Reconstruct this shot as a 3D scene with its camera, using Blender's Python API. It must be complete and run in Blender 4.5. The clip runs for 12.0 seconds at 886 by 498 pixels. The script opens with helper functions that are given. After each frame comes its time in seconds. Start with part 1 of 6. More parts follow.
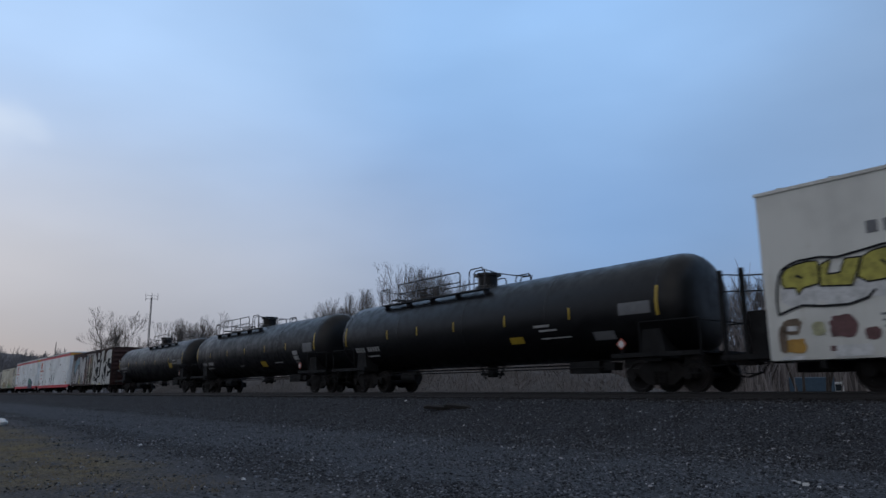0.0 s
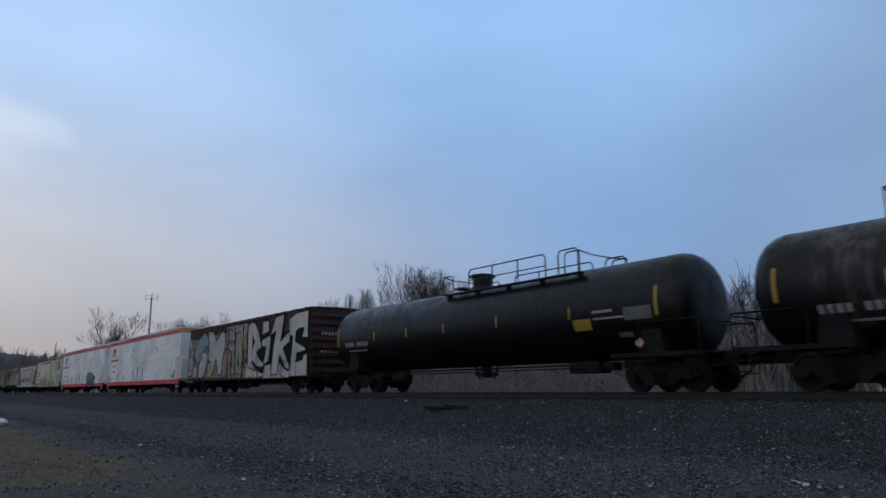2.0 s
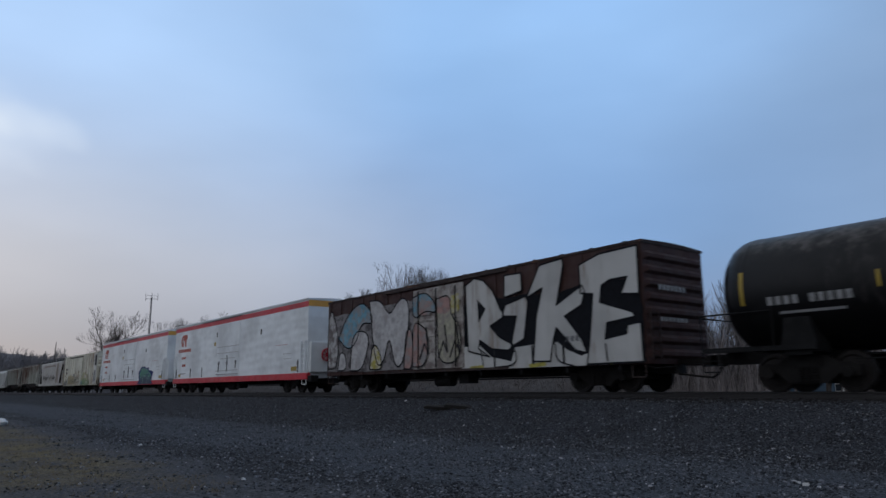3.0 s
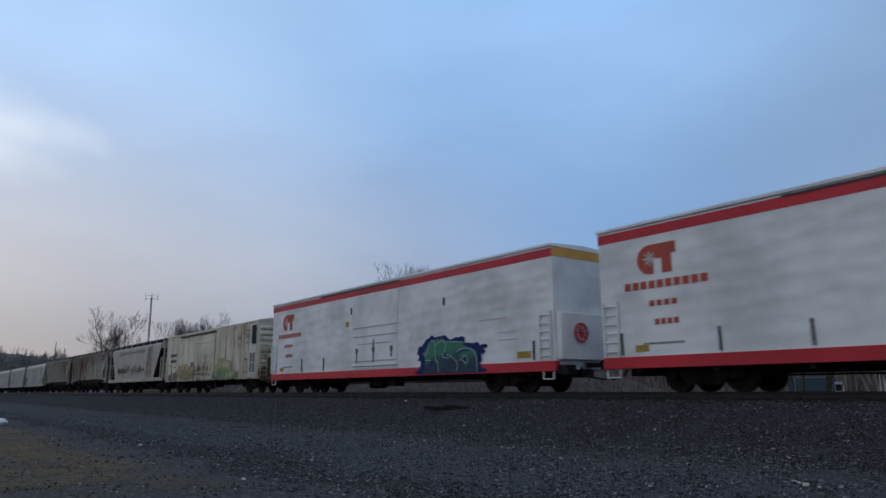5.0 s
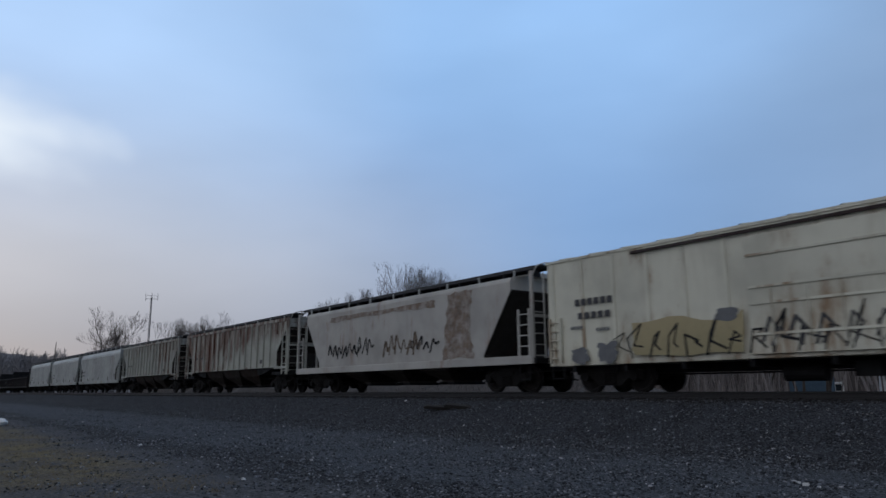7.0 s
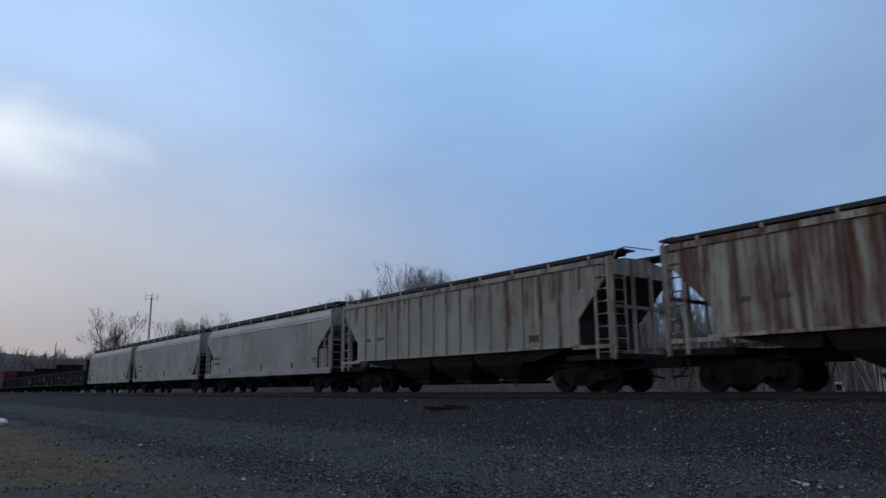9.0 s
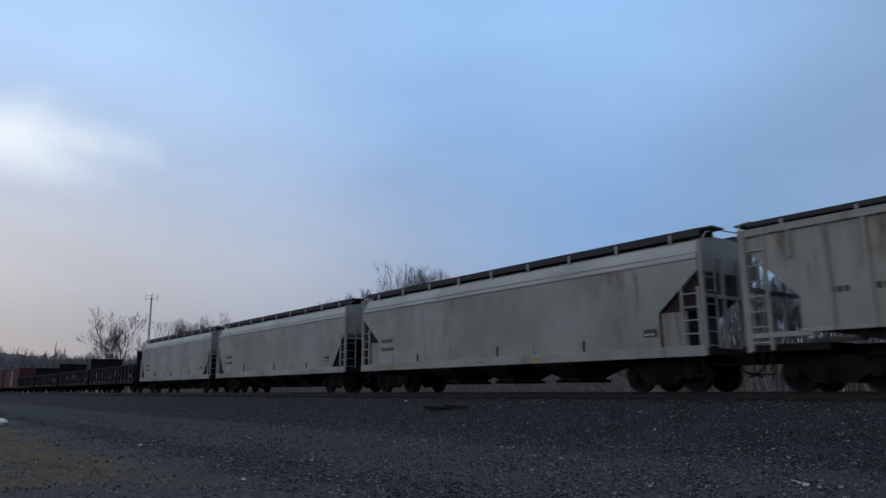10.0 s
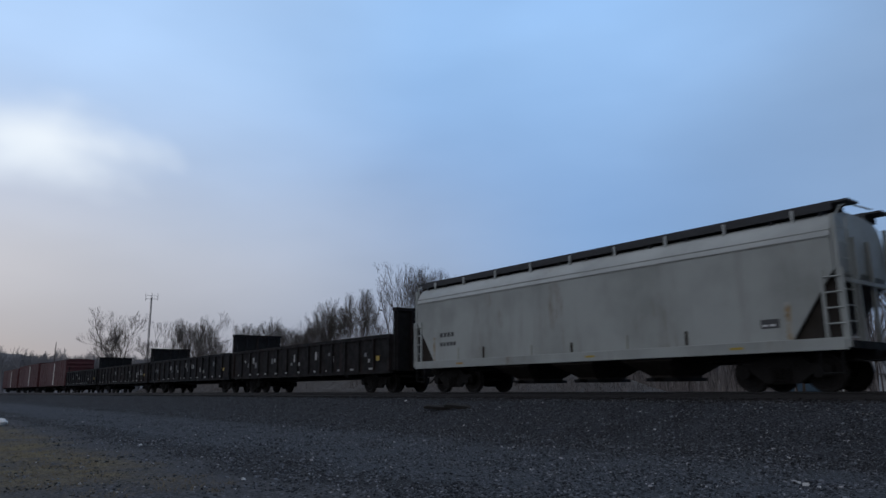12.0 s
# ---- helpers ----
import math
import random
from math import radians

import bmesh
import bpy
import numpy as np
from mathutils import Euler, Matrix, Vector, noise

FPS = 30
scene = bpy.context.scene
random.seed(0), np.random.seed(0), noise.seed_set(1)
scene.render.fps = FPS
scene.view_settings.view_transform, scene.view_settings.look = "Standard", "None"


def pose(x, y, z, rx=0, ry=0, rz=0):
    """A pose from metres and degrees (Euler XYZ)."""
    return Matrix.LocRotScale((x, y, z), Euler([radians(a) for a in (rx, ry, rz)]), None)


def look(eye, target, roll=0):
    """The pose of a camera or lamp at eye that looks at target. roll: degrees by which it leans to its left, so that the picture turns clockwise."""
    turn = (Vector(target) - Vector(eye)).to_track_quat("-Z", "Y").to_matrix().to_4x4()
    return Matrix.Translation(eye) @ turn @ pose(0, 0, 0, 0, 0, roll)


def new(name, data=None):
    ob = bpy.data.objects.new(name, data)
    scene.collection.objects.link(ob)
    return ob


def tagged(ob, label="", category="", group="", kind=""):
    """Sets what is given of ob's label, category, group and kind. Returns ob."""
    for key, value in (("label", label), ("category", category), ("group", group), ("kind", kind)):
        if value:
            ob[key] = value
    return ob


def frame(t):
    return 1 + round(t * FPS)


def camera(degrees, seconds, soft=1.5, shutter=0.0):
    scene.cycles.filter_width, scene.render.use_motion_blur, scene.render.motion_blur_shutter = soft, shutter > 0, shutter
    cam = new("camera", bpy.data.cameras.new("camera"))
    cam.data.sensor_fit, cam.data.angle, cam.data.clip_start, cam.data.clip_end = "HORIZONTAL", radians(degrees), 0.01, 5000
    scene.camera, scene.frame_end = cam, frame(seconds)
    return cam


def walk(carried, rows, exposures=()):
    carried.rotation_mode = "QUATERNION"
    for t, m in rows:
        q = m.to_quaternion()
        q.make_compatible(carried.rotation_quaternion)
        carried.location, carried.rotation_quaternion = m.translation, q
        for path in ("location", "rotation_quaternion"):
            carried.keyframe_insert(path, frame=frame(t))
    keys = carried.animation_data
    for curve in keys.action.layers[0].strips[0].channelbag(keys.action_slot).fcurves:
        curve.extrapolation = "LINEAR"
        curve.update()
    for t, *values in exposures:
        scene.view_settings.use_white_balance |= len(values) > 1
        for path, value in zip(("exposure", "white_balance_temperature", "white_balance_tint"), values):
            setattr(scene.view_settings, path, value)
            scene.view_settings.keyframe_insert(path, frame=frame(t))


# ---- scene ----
def train_offset(t):
    """How far the train has rolled along the track, t seconds into the clip."""
    return 19.976 * (t - 6) - 0.0257 * (t - 6) ** 2


cam = camera(65.35, 12.0, soft=1.5, shutter=0.15)
EYE = (0.0, 0.0, 0.15)
walk(cam, [(0.0, pose(*EYE, 101.42, 0.458, 51.85)), (12.0, pose(*EYE, 101.42, 0.458, 51.85))])

# ---------------------------------------------------------------- light
world = bpy.data.worlds.new("overcast_sky")
scene.world = world
world.use_nodes = True
wt = world.node_tree
wt.nodes.clear()


def wnode(kind):
    return wt.nodes.new(kind)


def wlink(a, b):
    wt.links.new(a, b)


w_out, w_bg = wnode("ShaderNodeOutputWorld"), wnode("ShaderNodeBackground")
w_co = wnode("ShaderNodeTexCoord")
w_sky = wnode("ShaderNodeTexSky")
w_sky.sky_type, w_sky.sun_disc, w_sky.sun_elevation, w_sky.sun_rotation = "NISHITA", False, radians(14), radians(-88)
w_bg.inputs["Strength"].default_value = 1.0


def toward(vec, lo, hi):
    """0 to 1 as the direction nears vec."""
    d = wnode("ShaderNodeVectorMath")
    d.operation = "DOT_PRODUCT"
    d.inputs[1].default_value = Vector(vec).normalized()
    wlink(w_co.outputs["Generated"], d.inputs[0])
    r = wnode("ShaderNodeMapRange")
    r.interpolation_type = "SMOOTHSTEP"
    r.inputs["From Min"].default_value, r.inputs["From Max"].default_value = lo, hi
    wlink(d.outputs["Value"], r.inputs["Value"])
    return r.outputs["Result"]


def wmix(a, b, fac, mode="MIX"):
    m = wnode("ShaderNodeMix")
    m.data_type, m.blend_type = "RGBA", mode
    for sock, v in ((m.inputs[6], a), (m.inputs[7], b), (m.inputs[0], fac)):
        if isinstance(v, (tuple, float)):
            sock.default_value = (*v, 1) if isinstance(v, tuple) else v
        else:
            wlink(v, sock)
    return m.outputs[2]


cloud_co = wnode("ShaderNodeMapping")
cloud_co.inputs["Scale"].default_value = (1.0, 1.0, 2.6)
wlink(w_co.outputs["Generated"], cloud_co.inputs["Vector"])
cloud = wnode("ShaderNodeTexNoise")
cloud.inputs["Scale"].default_value, cloud.inputs["Detail"].default_value, cloud.inputs["Roughness"].default_value = 1.7, 3.5, 0.5
wlink(cloud_co.outputs["Vector"], cloud.inputs["Vector"])
cl = wnode("ShaderNodeMapRange")
cl.inputs["From Min"].default_value, cl.inputs["From Max"].default_value = 0.3, 0.7
cl.inputs["To Min"].default_value, cl.inputs["To Max"].default_value = 0.90, 1.10
wlink(cloud.outputs["Fac"], cl.inputs["Value"])
col = wmix((0.220, 0.370, 0.635), (0.310, 0.525, 0.870), toward((0, 0, 1), 0.22, 0.50))
high_left = wnode("ShaderNodeMath")
high_left.operation = "MULTIPLY"
wlink(toward((-0.93, 0.05, 0.36), 0.84, 0.99), high_left.inputs[0])
high_left.inputs[1].default_value = 0.55
col = wmix(col, (0.50, 0.69, 0.98), high_left.outputs[0])
col = wmix(col, (0.36, 0.405, 0.465), toward((0, 0, 1), 0.56, 0.80))
col = wmix(col, (0.215, 0.315, 0.485), toward((0.25, 1, 0.15), 0.60, 1.0))
low_left = wnode("ShaderNodeMath")
low_left.operation = "MULTIPLY"
wlink(toward((-1.0, 0.02, 0.05), 0.62, 1.0), low_left.inputs[0])
wlink(toward((0, 0, 1), 0.44, 0.12), low_left.inputs[1])
col = wmix(col, (0.450, 0.488, 0.580), low_left.outputs[0])
col = wmix(col, (0.385, 0.415, 0.475), toward((0.35, -1, 0.25), -0.1, 0.75))
col = wmix((0.195, 0.228, 0.315), col, toward((0, 0, 1), -0.01, 0.22))
clc = wnode("ShaderNodeCombineColor")
for s in range(3):
    wlink(cl.outputs["Result"], clc.inputs[s])
col = wmix(col, clc.outputs["Color"], 1.0, "MULTIPLY")
# thin streaks in the overcast
streak_co = wnode("ShaderNodeMapping")
streak_co.inputs["Rotation"].default_value = (0.0, radians(14), 0.0)
streak_co.inputs["Scale"].default_value = (1.0, 1.0, 3.2)
wlink(w_co.outputs["Generated"], streak_co.inputs["Vector"])
streak = wnode("ShaderNodeTexNoise")
streak.inputs["Scale"].default_value, streak.inputs["Detail"].default_value, streak.inputs["Roughness"].default_value = 2.2, 5.0, 0.5
wlink(streak_co.outputs["Vector"], streak.inputs["Vector"])
st_range = wnode("ShaderNodeMapRange")
st_range.inputs["From Min"].default_value, st_range.inputs["From Max"].default_value = 0.3, 0.7
st_range.inputs["To Min"].default_value, st_range.inputs["To Max"].default_value = 0.945, 1.055
wlink(streak.outputs["Fac"], st_range.inputs["Value"])
stc = wnode("ShaderNodeCombineColor")
for s, k in enumerate((1.0, 0.75, 0.5)):
    soft = wnode("ShaderNodeMath")
    soft.operation = "MULTIPLY_ADD"
    wlink(st_range.outputs["Result"], soft.inputs[0])
    soft.inputs[1].default_value, soft.inputs[2].default_value = k, 1.0 - k
    wlink(soft.outputs[0], stc.inputs[s])
col = wmix(col, stc.outputs["Color"], 1.0, "MULTIPLY")
col = wmix(col, w_sky.outputs["Color"], 0.004, "ADD")
wlink(col, w_bg.inputs["Color"])
wlink(w_bg.outputs["Background"], w_out.inputs["Surface"])

sun_data = bpy.data.lights.new("sun", "SUN")
sun_data.energy, sun_data.angle, sun_data.color = 0.26, radians(70), (1.0, 0.95, 0.90)
sun = new("sun", sun_data)
sun.matrix_world = look((0, 0, 60), (-14, 60, 22))

# ---------------------------------------------------------------- materials


def material(name):
    m = bpy.data.materials.new(name)
    m.use_nodes = True
    t = m.node_tree
    return m, t, t.nodes["Principled BSDF"]


def noise_node(t, scale, detail=5.0, rough=0.6, stretch=(1, 1, 1), per_object=True):
    co, mp, n = t.nodes.new("ShaderNodeTexCoord"), t.nodes.new("ShaderNodeMapping"), t.nodes.new("ShaderNodeTexNoise")
    mp.inputs["Scale"].default_value = stretch
    n.noise_dimensions = "4D"
    n.inputs["Scale"].default_value, n.inputs["Detail"].default_value, n.inputs["Roughness"].default_value = scale, detail, rough
    t.links.new(co.outputs["Object"], mp.inputs["Vector"])
    t.links.new(mp.outputs["Vector"], n.inputs["Vector"])
    if per_object:
        info, mul = t.nodes.new("ShaderNodeObjectInfo"), t.nodes.new("ShaderNodeMath")
        mul.operation = "MULTIPLY"
        mul.inputs[1].default_value = 40
        t.links.new(info.outputs["Random"], mul.inputs[0])
        t.links.new(mul.outputs[0], n.inputs["W"])
    return n.outputs["Fac"]


def ramp(t, fac, lo, hi, a=0.0, b=1.0):
    r = t.nodes.new("ShaderNodeMapRange")
    r.interpolation_type = "SMOOTHSTEP"
    for k, v in (("From Min", lo), ("From Max", hi), ("To Min", a), ("To Max", b)):
        r.inputs[k].default_value = v
    t.links.new(fac, r.inputs["Value"])
    return r.outputs["Result"]


def mix(t, a, b, fac, mode="MIX"):
    m = t.nodes.new("ShaderNodeMix")
    m.data_type, m.blend_type = "RGBA", mode
    for sock, v in ((m.inputs[6], a), (m.inputs[7], b), (m.inputs[0], fac)):
        if isinstance(v, (tuple, float)):
            sock.default_value = (*v, 1) if isinstance(v, tuple) else v
        else:
            t.links.new(v, sock)
    return m.outputs[2]


def bump(t, p, height, strength=0.3, distance=0.02):
    b = t.nodes.new("ShaderNodeBump")
    b.inputs["Strength"].default_value, b.inputs["Distance"].default_value = strength, distance
    t.links.new(height, b.inputs["Height"])
    t.links.new(b.outputs["Normal"], p.inputs["Normal"])


def paint(name, base, rough=0.55, rust=0.0, rust_col=(0.13, 0.055, 0.03), dust=0.3, dust_col=(0.16, 0.14, 0.12), metal=0.0, dent=0.0, spec=0.4, rust_from=None):
    """Weathered paint: broad fading, rust and dirt run down in streaks, fine grain."""
    m, t, p = material(name)
    p.inputs["Metallic"].default_value = metal
    p.inputs["Specular IOR Level"].default_value = spec
    c = mix(t, base, tuple(v * 0.72 for v in base), ramp(t, noise_node(t, 0.5, 3), 0.35, 0.7))
    c = mix(t, c, dust_col, ramp(t, noise_node(t, 1.6, 6, 0.65, (1, 1, 0.16)), 0.5, 0.85, 0, dust))
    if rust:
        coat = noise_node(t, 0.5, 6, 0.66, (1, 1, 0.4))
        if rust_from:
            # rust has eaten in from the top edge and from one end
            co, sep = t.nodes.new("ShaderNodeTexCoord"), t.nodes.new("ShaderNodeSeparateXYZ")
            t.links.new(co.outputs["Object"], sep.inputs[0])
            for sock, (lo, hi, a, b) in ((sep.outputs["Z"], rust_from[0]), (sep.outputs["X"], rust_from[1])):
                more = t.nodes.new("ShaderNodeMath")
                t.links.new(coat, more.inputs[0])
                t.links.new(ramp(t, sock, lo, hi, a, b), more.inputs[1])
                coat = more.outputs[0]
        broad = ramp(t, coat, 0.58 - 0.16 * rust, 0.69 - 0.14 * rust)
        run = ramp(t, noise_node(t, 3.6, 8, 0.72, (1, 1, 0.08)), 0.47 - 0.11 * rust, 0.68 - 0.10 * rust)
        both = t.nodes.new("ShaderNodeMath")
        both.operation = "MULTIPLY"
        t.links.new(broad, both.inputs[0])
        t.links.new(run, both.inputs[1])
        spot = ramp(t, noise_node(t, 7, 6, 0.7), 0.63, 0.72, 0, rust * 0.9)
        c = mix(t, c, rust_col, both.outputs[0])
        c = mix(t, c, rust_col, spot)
    fine = noise_node(t, 28, 4, 0.7)
    c = mix(t, c, tuple(min(1, v * 1.22) for v in base), ramp(t, fine, 0.5, 0.8, 0, 0.22))
    t.links.new(c, p.inputs["Base Color"])
    t.links.new(ramp(t, noise_node(t, 3, 4), 0.3, 0.7, rough - 0.1, min(1, rough + 0.15)), p.inputs["Roughness"])
    if dent:
        # sheet steel pillowed between its inner posts
        co, mp, vor = t.nodes.new("ShaderNodeTexCoord"), t.nodes.new("ShaderNodeMapping"), t.nodes.new("ShaderNodeTexVoronoi")
        mp.inputs["Rotation"].default_value = (0, radians(6), 0)
        mp.inputs["Scale"].default_value = (1.05, 1, 2.3)
        vor.feature = "SMOOTH_F1"
        vor.inputs["Scale"].default_value, vor.inputs["Randomness"].default_value, vor.inputs["Smoothness"].default_value = 1.0, 0.55, 0.6
        t.links.new(co.outputs["Object"], mp.inputs["Vector"])
        t.links.new(mp.outputs["Vector"], vor.inputs["Vector"])
        bump(t, p, mix(t, vor.outputs["Distance"], noise_node(t, 1.3, 2.0, 0.4), 0.3), dent, 0.14)
    else:
        bump(t, p, fine, 0.12, 0.01)
    return m


def plain(name, base, rough=0.6, metal=0.0, vary=0.25, spec=0.5):
    m, t, p = material(name)
    p.inputs["Specular IOR Level"].default_value = spec
    p.inputs["Roughness"].default_value, p.inputs["Metallic"].default_value = rough, metal
    c = mix(t, base, tuple(v * (1 - vary) for v in base), ramp(t, noise_node(t, 5, 6, 0.7), 0.35, 0.7))
    t.links.new(c, p.inputs["Base Color"])
    bump(t, p, noise_node(t, 22, 4), 0.15, 0.01)
    return m


TANK_BLACK = paint("black tank paint", (0.004, 0.004, 0.005), 0.38, dust=0.12, dust_col=(0.016, 0.016, 0.019), spec=0.27)
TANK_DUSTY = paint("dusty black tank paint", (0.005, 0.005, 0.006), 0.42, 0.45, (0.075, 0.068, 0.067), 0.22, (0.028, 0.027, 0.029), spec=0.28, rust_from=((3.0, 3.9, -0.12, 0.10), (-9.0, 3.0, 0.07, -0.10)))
STEEL_BLACK = paint("black underframe paint", (0.006, 0.006, 0.007), 0.75, dust=0.3, dust_col=(0.016, 0.014, 0.012), spec=0.25)
CAST = paint("grimy cast steel", (0.007, 0.006, 0.006), 0.8, dust=0.35, dust_col=(0.018, 0.014, 0.011), spec=0.25)
WHEEL = paint("wheel steel", (0.012, 0.010, 0.010), 0.65, dust=0.5, dust_col=(0.022, 0.015, 0.011), metal=0.2, spec=0.3)
RAIL_GREY = plain("dark painted railing", (0.028, 0.029, 0.034), 0.55, 0.3)
BROWN = paint("boxcar brown paint", (0.042, 0.017, 0.015), 0.7, 0.5, (0.055, 0.025, 0.018), 0.35, (0.05, 0.04, 0.035))
BROWN_DARK = paint("dark brown roof", (0.03, 0.018, 0.017), 0.75, 0.3)
WHITE_REEFER = paint("white reefer paint", (0.74, 0.785, 0.82), 0.38, dust=0.12, dust_col=(0.5, 0.5, 0.5), dent=0.36)
WHITE_PLAIN = paint("clean white paint", (0.74, 0.785, 0.82), 0.45, dust=0.15, dust_col=(0.5, 0.5, 0.5))
WHITE_GREY = paint("faded white paint", (0.58, 0.585, 0.56), 0.55, 0.12, (0.25, 0.2, 0.14), 0.4, (0.33, 0.31, 0.28))
RED = paint("red stripe paint", (0.52, 0.026, 0.042), 0.45, dust=0.25, dust_col=(0.3, 0.04, 0.04))
LOGO_RED = paint("red logo paint", (0.42, 0.075, 0.045), 0.5, dust=0.1)
ORANGE = paint("orange end band", (0.62, 0.32, 0.06), 0.5, dust=0.2)
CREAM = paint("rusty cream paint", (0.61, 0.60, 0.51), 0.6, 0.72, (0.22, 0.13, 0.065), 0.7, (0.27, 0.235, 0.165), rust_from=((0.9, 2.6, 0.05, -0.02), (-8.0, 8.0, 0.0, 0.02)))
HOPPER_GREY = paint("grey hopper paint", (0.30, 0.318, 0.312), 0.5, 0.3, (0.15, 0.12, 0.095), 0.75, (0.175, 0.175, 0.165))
HOPPER_LIT = paint("hopper paint lightened as if lit", (0.39, 0.41, 0.41), 0.5, 0.03, dust=0.3, dust_col=(0.27, 0.27, 0.26))
HOPPER_PALE = paint("dusty hopper paint", (0.40, 0.39, 0.37), 0.6, 0.35, (0.2, 0.12, 0.08), 0.5, (0.26, 0.22, 0.19))
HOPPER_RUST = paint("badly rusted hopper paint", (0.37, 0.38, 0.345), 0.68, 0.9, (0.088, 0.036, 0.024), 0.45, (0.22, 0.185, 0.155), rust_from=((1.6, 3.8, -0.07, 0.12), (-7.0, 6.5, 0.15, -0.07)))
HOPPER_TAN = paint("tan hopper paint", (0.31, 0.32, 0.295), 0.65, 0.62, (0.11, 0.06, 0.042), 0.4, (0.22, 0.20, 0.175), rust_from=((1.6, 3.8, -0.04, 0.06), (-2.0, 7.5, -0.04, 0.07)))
# grime on the chutes; its darkness also carries the shade under hopper ends
CHUTE = paint("grimy chute paint darkened for shade", (0.028, 0.023, 0.020), 0.8, 0.6, (0.03, 0.016, 0.012), 0.4, (0.025, 0.022, 0.02), spec=0.25)
ROOFWALK = plain("dark roof grating", (0.035, 0.035, 0.04), 0.7, 0.2)
GONDOLA = paint("gondola paint", (0.006, 0.006, 0.008), 0.75, 0.5, (0.016, 0.011, 0.010), 0.4, (0.022, 0.021, 0.022), spec=0.25)
GONDOLA_BROWN = paint("rusty gondola paint", (0.009, 0.008, 0.009), 0.78, 0.6, (0.020, 0.012, 0.011), 0.4, (0.025, 0.022, 0.022), spec=0.25)
RED_CAR = paint("oxide red boxcar paint", (0.062, 0.013, 0.015), 0.65, 0.2, (0.05, 0.018, 0.016), 0.3, (0.09, 0.035, 0.036))
YELLOW = plain("yellow reflective tape", (0.36, 0.25, 0.025), 0.45)
MARK_WHITE = plain("white stencil paint", (0.55, 0.56, 0.57), 0.6, vary=0.4)
MARK_DIM = plain("dusty white stencil paint", (0.33, 0.335, 0.345), 0.6, vary=0.45)
MARK_GREY = plain("grey data panel", (0.13, 0.135, 0.145), 0.6)
DOOR_GREY = plain("grey door hardware", (0.40, 0.41, 0.42), 0.5)
MARK_DARK = plain("dark stencil paint", (0.05, 0.05, 0.055), 0.65)
SPRAY_WHITE = paint("white spray paint", (0.47, 0.475, 0.47), 0.6, 0.35, (0.22, 0.18, 0.15), 0.6, (0.27, 0.26, 0.25))
SPRAY_BLACK = plain("black spray paint", (0.014, 0.014, 0.017), 0.7, spec=0.2)
SPRAY_BLUE = plain("deep blue spray paint", (0.006, 0.016, 0.13), 0.6, spec=0.25)
SPRAY_MINT = plain("pale green outline", (0.24, 0.42, 0.36), 0.5)
SPRAY_YELLOW = plain("yellow spray paint", (0.38, 0.35, 0.06), 0.55, vary=0.5)
SPRAY_MAROON = plain("maroon spray paint", (0.115, 0.05, 0.052), 0.6, vary=0.6)
SPRAY_BROWN = plain("brown spray paint", (0.13, 0.09, 0.06), 0.6, vary=0.6)
SPRAY_PALE = plain("pale olive spray paint", (0.36, 0.36, 0.22), 0.6, vary=0.5)
SPRAY_OCHRE = plain("ochre spray paint", (0.36, 0.20, 0.03), 0.55, vary=0.4)


def overspray(name, base, under, lo=0.42, hi=0.58):
    """Thin spray paint, with the old paint showing through in flecks and runs."""
    m, t, p = material(name)
    c = mix(t, base, tuple(v * 0.6 for v in base), ramp(t, noise_node(t, 4, 5), 0.35, 0.7))
    c = mix(t, c, under, ramp(t, noise_node(t, 2.6, 6, 0.68), lo, hi))
    t.links.new(c, p.inputs["Base Color"])
    p.inputs["Roughness"].default_value = 0.6
    return m


THIN_YELLOW = overspray("thin yellow spray", (0.36, 0.32, 0.05), (0.42, 0.40, 0.34))
THIN_GREEN = overspray("thin green spray", (0.05, 0.17, 0.06), (0.30, 0.34, 0.24))
THIN_PINK = overspray("thin pink spray", (0.36, 0.17, 0.13), (0.45, 0.42, 0.36))
THIN_TEAL = overspray("thin teal spray", (0.02, 0.11, 0.11), (0.32, 0.36, 0.33))
FADED_RED = plain("faded red line paint", (0.46, 0.26, 0.27), 0.5)
THIN_OCHRE = overspray("ochre rust run", (0.24, 0.15, 0.06), (0.28, 0.28, 0.26))
RUST_DARK = overspray("dark rusty grime", (0.10, 0.065, 0.042), (0.22, 0.17, 0.12), 0.45, 0.7)
OLD_GROUND = overspray("smeared grey spray", (0.20, 0.19, 0.195), (0.035, 0.03, 0.032), 0.46, 0.6)
RUST_WASH = overspray("washed rust stain", (0.17, 0.115, 0.08), (0.33, 0.31, 0.29), 0.38, 0.72)
DOOR_MIX = overspray("smeared door paint", (0.36, 0.34, 0.32), (0.14, 0.115, 0.11), 0.45, 0.6)
FADED_SKY = overspray("faded light blue spray", (0.12, 0.30, 0.40), (0.20, 0.20, 0.21))
FADED_PINK = overspray("faded pink spray", (0.34, 0.20, 0.18), (0.22, 0.21, 0.21))
THIN_PALE = overspray("thin pale olive spray", (0.36, 0.35, 0.26), (0.22, 0.20, 0.18))
PALE_OLD = overspray("old white spray", (0.44, 0.44, 0.45), (0.27, 0.25, 0.25), 0.48, 0.7)
FADED_WHITE = overspray("faded white spray", (0.42, 0.42, 0.42), (0.10, 0.08, 0.08))


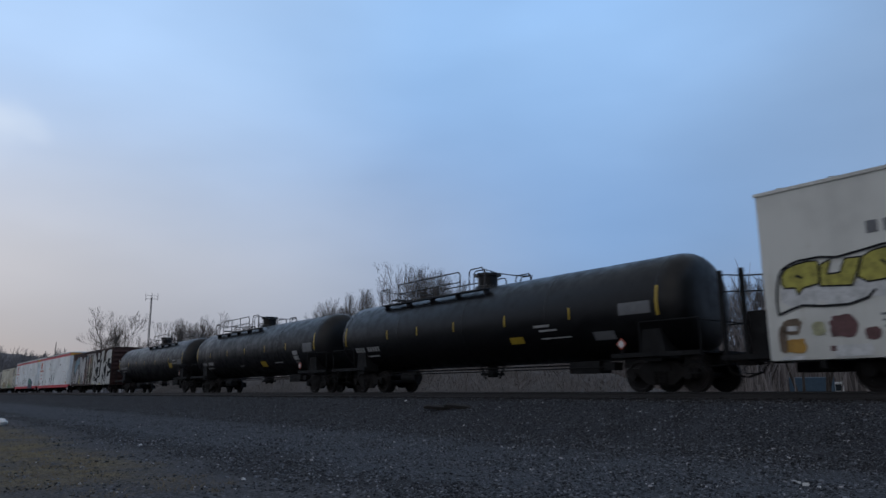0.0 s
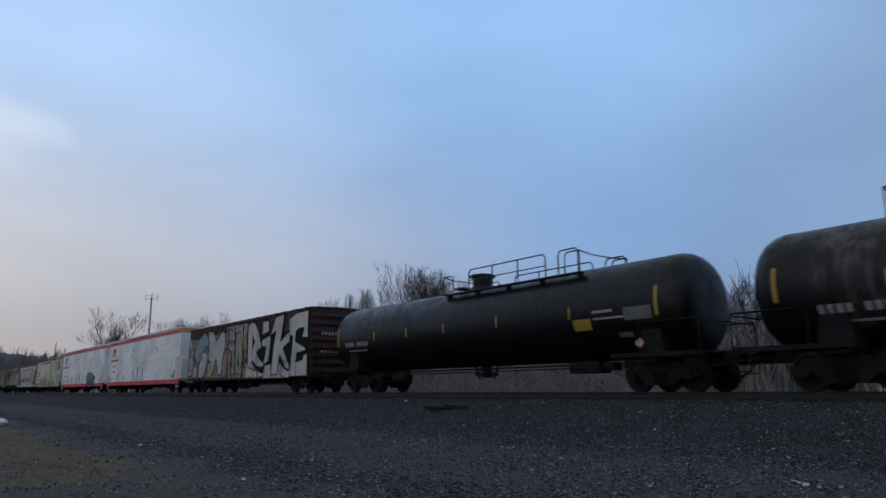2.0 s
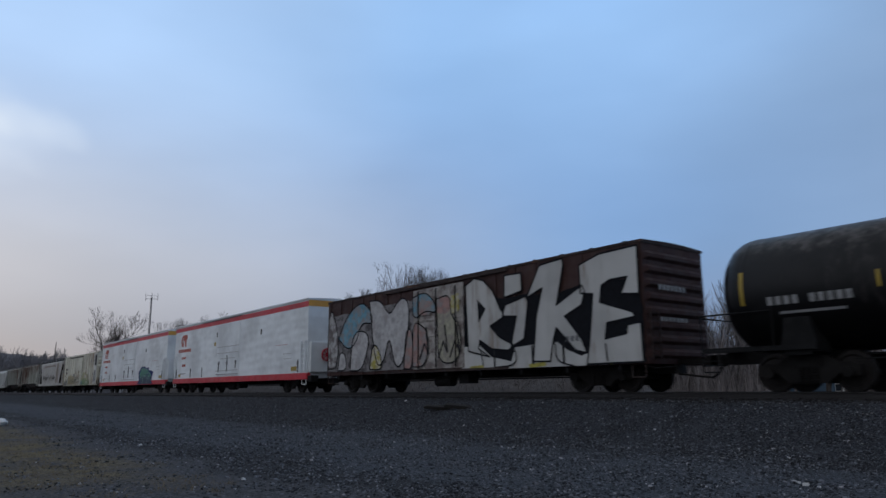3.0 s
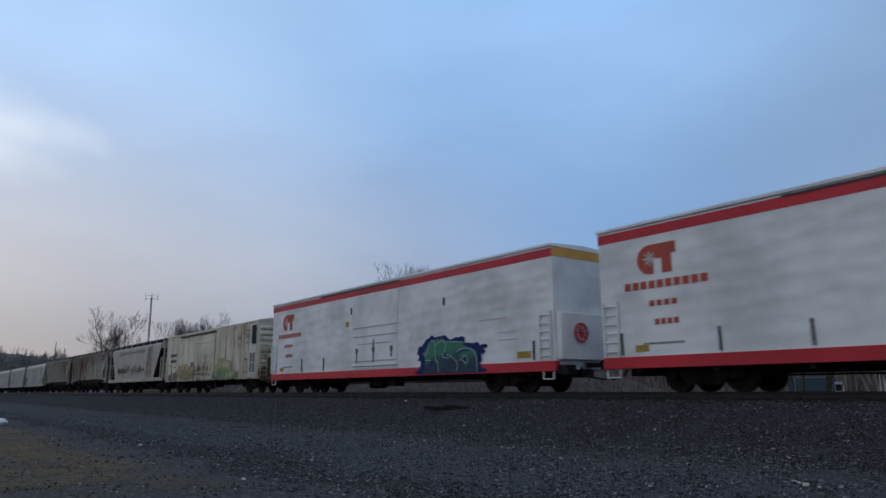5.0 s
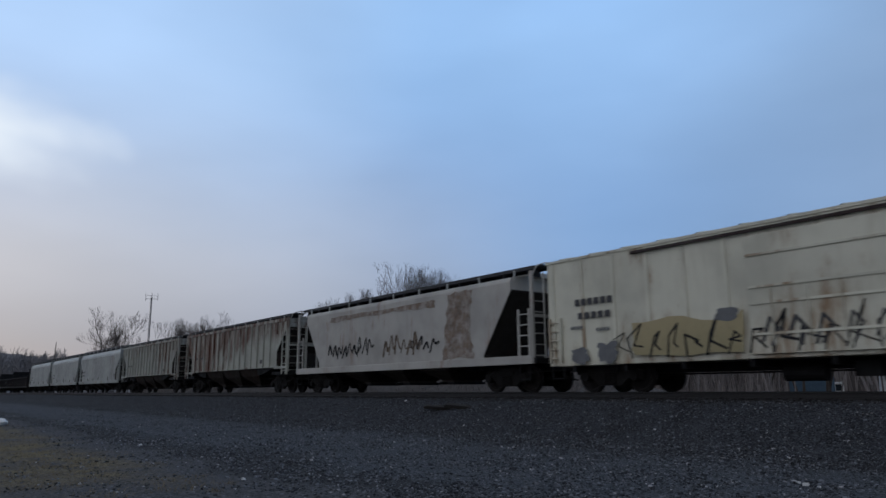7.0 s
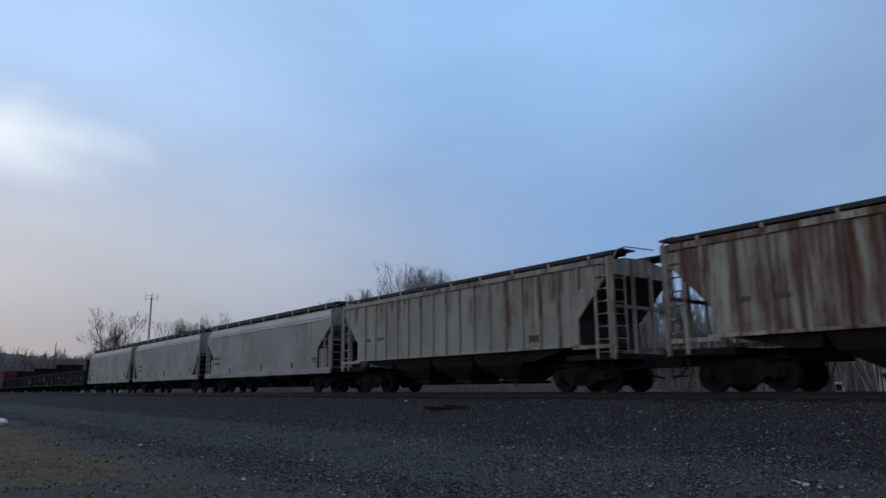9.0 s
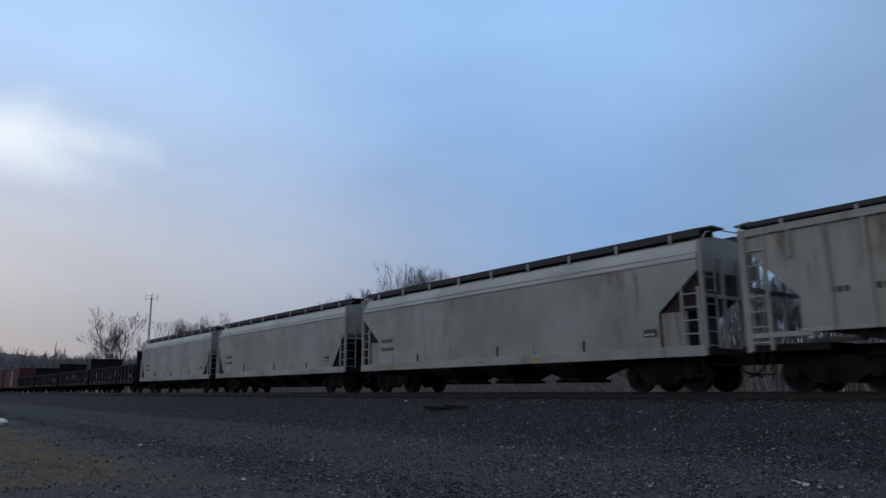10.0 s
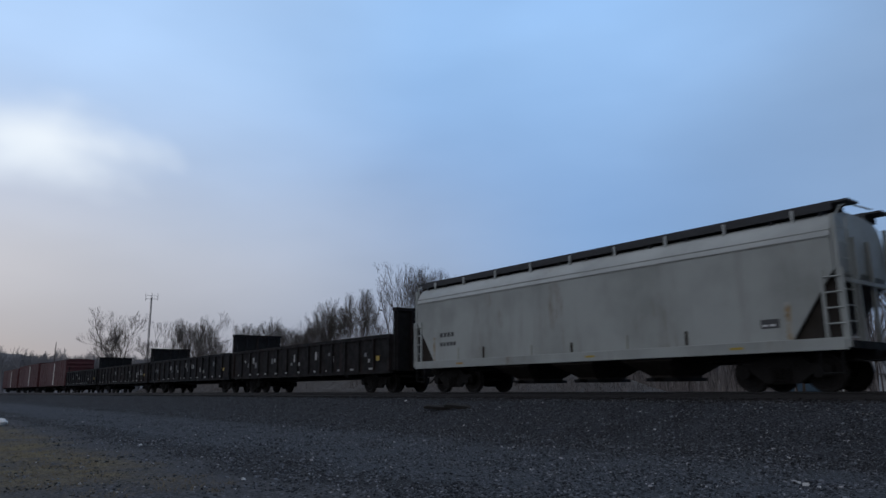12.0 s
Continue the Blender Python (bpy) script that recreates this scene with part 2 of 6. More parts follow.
def sprayed_fade(name, low, high, z0, z1):
    """One colour sprayed over another, fading with height."""
    m, t, p = material(name)
    co, sep, ad = t.nodes.new("ShaderNodeTexCoord"), t.nodes.new("ShaderNodeSeparateXYZ"), t.nodes.new("ShaderNodeMath")
    t.links.new(co.outputs["Object"], sep.inputs[0])
    t.links.new(sep.outputs["Z"], ad.inputs[0])
    t.links.new(ramp(t, noise_node(t, 1.6, 5, 0.6), 0.3, 0.7, -0.25, 0.25), ad.inputs[1])
    c = mix(t, low, high, ramp(t, ad.outputs[0], z0, z1))
    c = mix(t, c, tuple(v * 0.6 for v in high), ramp(t, noise_node(t, 7, 5, 0.7), 0.5, 0.75, 0, 0.6))
    t.links.new(c, p.inputs["Base Color"])
    p.inputs["Roughness"].default_value = 0.55
    return m


SPRAY_FADE = sprayed_fade("teal to green spray paint", (0.008, 0.022, 0.065), (0.035, 0.17, 0.12), 0.95, 1.55)
CREAM_GREEN = sprayed_fade("thin green over cream", (0.075, 0.21, 0.065), (0.30, 0.29, 0.16), 0.95, 1.7)
CREAM_OCHRE = sprayed_fade("thin ochre over cream", (0.29, 0.25, 0.14), (0.36, 0.30, 0.17), 0.9, 2.0)
SPRAY_NAVY = plain("navy black spray paint", (0.009, 0.010, 0.014), 0.8, vary=0.4, spec=0.12)
RAIL_TOP = plain("worn rail steel", (0.022, 0.020, 0.021), 0.5, 0.3)
TIE = plain("creosoted timber", (0.010, 0.008, 0.007), 0.85, vary=0.5)
BARK = plain("bare winter bark", (0.075, 0.062, 0.054), 0.9, vary=0.4)
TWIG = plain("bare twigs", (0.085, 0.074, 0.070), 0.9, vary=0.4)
# distance haze on the far woods is put into this paler colour
FAR_TWIG_HAZED = plain("far winter wood paled by haze", (0.17, 0.165, 0.175), 0.95, vary=0.3)
MAST = plain("mast steel", (0.10, 0.10, 0.11), 0.5, 0.5)
SIDING = plain("pale house siding", (0.52, 0.53, 0.55), 0.7)
SHINGLE = plain("grey shingles", (0.16, 0.16, 0.17), 0.85)
CAR_BLUE = plain("dusty blue car paint", (0.06, 0.105, 0.16), 0.4, 0.3)
CAR_WHITE = plain("white van paint", (0.62, 0.63, 0.64), 0.35)
RUBBER = plain("tyre rubber", (0.02, 0.02, 0.02), 0.85)
LITTER = plain("white plastic film", (0.62, 0.62, 0.62), 0.4)
WINDOW, _t, _p = material("dark window glass")
_p.inputs["Base Color"].default_value, _p.inputs["Roughness"].default_value = (0.02, 0.025, 0.03, 1), 0.08


def ground_material():
    """Rail-side ground: pale gravel road, coarse dark stone toward the track, dirt and dead grass before it."""
    m, t, p = material("gravel ground")
    co, sep = t.nodes.new("ShaderNodeTexCoord"), t.nodes.new("ShaderNodeSeparateXYZ")
    t.links.new(co.outputs["Object"], sep.inputs[0])
    wob, add = noise_node(t, 0.35, 6, 0.6, per_object=False), t.nodes.new("ShaderNodeMath")
    add.operation = "MULTIPLY_ADD"
    add.inputs[1].default_value = 3.2
    t.links.new(wob, add.inputs[0])
    t.links.new(sep.outputs["Y"], add.inputs[2])
    y = add.outputs[0]
    grit = noise_node(t, 16, 8, 0.75, per_object=False)
    vor = t.nodes.new("ShaderNodeTexVoronoi")
    vor.inputs["Scale"].default_value = 38
    t.links.new(co.outputs["Object"], vor.inputs["Vector"])
    sepc = t.nodes.new("ShaderNodeSeparateColor")
    t.links.new(vor.outputs["Color"], sepc.inputs[0])
    stone = ramp(t, sepc.outputs[0], 0.0, 1.0, 0.0, 1.0)
    road = mix(t, (0.020, 0.023, 0.028), (0.086, 0.094, 0.110), stone)
    coarse = mix(t, (0.010, 0.011, 0.014), (0.056, 0.060, 0.071), stone)
    dirt = mix(t, (0.023, 0.024, 0.028), (0.120, 0.121, 0.131), ramp(t, grit, 0.35, 0.7))
    ridge = mix(t, (0.010, 0.010, 0.012), (0.055, 0.057, 0.064), stone)
    grass = mix(t, (0.048, 0.040, 0.027), (0.185, 0.150, 0.085), ramp(t, grit, 0.35, 0.65))
    c = mix(t, dirt, ridge, ramp(t, y, 6.0, 6.8))
    c = mix(t, c, road, ramp(t, y, 7.1, 8.4))
    c = mix(t, c, coarse, ramp(t, y, 11.4, 13.6))
    # dead grass left of the path only
    x2 = t.nodes.new("ShaderNodeMath")
    x2.operation = "MULTIPLY_ADD"
    x2.inputs[1].default_value = 5.0
    t.links.new(wob, x2.inputs[0])
    t.links.new(sep.outputs["X"], x2.inputs[2])
    gx, gy = ramp(t, x2.outputs[0], -6.5, -11.0), ramp(t, y, 5.9, 4.4)
    both = t.nodes.new("ShaderNodeMath")
    both.operation = "MULTIPLY"
    t.links.new(gx, both.inputs[0])
    t.links.new(gy, both.inputs[1])
    patch, b2 = ramp(t, noise_node(t, 0.55, 6, 0.7, per_object=False), 0.34, 0.58), t.nodes.new("ShaderNodeMath")
    b2.operation = "MULTIPLY"
    t.links.new(both.outputs[0], b2.inputs[0])
    t.links.new(patch, b2.inputs[1])
    c = mix(t, c, grass, b2.outputs[0])
    # track bed darkened: oil and dirt, plus the rails' shade in the colour
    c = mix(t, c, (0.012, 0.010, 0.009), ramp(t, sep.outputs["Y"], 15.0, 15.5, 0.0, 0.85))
    c = mix(t, c, (0.06, 0.048, 0.036), ramp(t, sep.outputs["Y"], 23.5, 25.5))
    c = mix(t, c, (0.5, 0.5, 0.5), ramp(t, noise_node(t, 0.9, 5, 0.6, per_object=False), 0.3, 0.75, 0.0, 0.35), "OVERLAY")
    t.links.new(c, p.inputs["Base Color"])
    p.inputs["Roughness"].default_value = 0.95
    p.inputs["Specular IOR Level"].default_value = 0.12
    h = mix(t, grit, vor.outputs["Distance"], 0.6)
    bump(t, p, h, 0.8, 0.03)
    return m


GROUND = ground_material()


def stone_material(name="crushed stone", grime=0.0):
    m, t, p = material(name)
    g = t.nodes.new("ShaderNodeNewGeometry")
    c = mix(t, (0.020, 0.022, 0.026), (0.150, 0.162, 0.190), ramp(t, g.outputs["Random Per Island"], 0.25, 1.05))
    c = mix(t, c, (0.30, 0.30, 0.32), ramp(t, g.outputs["Random Per Island"], 0.968, 0.973))
    c = mix(t, c, (0.03, 0.03, 0.032), ramp(t, noise_node(t, 30, 5, 0.7), 0.5, 0.8, 0, 0.5))
    t.links.new(c, p.inputs["Base Color"])
    # grime toward dark brown; between the ties it also stands for shade
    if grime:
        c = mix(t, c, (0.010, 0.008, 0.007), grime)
    p.inputs["Roughness"].default_value = 0.85
    p.inputs["Specular IOR Level"].default_value = 0.2
    t.links.new(c, p.inputs["Base Color"])
    return m


STONE = stone_material()
OILY_SHADED_STONE = stone_material("oily ballast stone darkened for shade", 0.75)
DARK_STONE = stone_material("dark crushed stone", 0.4)


def grass_material(name, a, b):
    m, t, p = material(name)
    g = t.nodes.new("ShaderNodeNewGeometry")
    t.links.new(mix(t, a, b, g.outputs["Random Per Island"]), p.inputs["Base Color"])
    p.inputs["Roughness"].default_value = 0.9
    return m


DEAD_GRASS = grass_material("dead grass", (0.07, 0.055, 0.03), (0.20, 0.155, 0.085))
BRUSH = grass_material("dead brush", (0.060, 0.053, 0.053), (0.165, 0.145, 0.142))

# ---------------------------------------------------------------- geometry helpers


class Geo:
    """Collects the corners and faces of one mesh."""

    def __init__(self):
        self.v, self.f = [], []

    def add(self, verts, faces):
        n = len(self.v)
        self.v += verts
        self.f += [tuple(n + i for i in f) for f in faces]

    def box(self, x0, x1, y0, y1, z0, z1, lean=0.0):
        self.add([(x + (lean if z == z1 else 0), y, z) for z in (z0, z1) for y in (y0, y1) for x in (x0, x1)],
                 [(0, 2, 3, 1), (4, 5, 7, 6), (0, 1, 5, 4), (2, 6, 7, 3), (0, 4, 6, 2), (1, 3, 7, 5)])

    def prism(self, pts, y0, y1):
        """An outline in x and z, from y0 to y1."""
        n = len(pts)
        self.add([(x, y0, z) for x, z in pts] + [(x, y1, z) for x, z in pts],
                 [tuple(range(n)), tuple(range(2 * n - 1, n - 1, -1))] + [(i, i + n, (i + 1) % n + n, (i + 1) % n) for i in range(n)])

    def tube(self, a, b, r, n=6, r2=None, caps=True):
        a, b = Vector(a), Vector(b)
        d = (b - a).normalized()
        s = d.orthogonal().normalized()
        q = d.cross(s)
        r2 = r if r2 is None else r2
        ring = [(math.cos(2 * math.pi * i / n), math.sin(2 * math.pi * i / n)) for i in range(n)]
        verts = [tuple(a + (s * c + q * w) * r) for c, w in ring] + [tuple(b + (s * c + q * w) * r2) for c, w in ring]
        faces = [(i, (i + 1) % n, (i + 1) % n + n, i + n) for i in range(n)]
        if caps:
            faces += [tuple(range(n - 1, -1, -1)), tuple(range(n, 2 * n))]
        self.add(verts, faces)

    def path(self, pts, r, n=6):
        for a, b in zip(pts, pts[1:]):
            self.tube(a, b, r, n)

    def loft(self, rings, closed=True, caps=False):
        n, verts, faces = len(rings[0]), [], []
        for ring in rings:
            verts += [tuple(p) for p in ring]
        for k in range(len(rings) - 1):
            for i in range(n if closed else n - 1):
                j = (i + 1) % n
                faces.append((k * n + i, k * n + j, (k + 1) * n + j, (k + 1) * n + i))
        if caps:
            faces += [tuple(range(n - 1, -1, -1)), tuple(range((len(rings) - 1) * n, len(rings) * n))]
        self.add(verts, faces)

    def mesh(self, name, mat, smooth=False):
        me = bpy.data.meshes.new(name)
        me.from_pydata(self.v, [], self.f)
        me.materials.append(mat)
        bm = bmesh.new()
        bm.from_mesh(me)
        bmesh.ops.recalc_face_normals(bm, faces=bm.faces)
        bm.to_mesh(me)
        bm.free()
        if smooth:
            me.shade_smooth()
            me.set_sharp_from_angle(angle=radians(38))
        return me


def part(name, g, mat, parent=None, label="", smooth=False, bevel=0.0):
    ob = new(name, g if isinstance(g, bpy.types.Mesh) else g.mesh(name, mat, smooth))
    ob.parent = parent
    if label:
        ob["label"] = label
    if bevel:
        b = ob.modifiers.new("bevel", "BEVEL")
        b.width, b.segments, b.limit_method, b.angle_limit = bevel, 2, "ANGLE", radians(40)
    return ob


def bulk(name, verts, faces, mat, parent=None):
    """A large mesh from arrays."""
    me = bpy.data.meshes.new(name)
    me.from_pydata(verts.tolist() if hasattr(verts, "tolist") else verts, [], faces.tolist() if hasattr(faces, "tolist") else faces)
    me.materials.append(mat)
    ob = new(name, me)
    ob.parent = parent
    return ob


def arc(a, b, n, r0, cx=0.0, cz=0.0):
    return [(cx + r0 * math.cos(radians(a + (b - a) * i / n)), cz + r0 * math.sin(radians(a + (b - a) * i / n))) for i in range(n + 1)]


# ---------------------------------------------------------------- ground and track
TRACK_Y = 18.05
PROFILE = [(-900, -1.15), (-60, -1.15), (-12, -1.12), (0, -1.15), (3, -1.16), (6, -1.15), (9, -1.13), (11.6, -1.08), (12.8, -0.95), (13.8, -0.66), (15.0, -0.25),
           (15.6, -0.19), (20.5, -0.19), (21.3, -0.27), (23.3, -0.95), (26, -1.02), (60, -1.05), (300, -1.05), (4000, -1.05)]


def ground_height(y):
    for (a, za), (b, zb) in zip(PROFILE, PROFILE[1:]):
        if a <= y <= b:
            return za + (zb - za) * (y - a) / (b - a)
    return -1.1


def build_ground():
    ys = [p[0] for p in PROFILE]
    fine = sorted(set(ys + [v * 0.5 for v in range(-4, 48)]))
    xs = [-4000, -1500, -600, -300, -160, -110] + [-80 + 1.0 * i for i in range(100)] + [40, 80, 200, 800, 3000]
    verts = []
    for y in fine:
        for x in xs:
            z = ground_height(y)
            if -100 < x < 40 and -3 < y < 15.2:
                z += 0.06 * noise.noise((x * 0.25, y * 0.4, 0)) + 0.025 * noise.noise((x * 1.1, y * 1.1, 3))
            verts.append((x, y, z))
    n = len(xs)
    faces = [(j * n + i, j * n + i + 1, (j + 1) * n + i + 1, (j + 1) * n + i) for j in range(len(fine) - 1) for i in range(n - 1)]
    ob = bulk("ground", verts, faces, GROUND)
    ob.data.shade_smooth()
    tagged(ob, "dark grey gravel ground with a pale gravel road", "ground", kind="structure")


ROCK = [(-1, -0.7, -0.3), (1, -0.8, -0.2), (0.9, 0.8, -0.4), (-0.8, 0.9, -0.2), (-0.6, -0.5, 0.7), (0.7, -0.3, 0.8), (0.4, 0.7, 0.6)]
ROCK_F = [(0, 1, 5), (0, 5, 4), (1, 2, 6), (1, 6, 5), (2, 3, 6), (3, 0, 4), (3, 4, 6), (4, 5, 6)]


def scatter_stones(name, count, x_range, y_range, size, label, near=0.0, seed=1, mat=None):
    rng = np.random.default_rng(seed)
    x = x_range[1] + (x_range[1] - x_range[0]) * (0.5 - 0.2 * near) * np.log(1 - 0.985 * rng.random(count))
    y = y_range[0] + (y_range[1] - y_range[0]) * rng.random(count)
    keep = ~((x < -8.5 + 2 * np.sin(y * 2.1)) & (y < 4.4 + 0.3 * np.sin(x)) & (rng.random(count) < 0.5))
    x, y = x[keep], y[keep]
    count = len(x)
    s = size[0] + (size[1] - size[0]) * rng.random(count) ** 2.2
    base = np.array(ROCK)
    ang = rng.random(count) * 6.283
    tilt = rng.normal(0, 0.5, count)
    jit = 1 + rng.normal(0, 0.18, (count, 7, 3))
    v = base[None] * jit * s[:, None, None] * np.array([1, 1, 0.75])
    ca, sa, ct, st = np.cos(ang), np.sin(ang), np.cos(tilt), np.sin(tilt)
    vy, vz = v[..., 1] * ct[:, None] - v[..., 2] * st[:, None], v[..., 1] * st[:, None] + v[..., 2] * ct[:, None]
    vx, vy = v[..., 0] * ca[:, None] - vy * sa[:, None], v[..., 0] * sa[:, None] + vy * ca[:, None]
    gz = np.interp(y, [p[0] for p in PROFILE], [p[1] for p in PROFILE])
    gz = gz + np.array([0.06 * noise.noise((a * 0.25, b * 0.4, 0)) + 0.025 * noise.noise((a * 1.1, b * 1.1, 3)) if b < 15.2 else 0 for a, b in zip(x, y)])
    verts = np.stack([vx + x[:, None], vy + y[:, None], vz + gz[:, None] + 0.15 * s[:, None]], -1).reshape(-1, 3)
    faces = (np.array(ROCK_F)[None] + 7 * np.arange(count)[:, None, None]).reshape(-1, 3)
    ob = bulk(name, verts, faces, mat or STONE)
    tagged(ob, label, "gravel", kind="stuff")


def scatter_grass():
    rng = random.Random(4)
    g = Geo()
    for _ in range(1500):
        x, y = -9 - 36 * rng.random() ** 1.3, -1.5 + 5.6 * rng.random()
        if noise.noise((x * 0.5, y * 0.7, 7)) < -0.05:
            continue
        for _ in range(9):
            bx, by = x + rng.gauss(0, 0.1), y + rng.gauss(0, 0.1)
            h, dx, dy, w = rng.uniform(0.02, 0.085), rng.gauss(0, 0.07), rng.gauss(0, 0.07), 0.005
            z = ground_height(by) + 0.06 * noise.noise((bx * 0.25, by * 0.4, 0)) - 0.01
            g.add([(bx - w, by, z), (bx + w, by + w, z), (bx + dx, by + dy, z + h)], [(0, 1, 2)])
    ob = bulk("dead_grass", g.v, g.f, DEAD_GRASS)
    tagged(ob, "patch of short dead brown grass beside the gravel", "grass", kind="stuff")


def build_track():
    track = tagged(new("railway_track"), "railway track on a raised bed of dark crushed stone", "track", kind="structure")
    head = [(-0.037, 0), (-0.037, -0.035), (-0.009, -0.05), (-0.009, -0.15), (-0.07, -0.165), (-0.07, -0.178), (0.07, -0.178), (0.07, -0.165),
            (0.009, -0.15), (0.009, -0.05), (0.037, -0.035), (0.037, 0)]
    for side in (-0.7525, 0.7525):
        g = Geo()
        g.loft([[(x, TRACK_Y + side + a, b) for a, b in head] for x in (-900, -300, -100, -40, 0, 60, 300)], caps=True)
        part("rail", g, RAIL_TOP, track, "steel rail with a worn top")
    tie = Geo()
    tie.box(-0.115, 0.115, -1.3, 1.3, -0.36, -0.178)
    tie_mesh = tie.mesh("tie", TIE)
    rng = random.Random(2)
    for i in range(230):
        o = part("tie", tie_mesh, TIE, track)
        o.location = (12 - 0.55 * i, TRACK_Y + rng.uniform(-0.03, 0.03), rng.uniform(-0.008, 0))
        o.rotation_euler[2] = rng.gauss(0, 0.012)
    rest = Geo()
    for i in range(230, 900):
        x = 12 - 0.55 * i
        rest.box(x - 0.115, x + 0.115, TRACK_Y - 1.3, TRACK_Y + 1.3, -0.36, -0.18)
    tagged(part("far_ties", rest, TIE, track), kind="stuff")


# ---------------------------------------------------------------- running gear, shared by all cars
WHEEL_R = 0.457
WHEELSETS, CARS, SHARED = [], [], {}


def wheelset_mesh():
    if "wheelset" not in SHARED:
        g = Geo()
        g.tube((0, -1.05, 0), (0, 1.05, 0), 0.08, 10)
        for s in (-1, 1):
            prof = [(0.09, 0.86), (0.12, 0.72), (0.36, 0.735), (0.40, 0.70), (WHEEL_R + 0.028, 0.69), (WHEEL_R + 0.028, 0.715), (WHEEL_R, 0.73), (WHEEL_R, 0.825), (0.39, 0.83), (0.35, 0.79), (0.13, 0.82), (0.09, 0.86)]
            g.loft([[(r * math.cos(2 * math.pi * i / 28), s * y, r * math.sin(2 * math.pi * i / 28)) for i in range(28)] for r, y in prof])
            for k in range(5):
                a = 2 * math.pi * k / 5
                g.tube((0.24 * math.cos(a), s * 0.79, 0.24 * math.sin(a)), (0.24 * math.cos(a), s * 0.83, 0.24 * math.sin(a)), 0.03, 6)
        SHARED["wheelset"] = g.mesh("wheelset", WHEEL, True)
    return SHARED["wheelset"]


def truck_mesh():
    if "truck" not in SHARED:
        g = Geo()
        outline = [(-1.16, 0.38), (-1.16, 0.62), (-0.98, 0.68), (-0.72, 0.66), (-0.45, 0.84), (0.45, 0.84), (0.72, 0.66), (0.98, 0.68), (1.16, 0.62), (1.16, 0.38),
                   (1.02, 0.36), (0.98, 0.48), (0.78, 0.48), (0.42, 0.2), (-0.42, 0.2), (-0.78, 0.48), (-0.98, 0.48), (-1.02, 0.36)]
        for s in (-1, 1):
            g.prism(outline, s * 0.93, s * 1.08)
            for x in (-0.9, 0.9):
                g.tube((x, s * 0.9, WHEEL_R), (x, s * 1.17, WHEEL_R), 0.13, 12)
            for x in (-0.16, 0.0, 0.16):
                for z in range(5):
                    g.tube((x, s * 1.1, 0.26 + z * 0.065), (x, s * 1.1, 0.30 + z * 0.065), 0.075, 8)
            g.box(-0.34, 0.34, s * 1.05, s * 1.12, 0.58, 0.72)
        g.box(-0.22, 0.22, -0.95, 0.95, 0.45, 0.74)
        g.tube((0, 0, 0.7), (0, 0, 0.92), 0.2, 12)
        for s in (-1, 1):
            g.box(s * 0.36, s * 0.44, -0.85, 0.85, 0.36, 0.44)
        SHARED["truck"] = g.mesh("truck", CAST)
    return SHARED["truck"]


def new_car(name, label, x, category):
    car = tagged(new(name), label, category, "cars of the freight train")
    car["rest_x"] = x
    CARS.append(car)
    return car


def running_gear(car, truck_x, end_x, couple_x):
    """Two trucks with their wheelsets, and the couplers with draft sills."""
    for k, tx in enumerate(truck_x):
        t = part("truck", truck_mesh(), CAST, car)
        t.location = (tx, 0, 0)
        for ax in (-0.9, 0.9):
            w = part("wheelset", wheelset_mesh(), WHEEL, t)
            w.location = (ax, 0, WHEEL_R)
            WHEELSETS.append((w, ax))
    for s, (e, c) in zip((-1, 1), zip(end_x, couple_x)):
        g = Geo()
        g.box(min(e, e - s * 1.6), max(e, e - s * 1.6), -0.2, 0.2, 0.72, 0.98)
        a, b = sorted((e, c))
        g.box(a, b, -0.09, 0.09, 0.78, 0.93)
        b0, b1 = sorted((c - s * 0.28, c + s * 0.06))
        g.box(b0, b1, -0.17, 0.15, 0.70, 1.0)
        g.path([(e, -0.35, 0.8), (e + s * 0.2, -0.4, 0.5), (c, -0.25, 0.38)], 0.03)
        g.path([(e - s * 0.1, -1.4, 0.72), (e + s * 0.1, -1.35, 0.66), (e + s * 0.1, -0.3, 0.72)], 0.018)
        part("coupler", g, CAST, car)


def panel(name, car, mat, x0, x1, z0, z1, y, label="", skew=0.0):
    g = Geo()
    g.box(x0, x1, y, y + 0.006, z0, z1, skew)
    return part(name, g, mat, car, label)


def letter_bars(name, car, mat, x0, x1, z0, z1, y, count, label="", gap=0.28):
    """Writing that cannot be read, as plain bars."""
    g, w = Geo(), (x1 - x0) / count
    for i in range(count):
        g.box(x0 + i * w, x0 + (i + 1 - gap) * w, y, y + 0.005, z0, z1)
    return part(name, g, mat, car, label)


def ladder(name, car, mat, x0, x1, y, z0, z1, rungs, r=0.022, depth=0.0):
    g = Geo()
    for x in (x0, x1):
        g.box(x - 0.035, x + 0.035, y - 0.02, y + 0.04, z0, z1)
    for i in range(rungs):
        z = z0 + (z1 - z0) * (i + 0.5) / rungs
        g.tube((x0, y, z), (x1, y, z), r, 5)
    return part(name, g, mat, car)


def stroke(g, pts, width, y):
    """A flat painted stroke along points in x and z, at the plane y."""
    P = [Vector((a, b)) for a, b in pts]
    for a, b in zip(P, P[1:]):
        d = (b - a).normalized()
        nrm = Vector((-d.y, d.x)) * width / 2
        a2, b2 = a - d * width * 0.25, b + d * width * 0.25
        q = [a2 + nrm, b2 + nrm, b2 - nrm, a2 - nrm]
        g.add([(c.x, y, c.y) for c in q], [(0, 1, 2, 3)])
        g.v[-4:] = [(vx, y - 0.0004 * (len(g.f) % 9), vz) for vx, _, vz in g.v[-4:]]


